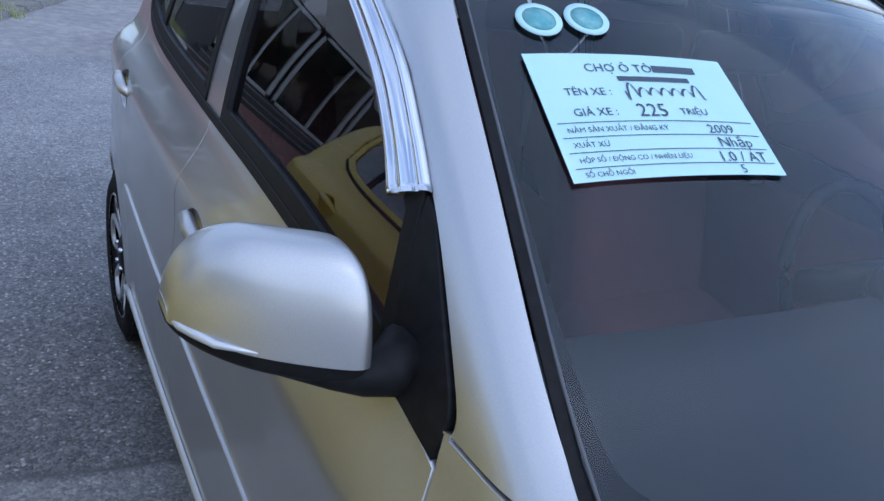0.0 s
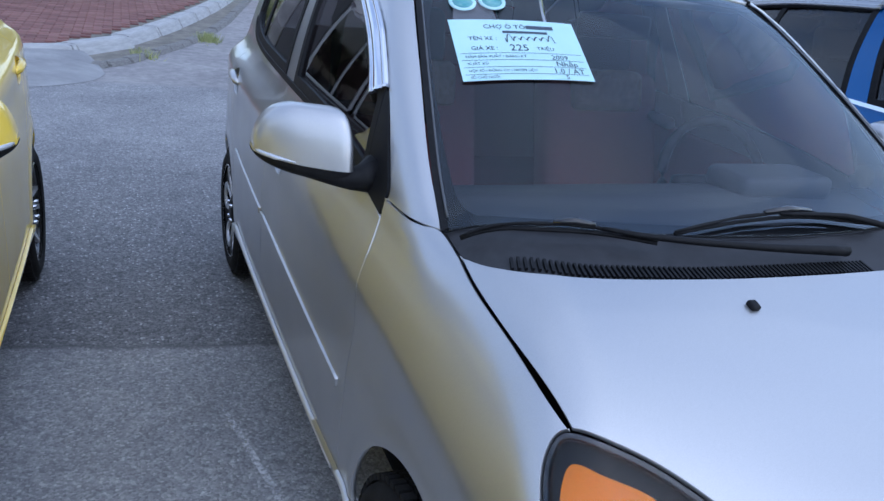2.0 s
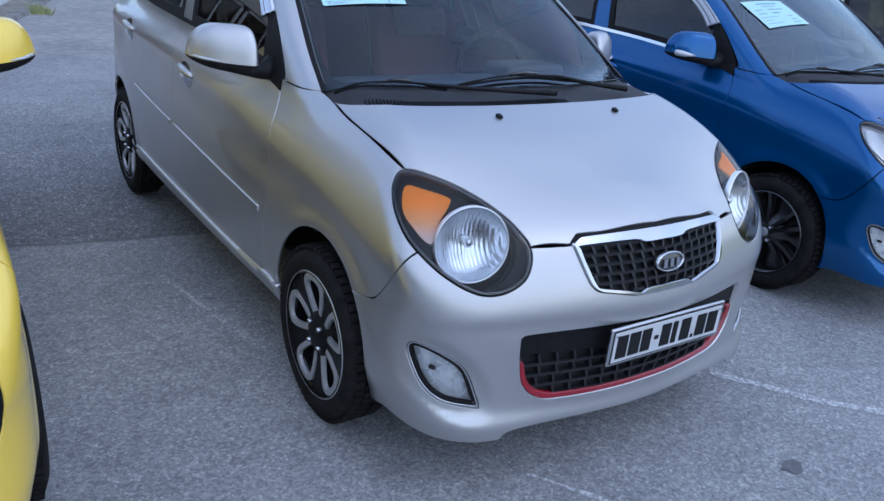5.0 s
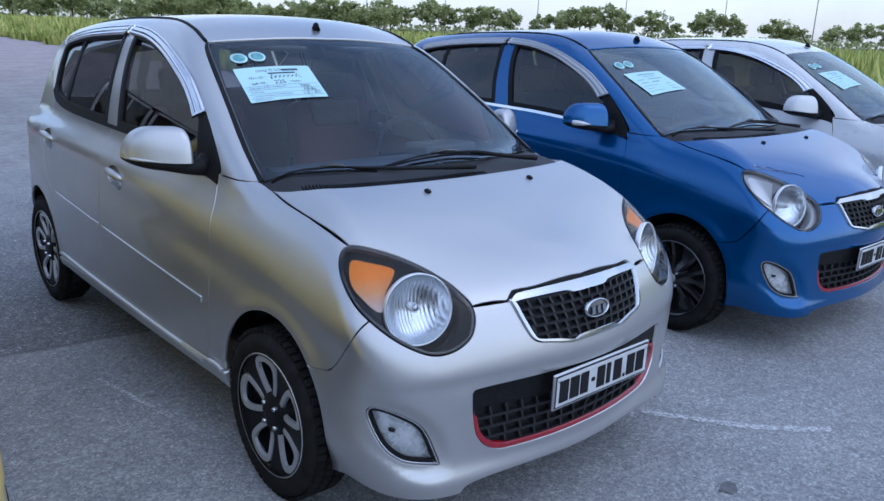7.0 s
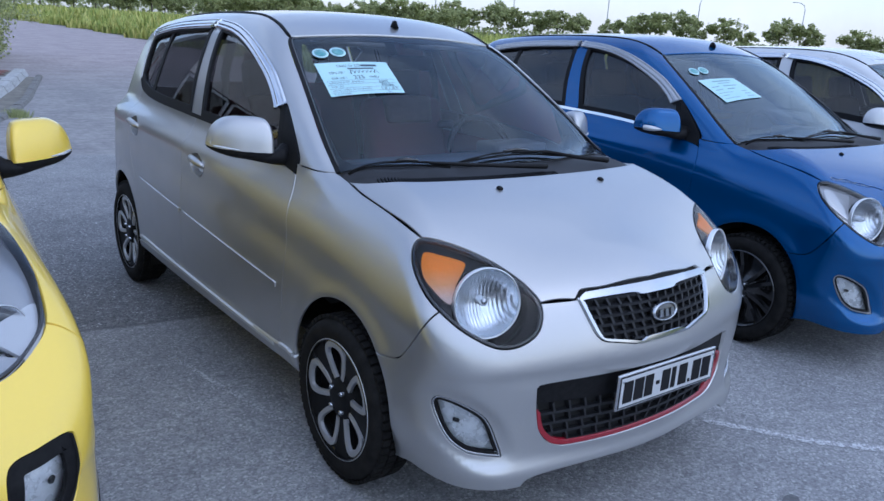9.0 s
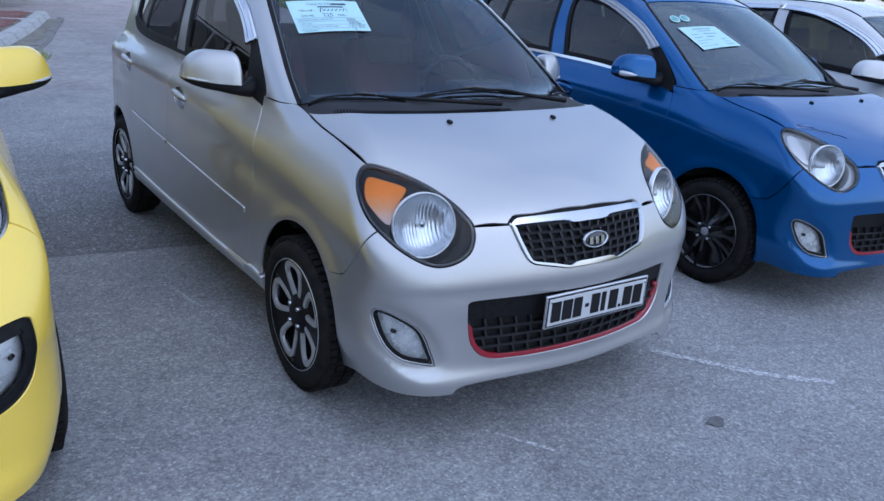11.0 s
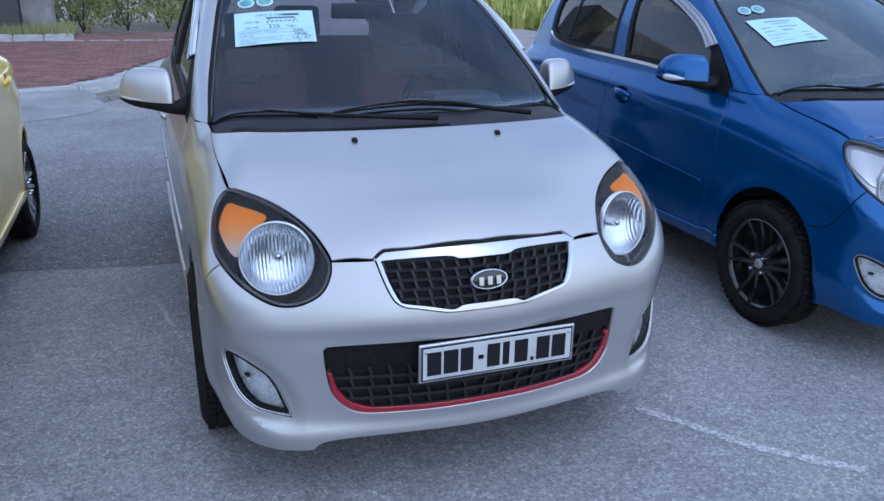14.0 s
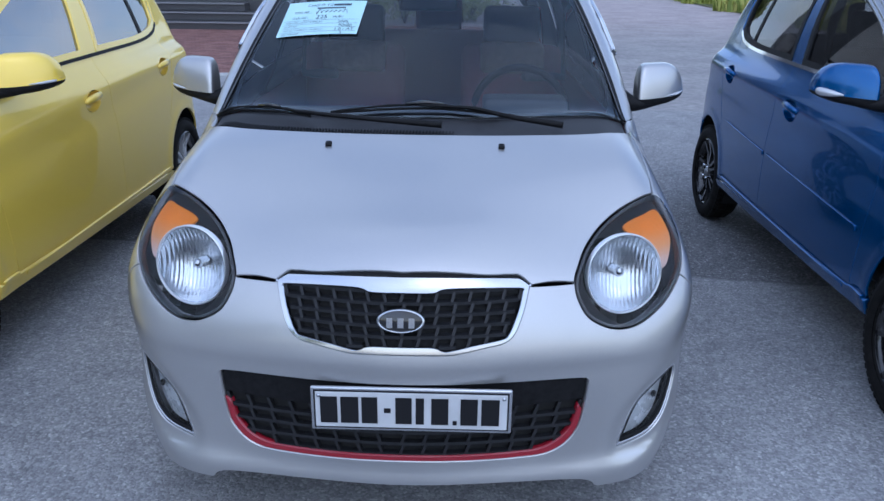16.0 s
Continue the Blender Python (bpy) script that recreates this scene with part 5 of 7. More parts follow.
    for blade, arm in (([(-0.652, 0.175), (-0.54, 0.132), (-0.43, 0.096), (-0.327, 0.047)], [(-0.42, 0.088), (-0.328, 0.043), (-0.13, 0.006), (0.075, -0.012)]),
                       ([(-0.27, 0.073), (-0.10, 0.098), (0.08, 0.106), (0.25, 0.079)], [(0.0, 0.102), (0.165, 0.087), (0.28, 0.046), (0.44, 0.015)])):
        def laid(pts, heights):
            q = np.array([T(float(x), float(y)) for x, y in smooth_run(pts, 6) + [np.array(pts[-1])]])
            t = np.linspace(0, 3, len(q))
            return list(q + skin.normal(q) * np.interp(t, range(4), heights)[:, None]), t
        q, t = laid(arm, (0.018, 0.02, 0.014, 0.008))
        ob = part("wiper", tube(q, list(np.interp(t, range(4), (0.004, 0.006, 0.0075, 0.011))), 8), BLACK, car, "black windscreen wiper with arm and blade")
        q, t = laid(blade, (0.005, 0.005, 0.005, 0.005))
        part("wiper_blade", tube(q, 0.0042, 6), BLACK, ob)
        q, t = laid(blade, (0.009, 0.017, 0.017, 0.009))
        part("blade_holder", tube(q, list(0.0026 + 0.0018 * np.abs(np.sin(t * 4.2))), 6), BLACK, ob)
        part("blade_claw", tube([q[8] + np.array((0, 0, 0.004)), q[10] + np.array((0, 0, 0.008)), q[12] + np.array((0, 0, 0.004))], [0.005, 0.0075, 0.005], 8), GLOSSBLACK, ob)
    once("cowl_vent", lambda: vents(T), BLACK, made["cowl_panel"][0])
    p = T(0.0, 0.935)
    bm = bmesh.new()
    bmesh.ops.create_cone(bm, cap_ends=True, segments=16, radius1=0.022, radius2=0.009, depth=0.034, matrix=Matrix.Translation((0, p[1], p[2] + 0.013)) @ Matrix.Diagonal((0.8, 1.3, 1, 1)))
    bmesh.ops.bevel(bm, geom=bm.edges[:], offset=0.003, segments=2, affect="EDGES")
    ant = part("roof_aerial", bm, BLACK, car)
    if opts.get("aerial"):
        part("aerial_rod", tube([(0, p[1] + 0.0, p[2] + 0.01), (0, p[1] + 0.10, p[2] + 0.16)], [0.005, 0.002], 6), BLACK, ant)
    rail = [T(x, y) for x, y in ((-0.518, 0.905), (-0.504, 1.04), (-0.489, 1.25), (-0.482, 1.6), (-0.474, 2.1), (-0.455, 2.5))]
    for s in (1, -1):
        part("roof_moulding", tube([(s * q[0], q[1], q[2] - 0.001) for q in smooth_run(rail, 4)], 0.007, 6), BLACK, car)
    # cabin
    cloth = opts.get("cloth", CLOTH)
    bm = bmesh.new()
    prof = [(0.16, 0.90), (0.42, 0.955), (0.55, 0.945), (0.62, 0.88), (0.60, 0.72), (0.55, 0.55), (0.20, 0.5)]
    rows = [[bm.verts.new((x, y - 0.10 * x * x + 0.25 * x * x, z - 0.05 * x * x)) for y, z in prof] for x in np.linspace(-0.66, 0.66, 12)]
    for a, b in zip(rows, rows[1:]):
        for i in range(len(prof) - 1):
            bm.faces.new((a[i], b[i], b[i + 1], a[i + 1]))
    part("dashboard", bm, DASH, car)
    bm = box_bm(0.30, 0.16, 0.06, (0.36, 0.50, 0.965), 0.025, 3)
    part("instrument_hood", bm, DASH, car)
    ring = [Vector((0.36 + 0.18 * math.cos(k * math.tau / 28), 0.70 + 0.07 * math.sin(k * math.tau / 28), 0.90 + 0.165 * math.sin(k * math.tau / 28))) for k in range(28)]
    st = part("steering_wheel", tube(ring, 0.015, 8, True), BLACK, car)
    part("steering_boss", box_bm(0.30, 0.05, 0.07, (0.36, 0.69, 0.89), 0.02, 2), BLACK, st)
    seat(car, -0.36, 1.02, cloth, 1.0, cloth is REDCLOTH)
    seat(car, 0.36, 1.02, cloth, 1.0, cloth is REDCLOTH)
    seat(car, 0.0, 1.85, cloth, 2.3)
    part("cabin_floor", box_bm(1.36, 2.2, 0.04, (0, 1.35, 0.36), 0.01, 1), DARK, car)
    for s in (-1, 1):
        part("door_lining", box_bm(0.03, 1.9, 0.5, (s * 0.70, 1.35, 0.66), 0.012, 1), cloth, car)
    bm = bmesh.new()
    for s in (-1, 1):
        tube([(s * 0.40, 1.0, 1.0), (s * 0.60, 1.38, 0.95), (s * 0.585, 1.42, 1.2), (s * 0.52, 1.45, 1.40)], 0.022, 8, bm=bm)
    part("inner_pillar", bm, CLOTH, car)
    grid = [[T(x, y) for x in np.linspace(-0.46, 0.46, 7)] for y in np.linspace(0.95, 2.45, 7)]
    bm = bmesh.new()
    vs = [[bm.verts.new((q[0], q[1], q[2] - 0.035)) for q in row] for row in grid]
    for i in range(6):
        for j in range(6):
            bm.faces.new((vs[i][j], vs[i + 1][j], vs[i + 1][j + 1], vs[i][j + 1]))
    part("headliner", bm, HEADLINER, car)
    part("rear_view_mirror", box_bm(0.22, 0.03, 0.065, (0.0, 0.80, 1.30), 0.014, 2), BLACK, car)
    for s in (-1, 1):
        part("sun_visor", box_bm(0.36, 0.14, 0.02, (s * 0.27, 0.93, 1.365), 0.008, 2), HEADLINER, car)
    # number plate with plain bars
    if opts.get("plate", True):
        zp, yp = 0.43, -0.708
        bm = box_bm(0.484, 0.010, 0.118, (0.026, yp + 0.012, zp), 0.004, 2)
        pl = part("number_plate", bm, PLATEFRAME, car, "white number plate in a bright metal frame")
        part("plate_edge", box_bm(0.470, 0.006, 0.105, (0.026, yp + 0.0082, zp), 0.002, 1), PLATEINK, pl, smooth=False)
        part("plate_face", box_bm(0.463, 0.006, 0.098, (0.026, yp + 0.0072, zp), 0.002, 1), PLATEWHITE, pl, smooth=False)
        for x, w, h, dz in ((-0.198, 0.041, 0.071, 0), (-0.148, 0.043, 0.071, 0), (-0.1, 0.038, 0.071, 0), (-0.057, 0.016, 0.012, 0), (-0.018, 0.039, 0.071, 0), (0.021, 0.02, 0.071, 0),
                            (0.069, 0.041, 0.071, 0), (0.105, 0.01, 0.011, -0.03), (0.139, 0.041, 0.071, 0), (0.19, 0.043, 0.071, 0)):
            part("plate_bar", box_bm(w, 0.003, h, (0.026 + x, yp + 0.0035, zp + dz)), PLATEINK, pl, smooth=False)
        for x in (-0.222, 0.222):
            part("plate_screw", lathe([(0.0, 0.003), (0.004, 0.002), (0.005, 0.0)], 10, m=Matrix.Translation((0.026 + x, yp + 0.0035, zp + 0.038)) @ Matrix.Rotation(radians(-90), 4, "Z")), CHROME, pl)
    if "sheet" in opts:
        sheet(skin, *opts["sheet"][:4], made["windscreen"][0], "price_sheet", "pale cyan paper price sheet behind the glass", opts["sheet"][4], opts.get("ink", INK))
        for x, y in ((-0.458, 0.757), (-0.386, 0.748)):
            p = T(x, y + opts.get("sticker", 0.0))
            nn = skin.normal(p[None])[0]
            mm = Matrix.Translation(p + nn * 0.001) @ Vector(nn).to_track_quat("X", "Z").to_matrix().to_4x4()
            stk = part("inspection_sticker", lathe([(0.0, 0.0005), (0.024, 0.0005), (0.024, -0.001)], 28, m=mm), STICKER, made["windscreen"][0], "round teal inspection sticker")
            part("sticker_rim", lathe([(0.024, 0.001), (0.033, 0.001), (0.033, -0.001)], 28, m=mm), PAPER, made["windscreen"][0])
    return car


# lip grey rather than black: the light it catches is put into its colour
LITSEALLIP = mat("seal_lip", (0.09, 0.092, 0.1), 0.35, 0, 0.5)
SILLSTRIP = mat("sill_strip_silver", (0.62, 0.63, 0.64), 0.4, 0.5, 0.5, 0.3)
LAMPDARK = mat("lamp_dark_grey", (0.006, 0.0065, 0.008), 0.4, 0.0, 0.15)
LAMPRING = mat("lamp_ring_satin", (0.8, 0.81, 0.83), 0.28, 0.6, 0.5, 0.5)
LAMPGREY = mat("lamp_grey", (0.38, 0.39, 0.41), 0.25, 0.6, 0.5, 0.5)
VISOR = mat("visor_chrome", (0.78, 0.79, 0.82), 0.07, 1.0)
VISORGREY = mat("visor_smoked", (0.42, 0.425, 0.44), 0.22, 0.8)
CAPGREY = mat("cap_grey", (0.35, 0.36, 0.38), 0.35, 0.4)
FOGBOWL = mottled(mat("fog_reflector", (0.8, 0.82, 0.85), 0.3, 0.35), 22, (0.62, 0.64, 0.66), (0.88, 0.9, 0.92), (0.2, 0.35), (14, 0.35, 0.02))
TAILRED = mat("tail_red", (0.35, 0.02, 0.02), 0.15, 0.1, 0.5, 0.8)
DASH = mottled(mat("dashboard_plastic", (0.06, 0.062, 0.068), 0.6), 300, (0.06, 0.062, 0.068), (0.09, 0.092, 0.1))
HEADLINER = mottled(mat("headliner_cloth", (0.32, 0.31, 0.30), 0.95), 200, (0.29, 0.28, 0.27), (0.35, 0.34, 0.33))

SKIN = Skin()
PANELS = panels(SKIN)
MESH = full(MESH_LOW) + full(MESH_TOP)[::-1][1:-1]
SALE = ((-0.511, 0.707), (-0.217, 0.655), (-0.237, 0.477), (-0.532, 0.526), SALE_ROWS + PEN)
BLUR = ((-0.50, 0.64), (-0.225, 0.60), (-0.17, 0.43), (-0.47, 0.45), BLUR_ROWS)
SIT = 0.038
silver = hatch(pose(0, 0, SIT), SILVER, "silver five-door hatchback with a cyan price sheet in its windscreen", PANELS, SKIN, "loops", {"mesh": MESH, "badge": 0.65, "sheet": SALE, "cloth": REDCLOTH, "bezel": LAMPDARK})
BLUEAT = pose(2.42, 0.06, SIT, 0, 0, -0.8)
blue = hatch(BLUEAT, BLUE, "glossy blue five-door hatchback with black alloy wheels", PANELS, SKIN, "black", {"mesh": MESH, "badge": 0.65, "sheet": BLUR, "amber": CLEARPLASTIC, "bezel": LAMPGREY, "belt": VISOR, "sticker": -0.05, "visor_mat": VISORGREY, "screen": SCREENBRIGHT, "ink": FAINTINK, "repeater": 2.8})
white = hatch(pose(4.70, -0.04, SIT, 0, 0, 4.0), WHITE, "white five-door hatchback parked last in the row", PANELS, SKIN, "black", {"mesh": MESH, "sheet": BLUR, "amber": CLEARPLASTIC, "bezel": LAMPGREY, "aerial": True, "sticker": -0.05, "screen": SCREENBRIGHT, "ink": FAINTINK})
run = smooth_run([SKIN.at_top(x, y) for x, y in ((-0.60, -0.275), (-0.55, -0.29), (-0.49, -0.315), (-0.43, -0.35), (-0.38, -0.38), (-0.335, -0.415))], 14)
DECAL = mat("white_decal", (0.75, 0.76, 0.78), 0.5)
for name, amp, freq, wide, skip in (("swoosh", 0.006, 0.35, 0.0022, 0.0), ("script", 0.009, 1.9, 0.0016, 0.012)):
    rows, bm = [], bmesh.new()
    for i, p in enumerate(run[: 50 if skip else 70]):
        d = math.sin(i * freq) * amp * (1 - i / 80) - skip
        q = SKIN.at_top(float(p[0] + d * 0.5), float(p[1] + d * 0.85)) + np.array((0, -0.0006, 0.002))
        rows.append([bm.verts.new(q + np.array((e * wide * 0.5, e * wide, 0))) for e in (-1, 1)])
    for (a, b), (c, d) in zip(rows, rows[1:]):
        bm.faces.new((a, b, d, c))
    part("bonnet_decal", bm, DECAL, blue, "white pinstripe decal above the headlamp", False)
YSKIN = Skin(pocket=0.0, crease=spline([-0.6, 0.0, 0.5, 1.28, 2.36, 2.8], [0.69, 0.755, 0.80, 0.862, 0.945, 0.965]))
YLAMP = [(-0.63, -0.01, 0.963), (-0.60, -0.1, 0.94), (-0.57, -0.2, 0.905), (-0.54, -0.3, 0.862), (-0.51, -0.39, 0.81), (-0.49, -0.46, 0.765), (-0.50, -0.475, 0.745), (-0.525, -0.478, 0.735),
         (-0.56, -0.466, 0.73), (-0.60, -0.44, 0.738), (-0.645, -0.405, 0.762), (-0.682, -0.352, 0.797), (-0.692, -0.274, 0.854), (-0.685, -0.16, 0.91), (-0.665, -0.05, 0.945)]
YFOG = [(-0.55, 0.40), (-0.552, 0.49), (-0.562, 0.585), (-0.62, 0.602), (-0.682, 0.606), (-0.697, 0.58), (-0.69, 0.47), (-0.64, 0.413)]
YPANELS = panels(YSKIN, YLAMP, YFOG, 0.026, ((-0.652, 0.05), (-0.664, 0.10)), ((-0.25, 0.56), (-0.30, 0.66), (-0.345, 0.745)), ((-0.60, -0.36, 0.80), 0.055))
yellow = hatch(pose(-2.36, 0.03, SIT), YELLOW, "metallic yellow five-door hatchback with bright alloy wheels", YPANELS, YSKIN, "five", {"mesh": MESH, "visor": False, "strip": False, "amber": CLEARPLASTIC, "bezel": LAMPGREY,
               "lamp": ((0.60, -0.335, 0.79), 0.05, (0.3, -1, 0.2)), "fogrim": BLACK, "tint": MIRRORTINT, "seal": YELLOW})


# ---------------------------------------------------------------- ground
ground_m = mat("asphalt", (0.2, 0.2, 0.2), 0.92)
nt, b = nodes(ground_m)
tc = nt.nodes.new("ShaderNodeTexCoord")
sep = nt.nodes.new("ShaderNodeSeparateXYZ")
nt.links.new(tc.outputs["Object"], sep.inputs[0])


def math_node(op, a, bv, cl=False):
    n = nt.nodes.new("ShaderNodeMath")
    n.operation, n.use_clamp = op, cl
    for i, v in enumerate((a, bv)):
        if isinstance(v, (int, float)):
            n.inputs[i].default_value = v
        else:
            nt.links.new(v, n.inputs[i])
    return n.outputs[0]


def mix(fac, a, bb):
    n = nt.nodes.new("ShaderNodeMix")
    n.data_type = "RGBA"
    nt.links.new(fac, n.inputs["Factor"])
    for k, v in (("A", a), ("B", bb)):
        s = [i for i in n.inputs if i.name == k and i.type == "RGBA"][0]
        if isinstance(v, tuple):
            s.default_value = (*v, 1)
        else:
            nt.links.new(v, s)
    return [o for o in n.outputs if o.type == "RGBA"][0]


wob = noise_tex(nt, 1.2, 5.0)
fine = noise_tex(nt, 170.0, 3.0, 0.6)
clump = noise_tex(nt, 30.0, 4.0, 0.65)
mid = noise_tex(nt, 9.0, 6.0, 0.7)
grit = nt.nodes.new("ShaderNodeTexVoronoi")
grit.inputs["Scale"].default_value = 120.0
nt.links.new(tc.outputs["Object"], grit.inputs["Vector"])
cell = nt.nodes.new("ShaderNodeSeparateColor")
nt.links.new(grit.outputs["Color"], cell.inputs[0])
line = math_node("ADD", math_node("MULTIPLY", sep.outputs[0], 0.12), sep.outputs[1])
line = math_node("ADD", line, math_node("MULTIPLY", wob.outputs[0], 0.16))
old = math_node("MULTIPLY", math_node("SUBTRACT", line, 1.60), 18.0, True)
speck = math_node("ADD", math_node("MULTIPLY", cell.outputs[0], 0.34), math_node("MULTIPLY", fine.outputs[0], 0.28))
speck = math_node("ADD", speck, math_node("MULTIPLY", clump.outputs[0], 0.38))
chip = nt.nodes.new("ShaderNodeTexVoronoi")
chip.inputs["Scale"].default_value = 55.0
nt.links.new(tc.outputs["Object"], chip.inputs["Vector"])
chipc = nt.nodes.new("ShaderNodeSeparateColor")
nt.links.new(chip.outputs["Color"], chipc.inputs[0])
chips = math_node("MULTIPLY", math_node("LESS_THAN", chip.outputs["Distance"], 0.30), math_node("GREATER_THAN", chipc.outputs[0], 0.84))
newer = ramp(nt, speck, [(0.28, (0.185, 0.185, 0.19)), (0.52, (0.30, 0.30, 0.305)), (0.66, (0.39, 0.388, 0.385)), (0.74, (0.58, 0.577, 0.572))]).outputs[0]
older = ramp(nt, speck, [(0.28, (0.085, 0.085, 0.09)), (0.5, (0.175, 0.174, 0.178)), (0.66, (0.26, 0.258, 0.256)), (0.78, (0.60, 0.595, 0.59))]).outputs[0]
paler = math_node("MULTIPLY", math_node("SUBTRACT", line, 2.9), 0.5, True)
older = mix(paler, older, ramp(nt, speck, [(0.28, (0.15, 0.15, 0.155)), (0.5, (0.26, 0.258, 0.262)), (0.66, (0.36, 0.358, 0.355)), (0.78, (0.60, 0.595, 0.59))]).outputs[0])
col = mix(chips, mix(old, newer, older), (0.46, 0.455, 0.45))
seam_d = math_node("ABSOLUTE", math_node("SUBTRACT", line, 1.63), 0.0)
seam_f = math_node("SUBTRACT", 0.7, math_node("MULTIPLY", seam_d, 28.0), True)
col = mix(seam_f, col, (0.11, 0.11, 0.115))
apron = math_node("MULTIPLY", math_node("SUBTRACT", line, 6.55), 6.0, True)
col = mix(apron, col, ramp(nt, mid.outputs[0], [(0.3, (0.25, 0.238, 0.235)), (0.7, (0.35, 0.333, 0.325))]).outputs[0])
far_road = math_node("MULTIPLY", math_node("SUBTRACT", sep.outputs[1], 13.0), 0.12, True)
col = mix(far_road, col, ramp(nt, mid.outputs[0], [(0.3, (0.33, 0.28, 0.275)), (0.7, (0.45, 0.385, 0.375))]).outputs[0])
stain = ramp(nt, math_node("ADD", math_node("MULTIPLY", wob.outputs[0], 0.6), math_node("MULTIPLY", mid.outputs[0], 0.4)), [(0.36, (0.74, 0.74, 0.75)), (0.6, (1.08, 1.08, 1.07))]).outputs[0]
mul = nt.nodes.new("ShaderNodeMix")
mul.data_type, mul.blend_type = "RGBA", "MULTIPLY"
mul.inputs["Factor"].default_value = 1.0
ins = [i for i in mul.inputs if i.type == "RGBA"]
nt.links.new(col, ins[0])
nt.links.new(stain, ins[1])
nt.links.new([o for o in mul.outputs if o.type == "RGBA"][0], b.inputs["Base Color"])
hgt = math_node("ADD", math_node("MULTIPLY", fine.outputs[0], 0.8), math_node("MULTIPLY", grit.outputs["Distance"], -0.8))
bump(nt, b, hgt, 0.6, 0.005)
bm = bmesh.new()
bmesh.ops.create_grid(bm, x_segments=8, y_segments=8, size=500)
tagged(part("ground", bm, ground_m, smooth=False), "worn grey asphalt car park and road", "ground", kind="structure")


# ---------------------------------------------------------------- scratches on the asphalt
chalk = mat("chalk_scratch", (0.64, 0.64, 0.65), 0.9)
nt, b = nodes(chalk)
n = noise_tex(nt, 60.0, 6.0, 0.8)
n2 = noise_tex(nt, 6.0, 3.0)
cut = nt.nodes.new("ShaderNodeMath")
cut.operation = "MULTIPLY"
nt.links.new(n.outputs[0], cut.inputs[0])
cut.inputs[1].default_value = 1.0
rp = ramp(nt, cut.outputs[0], [(0.38, (0, 0, 0)), (0.58, (0.85, 0.85, 0.85))])
nt.links.new(rp.outputs[0], b.inputs["Alpha"])
rnd = random.Random(3)
for pts, w in (([(0.66, -0.46), (0.78, -0.62), (0.9, -0.79), (1.07, -0.95), (1.16, -1.02)], 0.035), ([(-0.96, 1.18), (-0.88, 0.8), (-0.8, 0.44), (-0.74, 0.3)], 0.016), ([(-0.36, -0.61), (-0.28, -0.73), (-0.2, -0.85)], 0.014)):
    run = smooth_run(pts, 6)
    bm = bmesh.new()
    prev = None
    for i, p in enumerate(run):
        q = run[min(i + 1, len(run) - 1)] - run[max(i - 1, 0)]
        nn = np.array((-q[1], q[0])) / max(np.linalg.norm(q), 1e-6) * w * rnd.uniform(0.35, 0.75)
        row = [bm.verts.new((*(p + nn), 0.004)), bm.verts.new((*(p - nn), 0.004))]
        if prev:
            bm.faces.new((prev[0], prev[1], row[1], row[0]))
        prev = row
    tagged(part("chalk_line", bm, chalk, smooth=False), "faint whitish scraped line on the asphalt", "marking", "scrape marks")
bm = bmesh.new()
for k in range(9):
    a = k * math.tau / 9
    bm.verts.new((0.433 + 0.045 * math.cos(a) * rnd.uniform(0.6, 1.2), -0.967 + 0.03 * math.sin(a) * rnd.uniform(0.6, 1.2), 0.004))
bm.faces.new(bm.verts[:])
tagged(part("tar_spot", bm, mottled(mat("tar", (0.05, 0.05, 0.052), 0.8), 40, (0.10, 0.10, 0.103), (0.17, 0.17, 0.173)), smooth=False), "small dark tar spot on the asphalt", "marking")

vs, fs = [], []
pr = random.Random(41)
for _ in range(420):
    x, y = pr.uniform(-1.75, 3.6), pr.uniform(-2.2, 6.0)
    r = 0.003 + 0.007 * pr.random() ** 3
    k0 = len(vs)
    a0 = pr.uniform(0, 6.28)
    vs += [(x + r * pr.uniform(0.7, 1.2) * math.cos(a0 + i * 1.257), y + r * pr.uniform(0.7, 1.2) * math.sin(a0 + i * 1.257), 0.0005) for i in range(5)] + [(x, y, r * pr.uniform(0.6, 1.0))]
    fs += [(k0 + i, k0 + (i + 1) % 5, k0 + 5) for i in range(5)]
me = bpy.data.meshes.new("gravel_chips")
me.from_pydata(vs, [], fs)
tagged(part_mesh("gravel_chips", me, mottled(mat("pale_stone", (0.45, 0.44, 0.43), 0.9), 9, (0.25, 0.245, 0.24), (0.6, 0.59, 0.58)), None, "", False), "pale loose stone chips scattered on the asphalt", "gravel", kind="stuff")

# ---------------------------------------------------------------- kerb and brick pavement
CONC = mottled(mat("kerb_concrete", (0.42, 0.42, 0.42), 0.85), 6, (0.34, 0.34, 0.34), (0.50, 0.50, 0.49), (0.75, 0.95), (60, 0.4, 0.01))
STONE = mottled(mat("gutter_stone", (0.22, 0.21, 0.20), 0.9), 8, (0.13, 0.125, 0.12), (0.28, 0.27, 0.25), (0.8, 0.95), (40, 0.5, 0.01))
DIRT = mottled(mat("verge_dirt", (0.2, 0.18, 0.15), 0.95), 5, (0.13, 0.12, 0.10), (0.26, 0.24, 0.20), None, (50, 0.6, 0.01))


def along(pts, step):
    """Points at even steps along a smooth path, with their directions."""
    run = np.array(smooth_run(pts, 12) + [np.array(pts[-1], float)])
    d = np.concatenate([[0], np.cumsum(np.linalg.norm(np.diff(run, axis=0), axis=1))])
    s = np.arange(0, d[-1], step)
    p = np.stack([np.interp(s, d, run[:, i]) for i in (0, 1)], 1)
    g = np.gradient(p, axis=0)
    return p, g / np.linalg.norm(g, axis=1, keepdims=True)


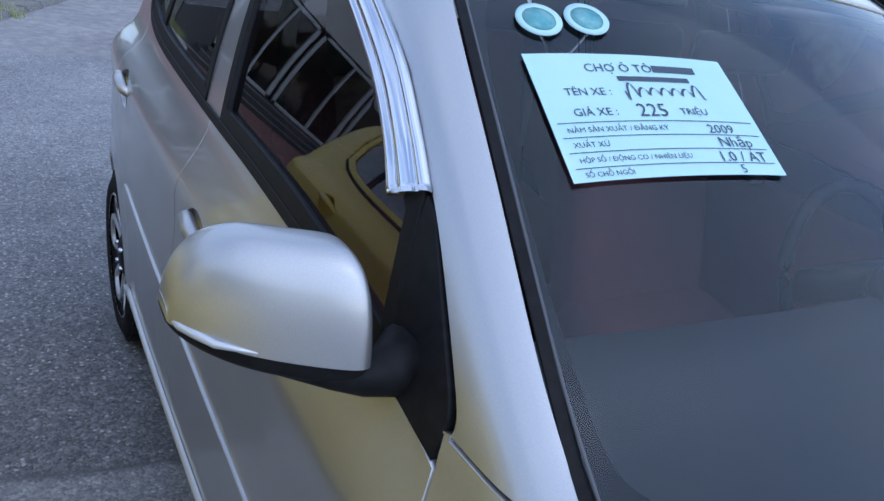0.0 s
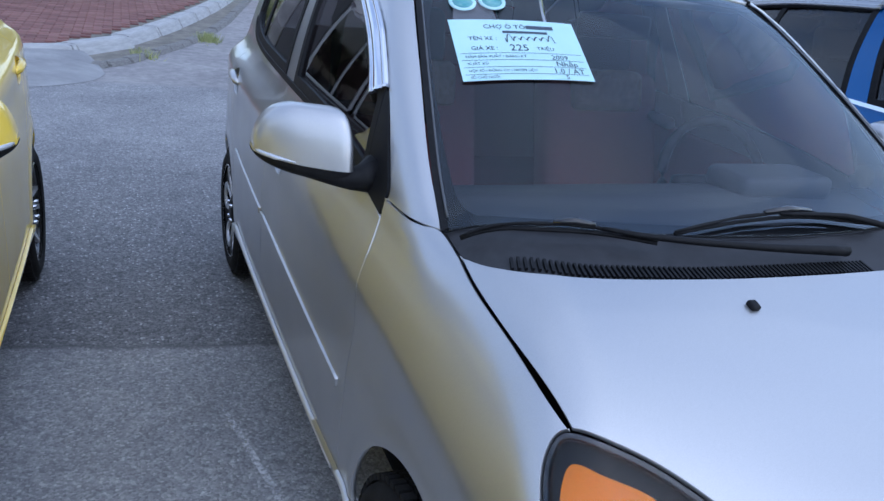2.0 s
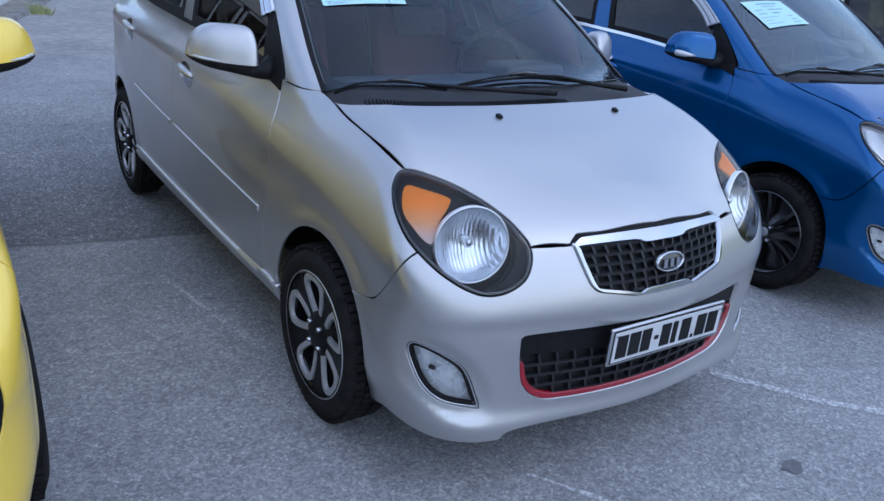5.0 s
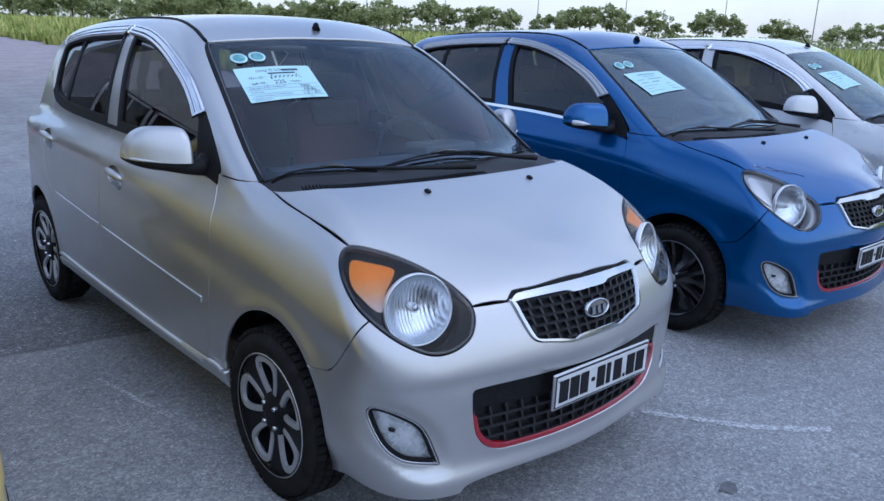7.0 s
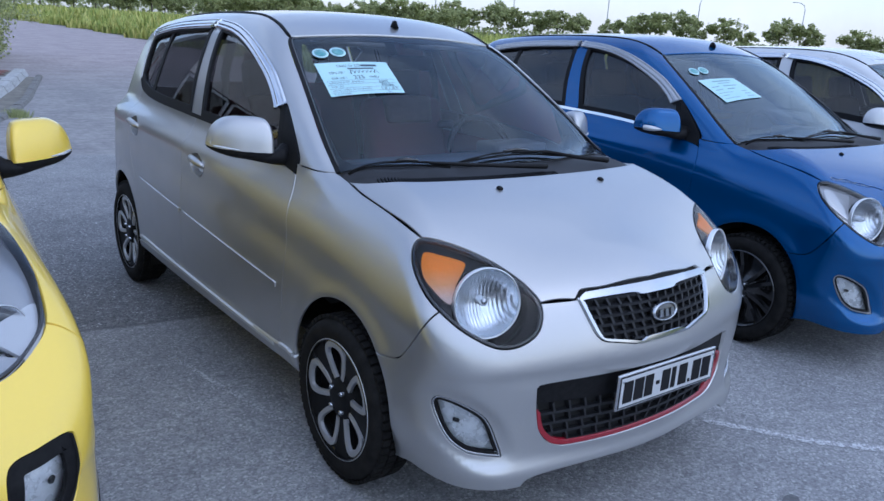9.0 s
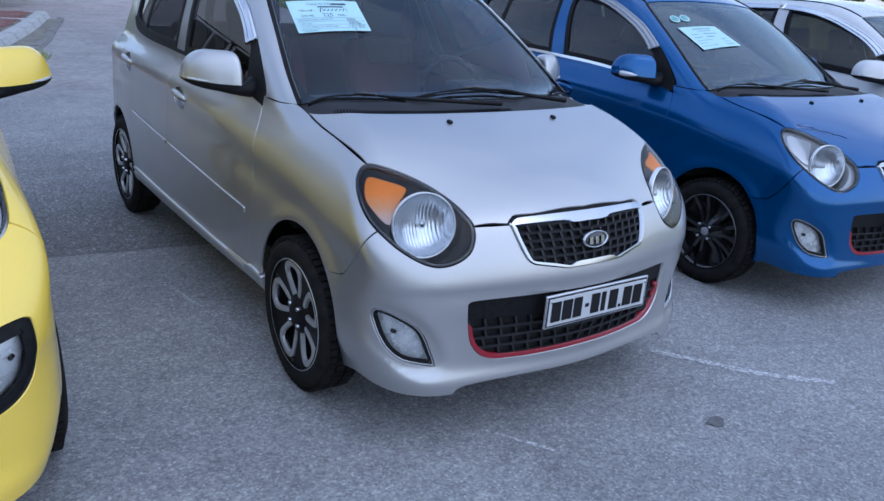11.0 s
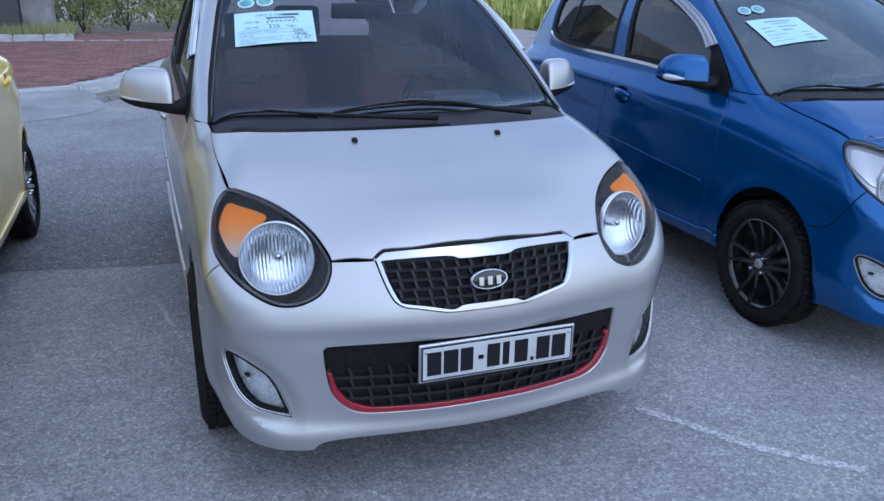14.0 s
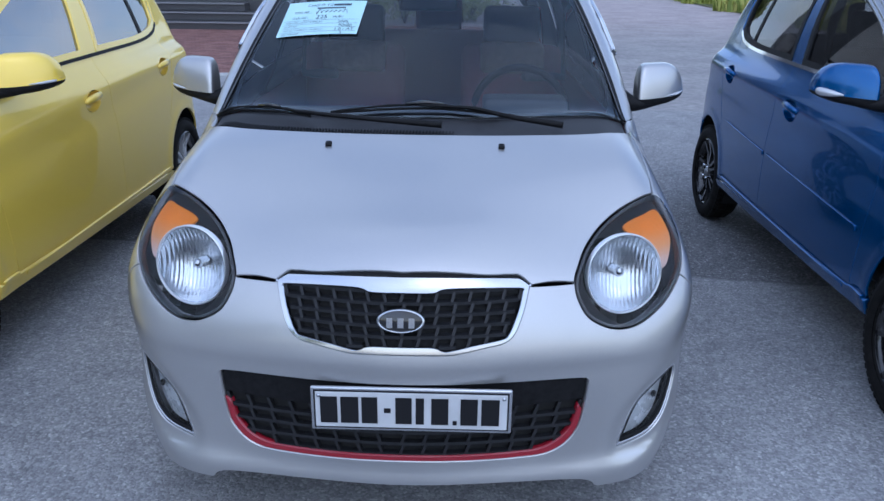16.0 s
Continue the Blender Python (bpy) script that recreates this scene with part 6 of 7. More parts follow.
KERB = [(-9.0, 7.2), (-4.5, 7.3), (-2.7, 7.42), (-2.0, 7.52), (-1.6, 7.85), (-1.28, 8.5), (-0.82, 9.66), (-0.25, 11.5), (0.28, 13.43), (0.9, 16.0)]
GUTTER = [(-1.5, 7.16), (-1.42, 7.25), (-1.2, 7.55), (-0.88, 8.2), (-0.38, 9.4), (0.17, 11.24), (0.63, 13.27), (1.2, 15.8)]


def course(name, label, pts, step, width, height, material, jitter):
    """A row of stones along a path, each one a piece of its own."""
    p, g = along(pts, step)
    base = new(name)
    tagged(base, label, "kerb", kind="structure")
    bm = box_bm(1, 1, 1, (0, 0, 0.5))
    for v in bm.verts:
        if v.co.z > 0.9 and v.co.y < 0:
            v.co.y += 0.28
    bmesh.ops.bevel(bm, geom=bm.edges[:], offset=0.06, segments=2, affect="EDGES")
    me = None
    for q, d in zip(p, g):
        m = Matrix.Translation((q[0], q[1], 0)) @ Matrix.Rotation(math.atan2(d[1], d[0]) + rnd.uniform(-jitter, jitter), 4, "Z") @ Matrix.Diagonal((step * 0.97, width, height * rnd.uniform(1 - 2 * jitter, 1 + 2 * jitter), 1))
        if me is None:
            ob = part("stone", bm, material, base, smooth=False)
            me = ob.data
        else:
            ob = new("stone", me)
            ob.parent = base
        ob.matrix_local = m


course("kerb_1", "pale sloped concrete kerb stones round the corner", KERB, 0.98, 0.26, 0.135, CONC, 0.008)
course("kerb_2", "low rough gutter stones beside the kerb", GUTTER, 0.34, 0.13, 0.05, STONE, 0.06)
bm = bmesh.new()
kp = np.array(smooth_run(KERB[3:], 6))
gp = np.array(smooth_run(GUTTER[1:], 6))
m = min(len(kp), len(gp))
ta, tb = np.linspace(0, len(kp) - 1, 30).astype(int), np.linspace(0, len(gp) - 1, 30).astype(int)
va = [bm.verts.new((kp[i][0], kp[i][1], 0.022)) for i in ta]
vb = [bm.verts.new((gp[i][0], gp[i][1], 0.022)) for i in tb]
for i in range(29):
    bm.faces.new((va[i], vb[i], vb[i + 1], va[i + 1]))
bmesh.ops.recalc_face_normals(bm, faces=bm.faces[:])
tagged(part("verge", bm, DIRT, smooth=False), "narrow dirt strip between kerb and gutter stones", "verge", kind="structure")

# the cement ramp that runs up to the kerb at the corner
CEMENT = mottled(mat("cement_ramp", (0.30, 0.30, 0.30), 0.9), 2.2, (0.20, 0.20, 0.205), (0.36, 0.36, 0.355), (0.8, 0.95), (14, 0.5, 0.02))
top_run = [(-3.4, 7.30, 0.118), (-2.6, 7.40, 0.118), (-2.0, 7.48, 0.112), (-1.72, 7.62, 0.095), (-1.58, 7.78, 0.06)]
low_run = [(-3.4, 5.95, 0.003), (-2.5, 6.0, 0.003), (-1.95, 6.15, 0.003), (-1.5, 6.5, 0.003), (-1.36, 6.95, 0.003)]
bm = bmesh.new()
hi_run, lo_run = np.array(smooth_run(top_run, 8)), np.array(smooth_run(low_run, 8))
rr = random.Random(5)
grid = []
for k in range(11):
    t = k / 10
    wob = [rr.uniform(-0.006, 0.006) * math.sin(math.pi * t) for _ in hi_run]
    grid.append([bm.verts.new(tuple(a + (b - a) * t + np.array((0, 0, 0.02 * math.sin(math.pi * t) + w)))) for a, b, w in zip(hi_run, lo_run, wob)])
for a, b in zip(grid, grid[1:]):
    for i in range(len(a) - 1):
        bm.faces.new((a[i], b[i], b[i + 1], a[i + 1]))
bmesh.ops.recalc_face_normals(bm, faces=bm.faces[:])
if bm.faces[:][0].normal.z < 0:
    bmesh.ops.reverse_faces(bm, faces=bm.faces[:])
tagged(part("ramp", bm, CEMENT), "worn grey cement ramp up to the kerb", "ramp", kind="structure")

BRICK = mat("paving_brick", (0.25, 0.12, 0.1), 0.85)
nt, b = nodes(BRICK)
oi = nt.nodes.new("ShaderNodeObjectInfo")
ge = nt.nodes.new("ShaderNodeNewGeometry")
ad = nt.nodes.new("ShaderNodeMath")
ad.operation = "ADD"
nt.links.new(oi.outputs["Random"], ad.inputs[0])
nt.links.new(ge.outputs["Random Per Island"], ad.inputs[1])
fr = nt.nodes.new("ShaderNodeMath")
fr.operation = "FRACT"
nt.links.new(ad.outputs[0], fr.inputs[0])
rb = ramp(nt, fr.outputs[0], [(0.0, (0.20, 0.095, 0.085)), (0.5, (0.27, 0.13, 0.11)), (1.0, (0.34, 0.18, 0.155))])
nn = noise_tex(nt, 50.0, 4.0)
mm = nt.nodes.new("ShaderNodeMix")
mm.data_type, mm.blend_type = "RGBA", "MULTIPLY"
mm.inputs["Factor"].default_value = 0.5
ins = [i for i in mm.inputs if i.type == "RGBA"]
nt.links.new(rb.outputs[0], ins[0])
nt.links.new(nn.outputs["Color"], ins[1])
nt.links.new([o for o in mm.outputs if o.type == "RGBA"][0], b.inputs["Base Color"])
bump(nt, b, nn.outputs[0], 0.4, 0.004)

kin = [(x - 0.14, y + 0.14) for x, y in np.array(smooth_run(KERB, 6))]
area = np.array([*kin, (0.75, 16.0), (-14.0, 16.0), (-14.0, 7.3)])
bm = bmesh.new()
bm.faces.new([bm.verts.new((x, y, 0.10)) for x, y in area])
bmesh.ops.recalc_face_normals(bm, faces=bm.faces[:])
if bm.faces[:][0].normal.z < 0:
    bmesh.ops.reverse_faces(bm, faces=bm.faces[:])
pave = tagged(part("pavement", bm, DIRT, smooth=False), "red brick pavement behind the kerb", "pavement", kind="structure")
bb = box_bm(0.198, 0.098, 0.03, (0, 0, 0), 0.006, 1)
bme = None
near_n, rest = 0, []
for j in range(84):
    for i in range(-70, 6):
        x, y = i * 0.205 + (0.1025 if j % 2 else 0), 7.45 + j * 0.103
        if not inside(area, np.array([(x, y), (x - 0.1, y - 0.05), (x + 0.1, y - 0.05), (x + 0.1, y + 0.05)])).all():
            continue
        if near_n < 300 and y < 10.6 and x > -3.6:
            near_n += 1
            if bme is None:
                ob = part("brick", bb, BRICK, pave, smooth=False)
                bme = ob.data
            else:
                ob = new("brick", bme)
                ob.parent = pave
            ob.location = (x, y, 0.107 + rnd.uniform(-0.002, 0.002))
        else:
            rest.append((x, y, 0.107 + rnd.uniform(-0.002, 0.002)))
vs, fs = [], []
for x, y, z in rest:
    k = len(vs)
    for dx, dy, dz in ((-1, -1, 0), (1, -1, 0), (1, 1, 0), (-1, 1, 0), (-0.94, -0.9, 1), (0.94, -0.9, 1), (0.94, 0.9, 1), (-0.94, 0.9, 1)):
        vs.append((x + dx * 0.099, y + dy * 0.049, z + (0.015 if dz else 0.004)))
    fs += [(k + 4, k + 5, k + 6, k + 7), (k, k + 1, k + 5, k + 4), (k + 1, k + 2, k + 6, k + 5), (k + 2, k + 3, k + 7, k + 6), (k + 3, k, k + 4, k + 7)]
me = bpy.data.meshes.new("bricks")
me.from_pydata(vs, [], fs)
tagged(part_mesh("bricks", me, BRICK, pave, "", False), "red paving bricks", "", kind="stuff")

# ---------------------------------------------------------------- building with steps
GRANITE = mottled(mat("dark_granite", (0.06, 0.06, 0.066), 0.35), 160, (0.035, 0.035, 0.04), (0.085, 0.085, 0.09), (0.25, 0.5))
FRAMEGREY = mat("window_frame_grey", (0.5, 0.51, 0.52), 0.4, 0.2)
STAINED = mottled(mat("stained_plaster", (0.3, 0.29, 0.28), 0.9), 3, (0.16, 0.155, 0.155), (0.34, 0.33, 0.32), None, (30, 0.3, 0.01))
NOSING = mat("step_nosing_grey", (0.22, 0.22, 0.23), 0.5)
PLASTER = mottled(mat("pale_plaster", (0.55, 0.54, 0.51), 0.9), 2, (0.48, 0.47, 0.44), (0.6, 0.59, 0.56))
house = new("showroom_building")
tagged(house, "dark granite-clad showroom front with steps and glazing", "building")
part("wall", box_bm(1.43, 3.0, 6.0, (-3.935, 16.75, 3.0), 0.01, 1), GRANITE, house, smooth=False)
part("wall", box_bm(9.4, 3.0, 0.66, (-9.35, 16.8, 0.33), 0.01, 1), GRANITE, house, smooth=False)
part("wall", box_bm(9.4, 3.0, 2.6, (-9.35, 16.8, 4.7), 0.01, 1), PLASTER, house, smooth=False)
part("pillar", box_bm(0.58, 0.5, 3.4, (-2.92, 15.75, 1.7), 0.015, 1), STAINED, house, "weather-stained grey plaster pillar", smooth=False)
for k, right in enumerate((-3.62, -4.2, -4.52)):
    part("step", box_bm(10.0, 1.2 - 0.36 * k, 0.17, (right - 5.0, 14.75 + 0.18 * k, 0.185 + 0.17 * k), 0.012, 1), GRANITE, house, smooth=False)
    part("step_nosing", box_bm(10.0, 0.04, 0.03, (right - 5.0, 14.135 + 0.36 * k, 0.253 + 0.17 * k), 0.006, 1), NOSING, house, smooth=False)
for k in range(4):
    win = part("window", box_bm(2.1, 0.03, 2.6, (-5.78 - 2.3 * k, 15.42, 2.02)), TINT, house, "large dark shop window", False)
    bm = bmesh.new()
    for sx, sz, x, z in ((2.17, 0.1, 0, -1.28), (2.17, 0.1, 0, 1.28), (0.11, 2.66, -1.03, 0), (0.11, 2.66, 1.03, 0), (0.06, 2.46, -0.2, 0)):
        bmesh.ops.create_cube(bm, size=1, matrix=Matrix.Translation((-5.78 - 2.3 * k + x, 15.36, 2.02 + z)) @ Matrix.Diagonal((sx, 0.1, sz, 1)))
    part("window_frame", bm, FRAMEGREY, win, smooth=False)
part("back_wall", box_bm(9.2, 0.1, 2.9, (-9.3, 18.2, 2.1)), DARK, house, smooth=False)

# ---------------------------------------------------------------- planting
LEAF = mat("leaf_green", (0.07, 0.13, 0.03), 0.6)
nt, b = nodes(LEAF)
ge = nt.nodes.new("ShaderNodeNewGeometry")
rl = ramp(nt, ge.outputs["Random Per Island"], [(0.0, (0.22, 0.25, 0.10)), (0.5, (0.38, 0.41, 0.17)), (1.0, (0.55, 0.55, 0.26))])
nt.links.new(rl.outputs[0], b.inputs["Base Color"])
tl = nt.nodes.new("ShaderNodeBsdfTranslucent")
nt.links.new(rl.outputs[0], tl.inputs[0])
mx = nt.nodes.new("ShaderNodeMixShader")
mx.inputs[0].default_value = 0.5
nt.links.new(b.outputs[0], mx.inputs[1])
nt.links.new(tl.outputs[0], mx.inputs[2])
nt.links.new(mx.outputs[0], nt.nodes["Material Output"].inputs[0])
GRASS = mat("grass_blades", (0.14, 0.18, 0.04), 0.7)
nt, b = nodes(GRASS)
ge = nt.nodes.new("ShaderNodeNewGeometry")
rl = ramp(nt, ge.outputs["Random Per Island"], [(0.0, (0.20, 0.26, 0.05)), (0.5, (0.38, 0.42, 0.09)), (1.0, (0.58, 0.53, 0.16))])
nt.links.new(rl.outputs[0], b.inputs["Base Color"])
BARK = mottled(mat("bark", (0.12, 0.10, 0.08), 0.95), 20, (0.08, 0.065, 0.05), (0.16, 0.13, 0.10), None, (60, 0.5, 0.02))
FIELD = mottled(mat("field_soil", (0.12, 0.14, 0.04), 0.95), 0.5, (0.08, 0.11, 0.025), (0.18, 0.18, 0.06))


def crown(bm_seed, radius, height, clumps, leaves, size):
    """Many small leaves in uneven clumps."""
    r = random.Random(bm_seed)
    vs, fs = [], []
    for _ in range(clumps):
        a, t = r.uniform(0, math.tau), r.random() ** 0.6
        c = Vector((radius * t * math.cos(a), radius * t * math.sin(a), height * r.uniform(-0.5, 0.5) * (1.15 - 0.6 * t)))
        cr = radius * r.uniform(0.22, 0.42)
        for _ in range(leaves):
            d = Vector((r.gauss(0, 1), r.gauss(0, 1), r.gauss(0, 0.7)))
            p = c + d.normalized() * cr * r.random() ** 0.4
            u = Vector((r.gauss(0, 1), r.gauss(0, 1), r.gauss(0, 1))).normalized() * size * r.uniform(0.6, 1.3)
            w = u.cross(Vector((r.gauss(0, 1), r.gauss(0, 1), r.gauss(0, 1)))).normalized() * size * 0.55
            k = len(vs)
            vs += [tuple(p - u), tuple(p + w), tuple(p + u), tuple(p - w)]
            fs.append((k, k + 1, k + 2, k + 3))
    return vs, fs


def tree(seed, h):
    r = random.Random(seed)
    ob = new("tree")
    tagged(ob, "small roadside tree with a leafy green crown", "tree", "row of trees behind the field")
    bm = bmesh.new()
    top = h * 0.62
    tube([(0, 0, -0.1), (0.03, 0.02, h * 0.2), (-0.03, 0.05, h * 0.42), (0.02, 0, top)], [h * 0.022, h * 0.018, h * 0.014, h * 0.008], 7, bm=bm)
    for k in range(5):
        a = k * 1.3 + r.uniform(0, 0.5)
        z = h * r.uniform(0.34, 0.5)
        tube([(0, 0, z), (0.4 * math.cos(a), 0.4 * math.sin(a), z + 0.4), (0.9 * math.cos(a), 0.9 * math.sin(a), z + 1.0)], [h * 0.009, h * 0.007, h * 0.003], 5, bm=bm)
    part("trunk", bm, BARK, ob)
    vs, fs = crown(seed, h * 0.33, h * 0.56, 24, 46, h * 0.045)
    vs = [(x, y, z + h * 0.68) for x, y, z in vs]
    me = bpy.data.meshes.new("crown")
    me.from_pydata(vs, [], fs)
    part_mesh("crown", me, LEAF, ob, "", False)
    return ob


kinds = [tree(k, 5.8) for k in (11, 12, 13, 14)]
eye0 = Vector((-1.9, -2.0, 0))
spots = []
for k in range(34):
    a = radians(26 + 52 * k / 33 + rnd.uniform(-0.35, 0.35))
    dist = 128 / math.cos(a - radians(55)) * rnd.uniform(0.98, 1.02)
    if 61.5 < math.degrees(a) < 63.5:
        continue
    spots.append((a, dist, rnd.uniform(0.72, 1.22)))
for k in range(22):
    spots.append((radians(6 + 22 * k / 21 + rnd.uniform(-0.4, 0.4)), rnd.uniform(150, 175), rnd.uniform(0.9, 1.35)))
for k in range(30):
    spots.append((radians(9 + 29 * k / 29 + rnd.uniform(-0.5, 0.5)), rnd.uniform(104, 122), rnd.uniform(0.62, 0.98)))
for k, (a, dist, sc) in enumerate(spots):
    m = Matrix.Translation(eye0 + Vector((math.sin(a), math.cos(a), 0)) * dist) @ Matrix.Rotation(rnd.uniform(0, 6.28), 4, "Z") @ Matrix.Diagonal((sc * 1.15, sc * 1.15, sc, 1))
    if k < 4:
        kinds[k].matrix_world = m
    else:
        copy_thing(kinds[k % 4], m)

street = copy_thing(kinds[1], Matrix.Translation((0.03, 19.1, 0.1)) @ Matrix.Rotation(1.1, 4, "Z") @ Matrix.Diagonal((0.8, 0.8, 0.95, 1)))
tagged(street, "young tree at the end of the brick path", "tree")
# trees along the near side of the car park, mirrored in the cars' paint and glass
for x, y, sc in ((-15.5, -17.0, 0.95), (-17.0, -12.5, 1.1), (-15.0, -8.6, 0.9), (-17.5, -4.0, 1.15), (-16.0, 0.6, 0.95), (-11.5, -20.5, 1.05)):
    near = copy_thing(kinds[rnd.randrange(4)], Matrix.Translation((x, y, 0)) @ Matrix.Rotation(rnd.uniform(0, 6.28), 4, "Z") @ Matrix.Diagonal((sc * 1.2, sc * 1.2, sc, 1)))
    tagged(near, "leafy green tree beside the car park", "tree", "trees beside the car park")

vs, fs = [], []
hr = random.Random(21)
for k in range(8000):
    a = radians(hr.uniform(4, 80))
    d = (126 / math.cos(a - radians(55)) if a > radians(27) else 150) * hr.uniform(0.96, 1.04)
    c = eye0 + Vector((math.sin(a), math.cos(a), 0)) * d
    z = hr.random() ** 1.4 * (3.4 if a < radians(38) else 2.0)
    u = Vector((hr.gauss(0, 1), hr.gauss(0, 1), hr.gauss(0, 0.8))).normalized() * 0.34
    w = u.cross(Vector((hr.gauss(0, 1), hr.gauss(0, 1), hr.gauss(0, 1)))).normalized() * 0.25
    p = Vector((c.x, c.y, z))
    k0 = len(vs)
    vs += [tuple(p - u), tuple(p + w), tuple(p + u), tuple(p - w)]
    fs.append((k0, k0 + 1, k0 + 2, k0 + 3))
me = bpy.data.meshes.new("undergrowth")
me.from_pydata(vs, [], fs)
tagged(part_mesh("undergrowth", me, LEAF, None, "", False), "low green undergrowth along the far tree row", "bushes", kind="stuff")

# the field: soil sheet and tall grass beyond the road
bm = bmesh.new()
bm.faces.new([bm.verts.new(p) for p in ((10.2, -60, 0.03), (420, -60, 0.03), (420, 420, 0.03), (-40, 420, 0.03), (-40, 100, 0.03), (9.0, 84, 0.03), (10.4, 50, 0.03), (9.0, 18, 0.03))])
bmesh.ops.recalc_face_normals(bm, faces=bm.faces[:])
if bm.faces[:][0].normal.z < 0:
    bmesh.ops.reverse_faces(bm, faces=bm.faces[:])
tagged(part("field", bm, FIELD, smooth=False), "overgrown green field beyond the road", "field", kind="structure")
vs, fs = [], []
gr = random.Random(9)
for k in range(26000):
    y = gr.uniform(-8, 90) if k % 3 else gr.uniform(8, 40)
    depth = gr.random() ** 2.2 * 16
    edge = 9.0 + 1.4 * math.exp(-((y - 50) / 25) ** 2) + 0.4 * math.sin(y * 0.9) + 0.25 * math.sin(y * 2.3)
    x = edge + depth
    h = (0.45 + 0.65 * min(1, depth / 2.5)) * gr.uniform(0.6, 1.25)
    w = gr.uniform(0.015, 0.04) * (1 + (x * x + y * y) ** 0.5 / 40)
    a, l = gr.uniform(0, 6.28), gr.uniform(0.1, 0.4) * h
    dx, dy = math.cos(a), math.sin(a)
    k0 = len(vs)
    vs += [(x - dy * w, y + dx * w, 0), (x + dy * w, y - dx * w, 0), (x + dx * l * 0.4 + dy * w, y + dy * l * 0.4 - dx * w, h * 0.6), (x + dx * l * 0.4 - dy * w, y + dy * l * 0.4 + dx * w, h * 0.6), (x + dx * l, y + dy * l, h)]
    fs += [(k0, k0 + 1, k0 + 2, k0 + 3), (k0 + 3, k0 + 2, k0 + 4)]
me = bpy.data.meshes.new("tall_grass")
me.from_pydata(vs, [], fs)
tagged(part_mesh("tall_grass", me, GRASS, None, "", False), "tall yellow-green grass along the field edge", "grass", kind="stuff")
vs, fs = [], []
for k in range(9000):
    a, d = gr.uniform(radians(5), radians(80)), 30 + 95 * gr.random()
    x, y = -1.9 + d * math.sin(a), -2 + d * math.cos(a)
    if x < 13:
        continue
    h, w = gr.uniform(0.5, 1.3), gr.uniform(0.08, 0.25)
    b0 = gr.uniform(0, 6.28)
    dx, dy = math.cos(b0) * w, math.sin(b0) * w
    k0 = len(vs)
    vs += [(x - dx, y - dy, 0), (x + dx, y + dy, 0), (x + dx * 0.6, y + dy * 0.2, h), (x - dx * 0.5, y, h * 0.8)]
    fs.append((k0, k0 + 1, k0 + 2, k0 + 3))
me = bpy.data.meshes.new("far_grass")
me.from_pydata(vs, [], fs)
tagged(part_mesh("far_grass", me, GRASS, None, "", False), "rough green growth across the far field", "grass", kind="stuff")


def shrub(at, radius, height, seed):
    vs, fs = crown(seed, radius, height, 26, 60, 0.05)
    ob = new("shrub")
    tagged(ob, "leafy green shrub in the planting bed", "shrub", "shrubs by the building")
    ob.location = at
    bm = bmesh.new()
    for k in range(5):
        a = k * 1.26
        tube([(0, 0, -0.02), (0.3 * radius * math.cos(a), 0.3 * radius * math.sin(a), height * 0.4), (0.6 * radius * math.cos(a), 0.6 * radius * math.sin(a), height * 0.8)], [0.02, 0.014, 0.006], 5, bm=bm)
    part("stem", bm, BARK, ob)
    me = bpy.data.meshes.new("foliage")
    me.from_pydata([(x, y, z + height * 0.55) for x, y, z in vs], [], fs)
    part_mesh("foliage", me, LEAF, ob, "", False)


for k, (x, y, r, h) in enumerate(((-2.2, 16.8, 0.6, 1.2), (-1.3, 17.3, 0.8, 1.7), (-0.4, 18.0, 0.7, 1.3), (0.3, 19.2, 0.8, 1.0), (-2.5, 18.6, 0.9, 1.9), (-1.6, 19.4, 1.0, 2.0), (-0.6, 20.2, 1.0, 1.8), (0.4, 21.2, 1.0, 1.6), (1.3, 22.6, 1.0, 1.5), (-2.1, 20.6, 1.1, 2.4), (-0.9, 21.8, 1.1, 2.3))):
    shrub((x, y, 0.1), r, h, 40 + k)
course("kerb_3", "pale stone edging of the planting bed", [(-3.5, 14.2), (-3.0, 14.24), (-2.45, 14.32)], 0.52, 0.16, 0.24, CONC, 0.02)
course("kerb_4", "pale stone edging along the side of the planting bed", [(-2.5, 14.6), (-2.55, 16.0), (-2.65, 17.4)], 0.52, 0.14, 0.22, CONC, 0.02)
course("kerb_5", "flat pale edging stones across the brick path", [(-2.3, 14.2), (-1.6, 14.15), (-0.6, 14.1), (0.3, 14.05)], 0.62, 0.22, 0.125, CONC, 0.01)
vs, fs = [], []
for k in range(420):
    t = gr.random()
    c = (-0.22, 9.5) if gr.random() < 0.75 else (-1.05, 7.95)
    x, y = c[0] + gr.gauss(0, 0.07), c[1] + gr.gauss(0, 0.12)
    h, a = gr.uniform(0.03, 0.11), gr.uniform(0, 6.28)
    k0 = len(vs)
    vs += [(x - 0.006, y, 0.0), (x + 0.006, y, 0.0), (x + 0.05 * math.cos(a), y + 0.05 * math.sin(a), h)]
    fs.append((k0, k0 + 1, k0 + 2))
for k in range(2600):
    x, y = gr.uniform(-3.6, -2.3), 14.32 + 1.9 * gr.random() ** 1.3
    h, a = gr.uniform(0.12, 0.34), gr.uniform(0, 6.28)
    k0 = len(vs)
    vs += [(x - 0.012, y, 0.1), (x + 0.012, y, 0.1), (x + 0.12 * math.cos(a), y + 0.12 * math.sin(a), 0.1 + h)]
    fs.append((k0, k0 + 1, k0 + 2))
me = bpy.data.meshes.new("weeds")
me.from_pydata(vs, [], fs)
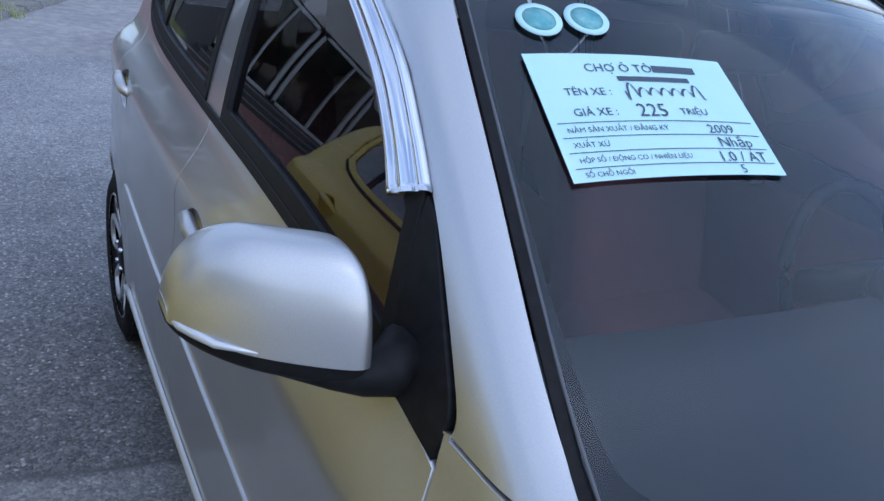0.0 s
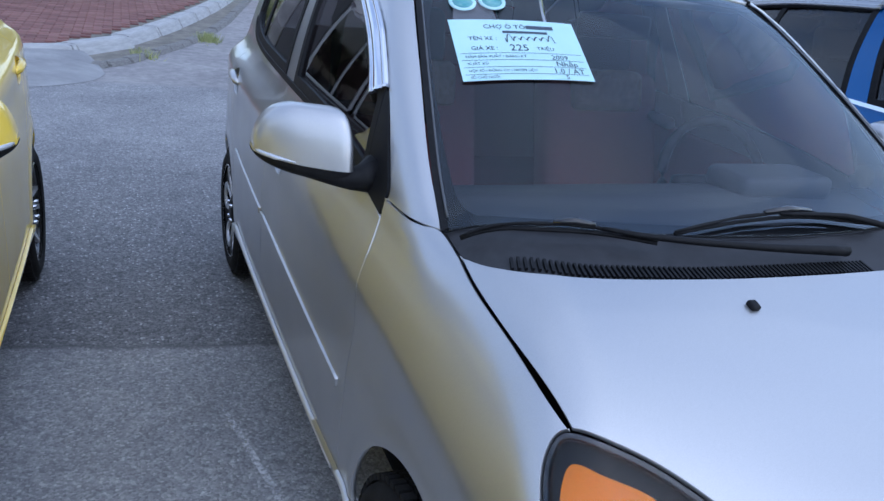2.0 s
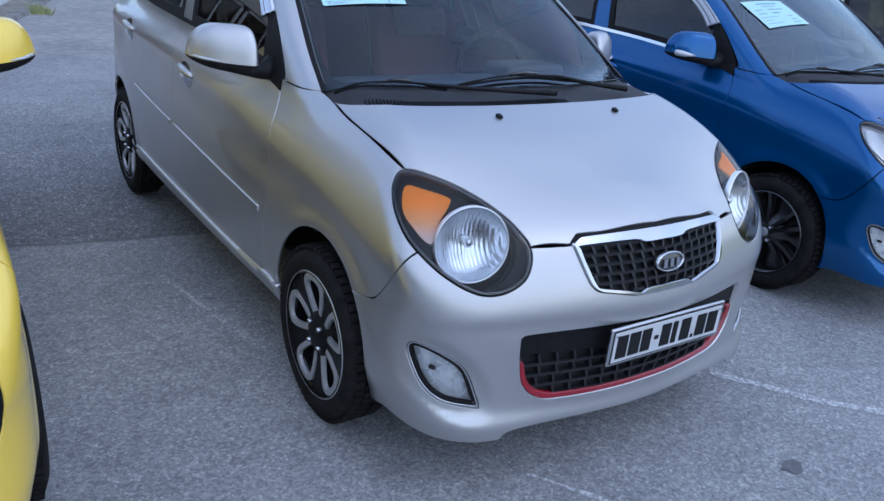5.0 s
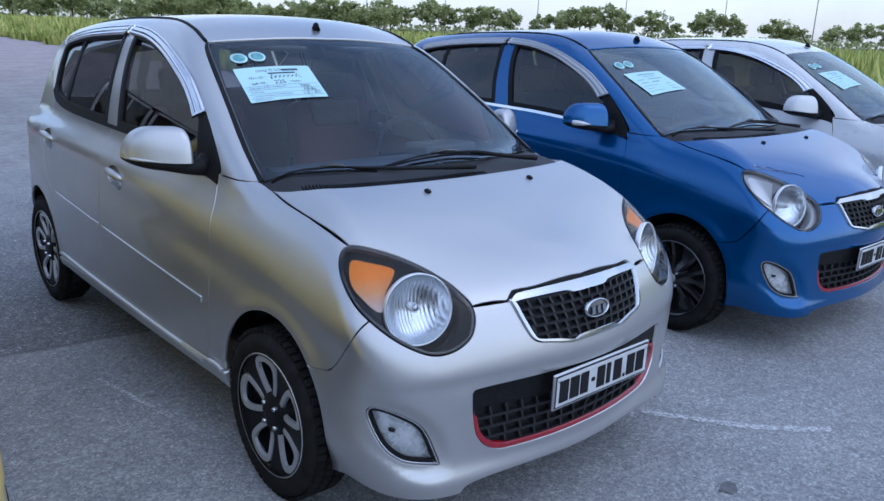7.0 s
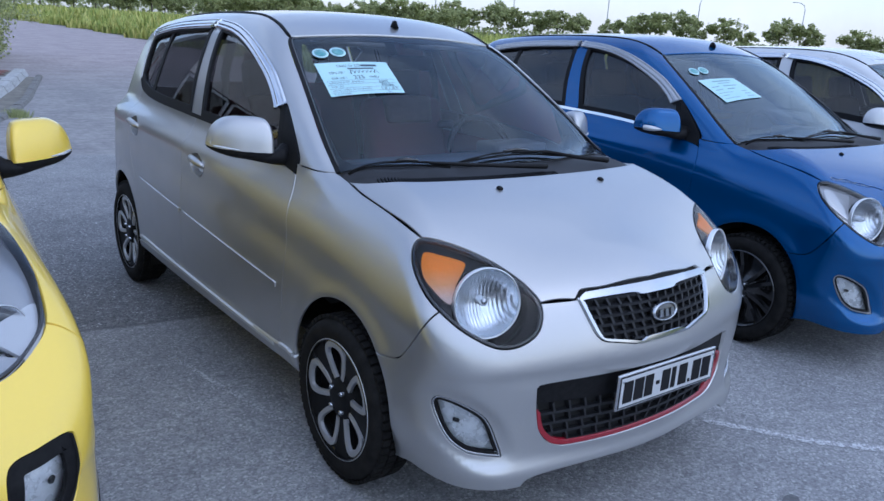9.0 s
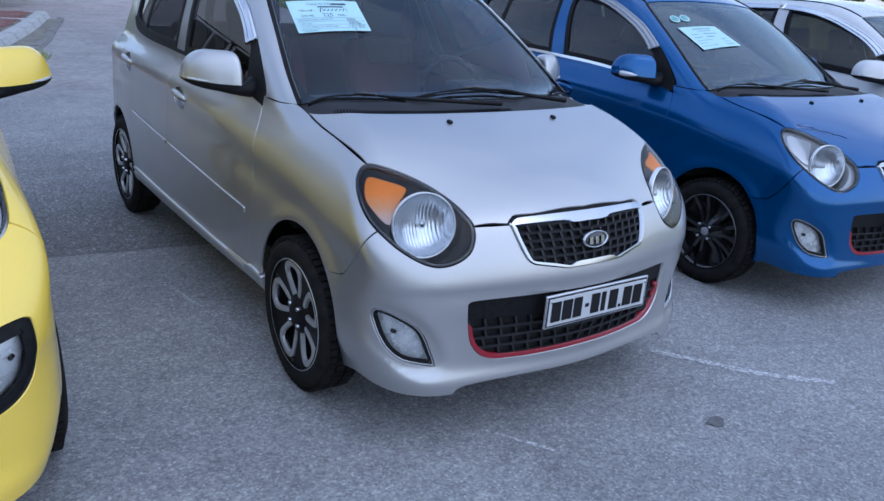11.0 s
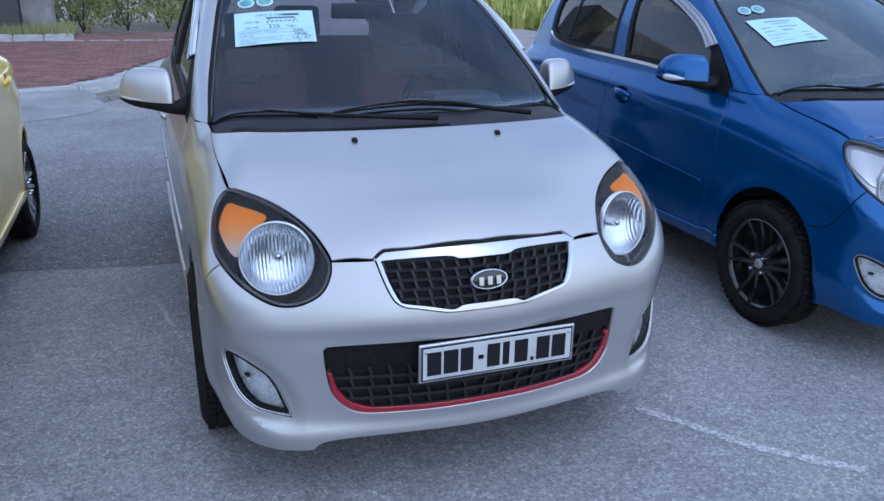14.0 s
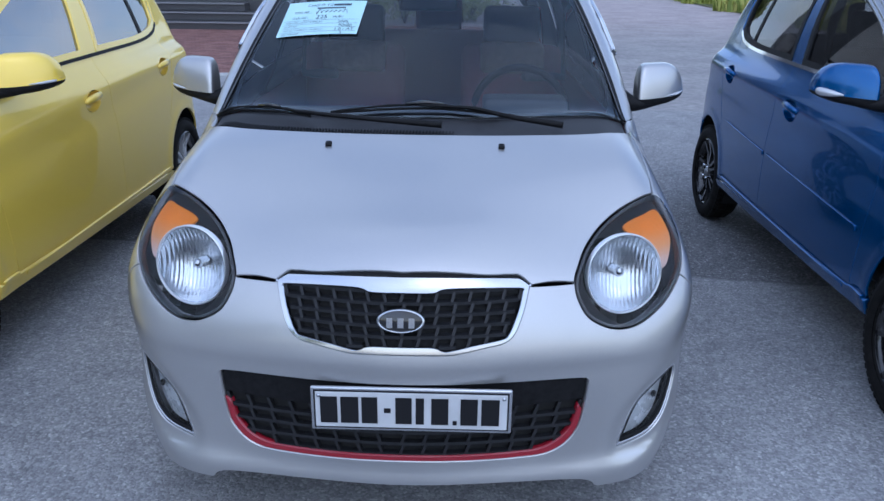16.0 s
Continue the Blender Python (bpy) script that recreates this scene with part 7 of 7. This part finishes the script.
tagged(part_mesh("weeds", me, LEAF, None, "", False), "weeds between the gutter stones and in the planting bed", "weed", kind="stuff")

# ---------------------------------------------------------------- far street lamps
POLE = mat("grey_pole", (0.4, 0.41, 0.42), 0.5, 0.5)
lampost = new("street_lamp")
tagged(lampost, "tall grey street lamp with a curved arm", "street lamp", "street lamps beyond the field")
part("pole", tube([(0, 0, 0), (0, 0, 4), (0, 0, 8.2), (0.25, 0, 8.9), (0.9, 0, 9.3), (1.5, 0, 9.35)], [0.11, 0.09, 0.07, 0.06, 0.05, 0.05], 8), POLE, lampost)
part("lamp_head", box_bm(0.8, 0.26, 0.12, (1.75, 0, 9.34), 0.04, 2), POLE, lampost)
for k, a in enumerate((31, 36, 41.5, 48, 54, 60.5, 66, 72)):
    m = Matrix.Translation(eye0 + Vector((math.sin(radians(a)), math.cos(radians(a)), 0)) * (140 + 6 * (k % 3))) @ Matrix.Rotation(radians(-a + (180 if k % 2 else 0)), 4, "Z")
    if k == 0:
        lampost.matrix_world = m
    else:
        copy_thing(lampost, m)

# ---------------------------------------------------------------- office block beside the car park, seen in the cars' glass
block = new("office_building")
tagged(block, "long pale two-storey building with dark window bands", "building")
part("wall", box_bm(8, 46, 8.0, (-34, -6, 4.0), 0.02, 1), STAINED, block, smooth=False)
for z in (0.7, 3.55, 4.3, 7.2):
    part("ledge", box_bm(0.5, 46.4, 0.3, (-29.9, -6, z), 0.02, 1), PLASTER, block, smooth=False)
part("roof", box_bm(9, 47, 0.5, (-33.8, -6, 8.25), 0.05, 1), GRANITE, block, smooth=False)
for fl in range(2):
    for k in range(9):
        part("window", box_bm(0.1, 3.6, 2.0, (-29.97, -26 + 5 * k, 2.2 + 3.6 * fl)), GLOSSBLACK, block, smooth=False)

# the surroundings, laid out a little wider about the place where the car park is walked
wider = Matrix.Translation((-1.3, -1.6, 0)) @ Matrix.Scale(1.026, 4) @ Matrix.Translation((1.3, 1.6, 0))
for ob in scene.objects:
    if ob.parent is None and ob.type in {"MESH", "EMPTY"} and not ob.name.startswith(("hatchback", "ground")):
        ob.matrix_world = wider @ ob.matrix_basis
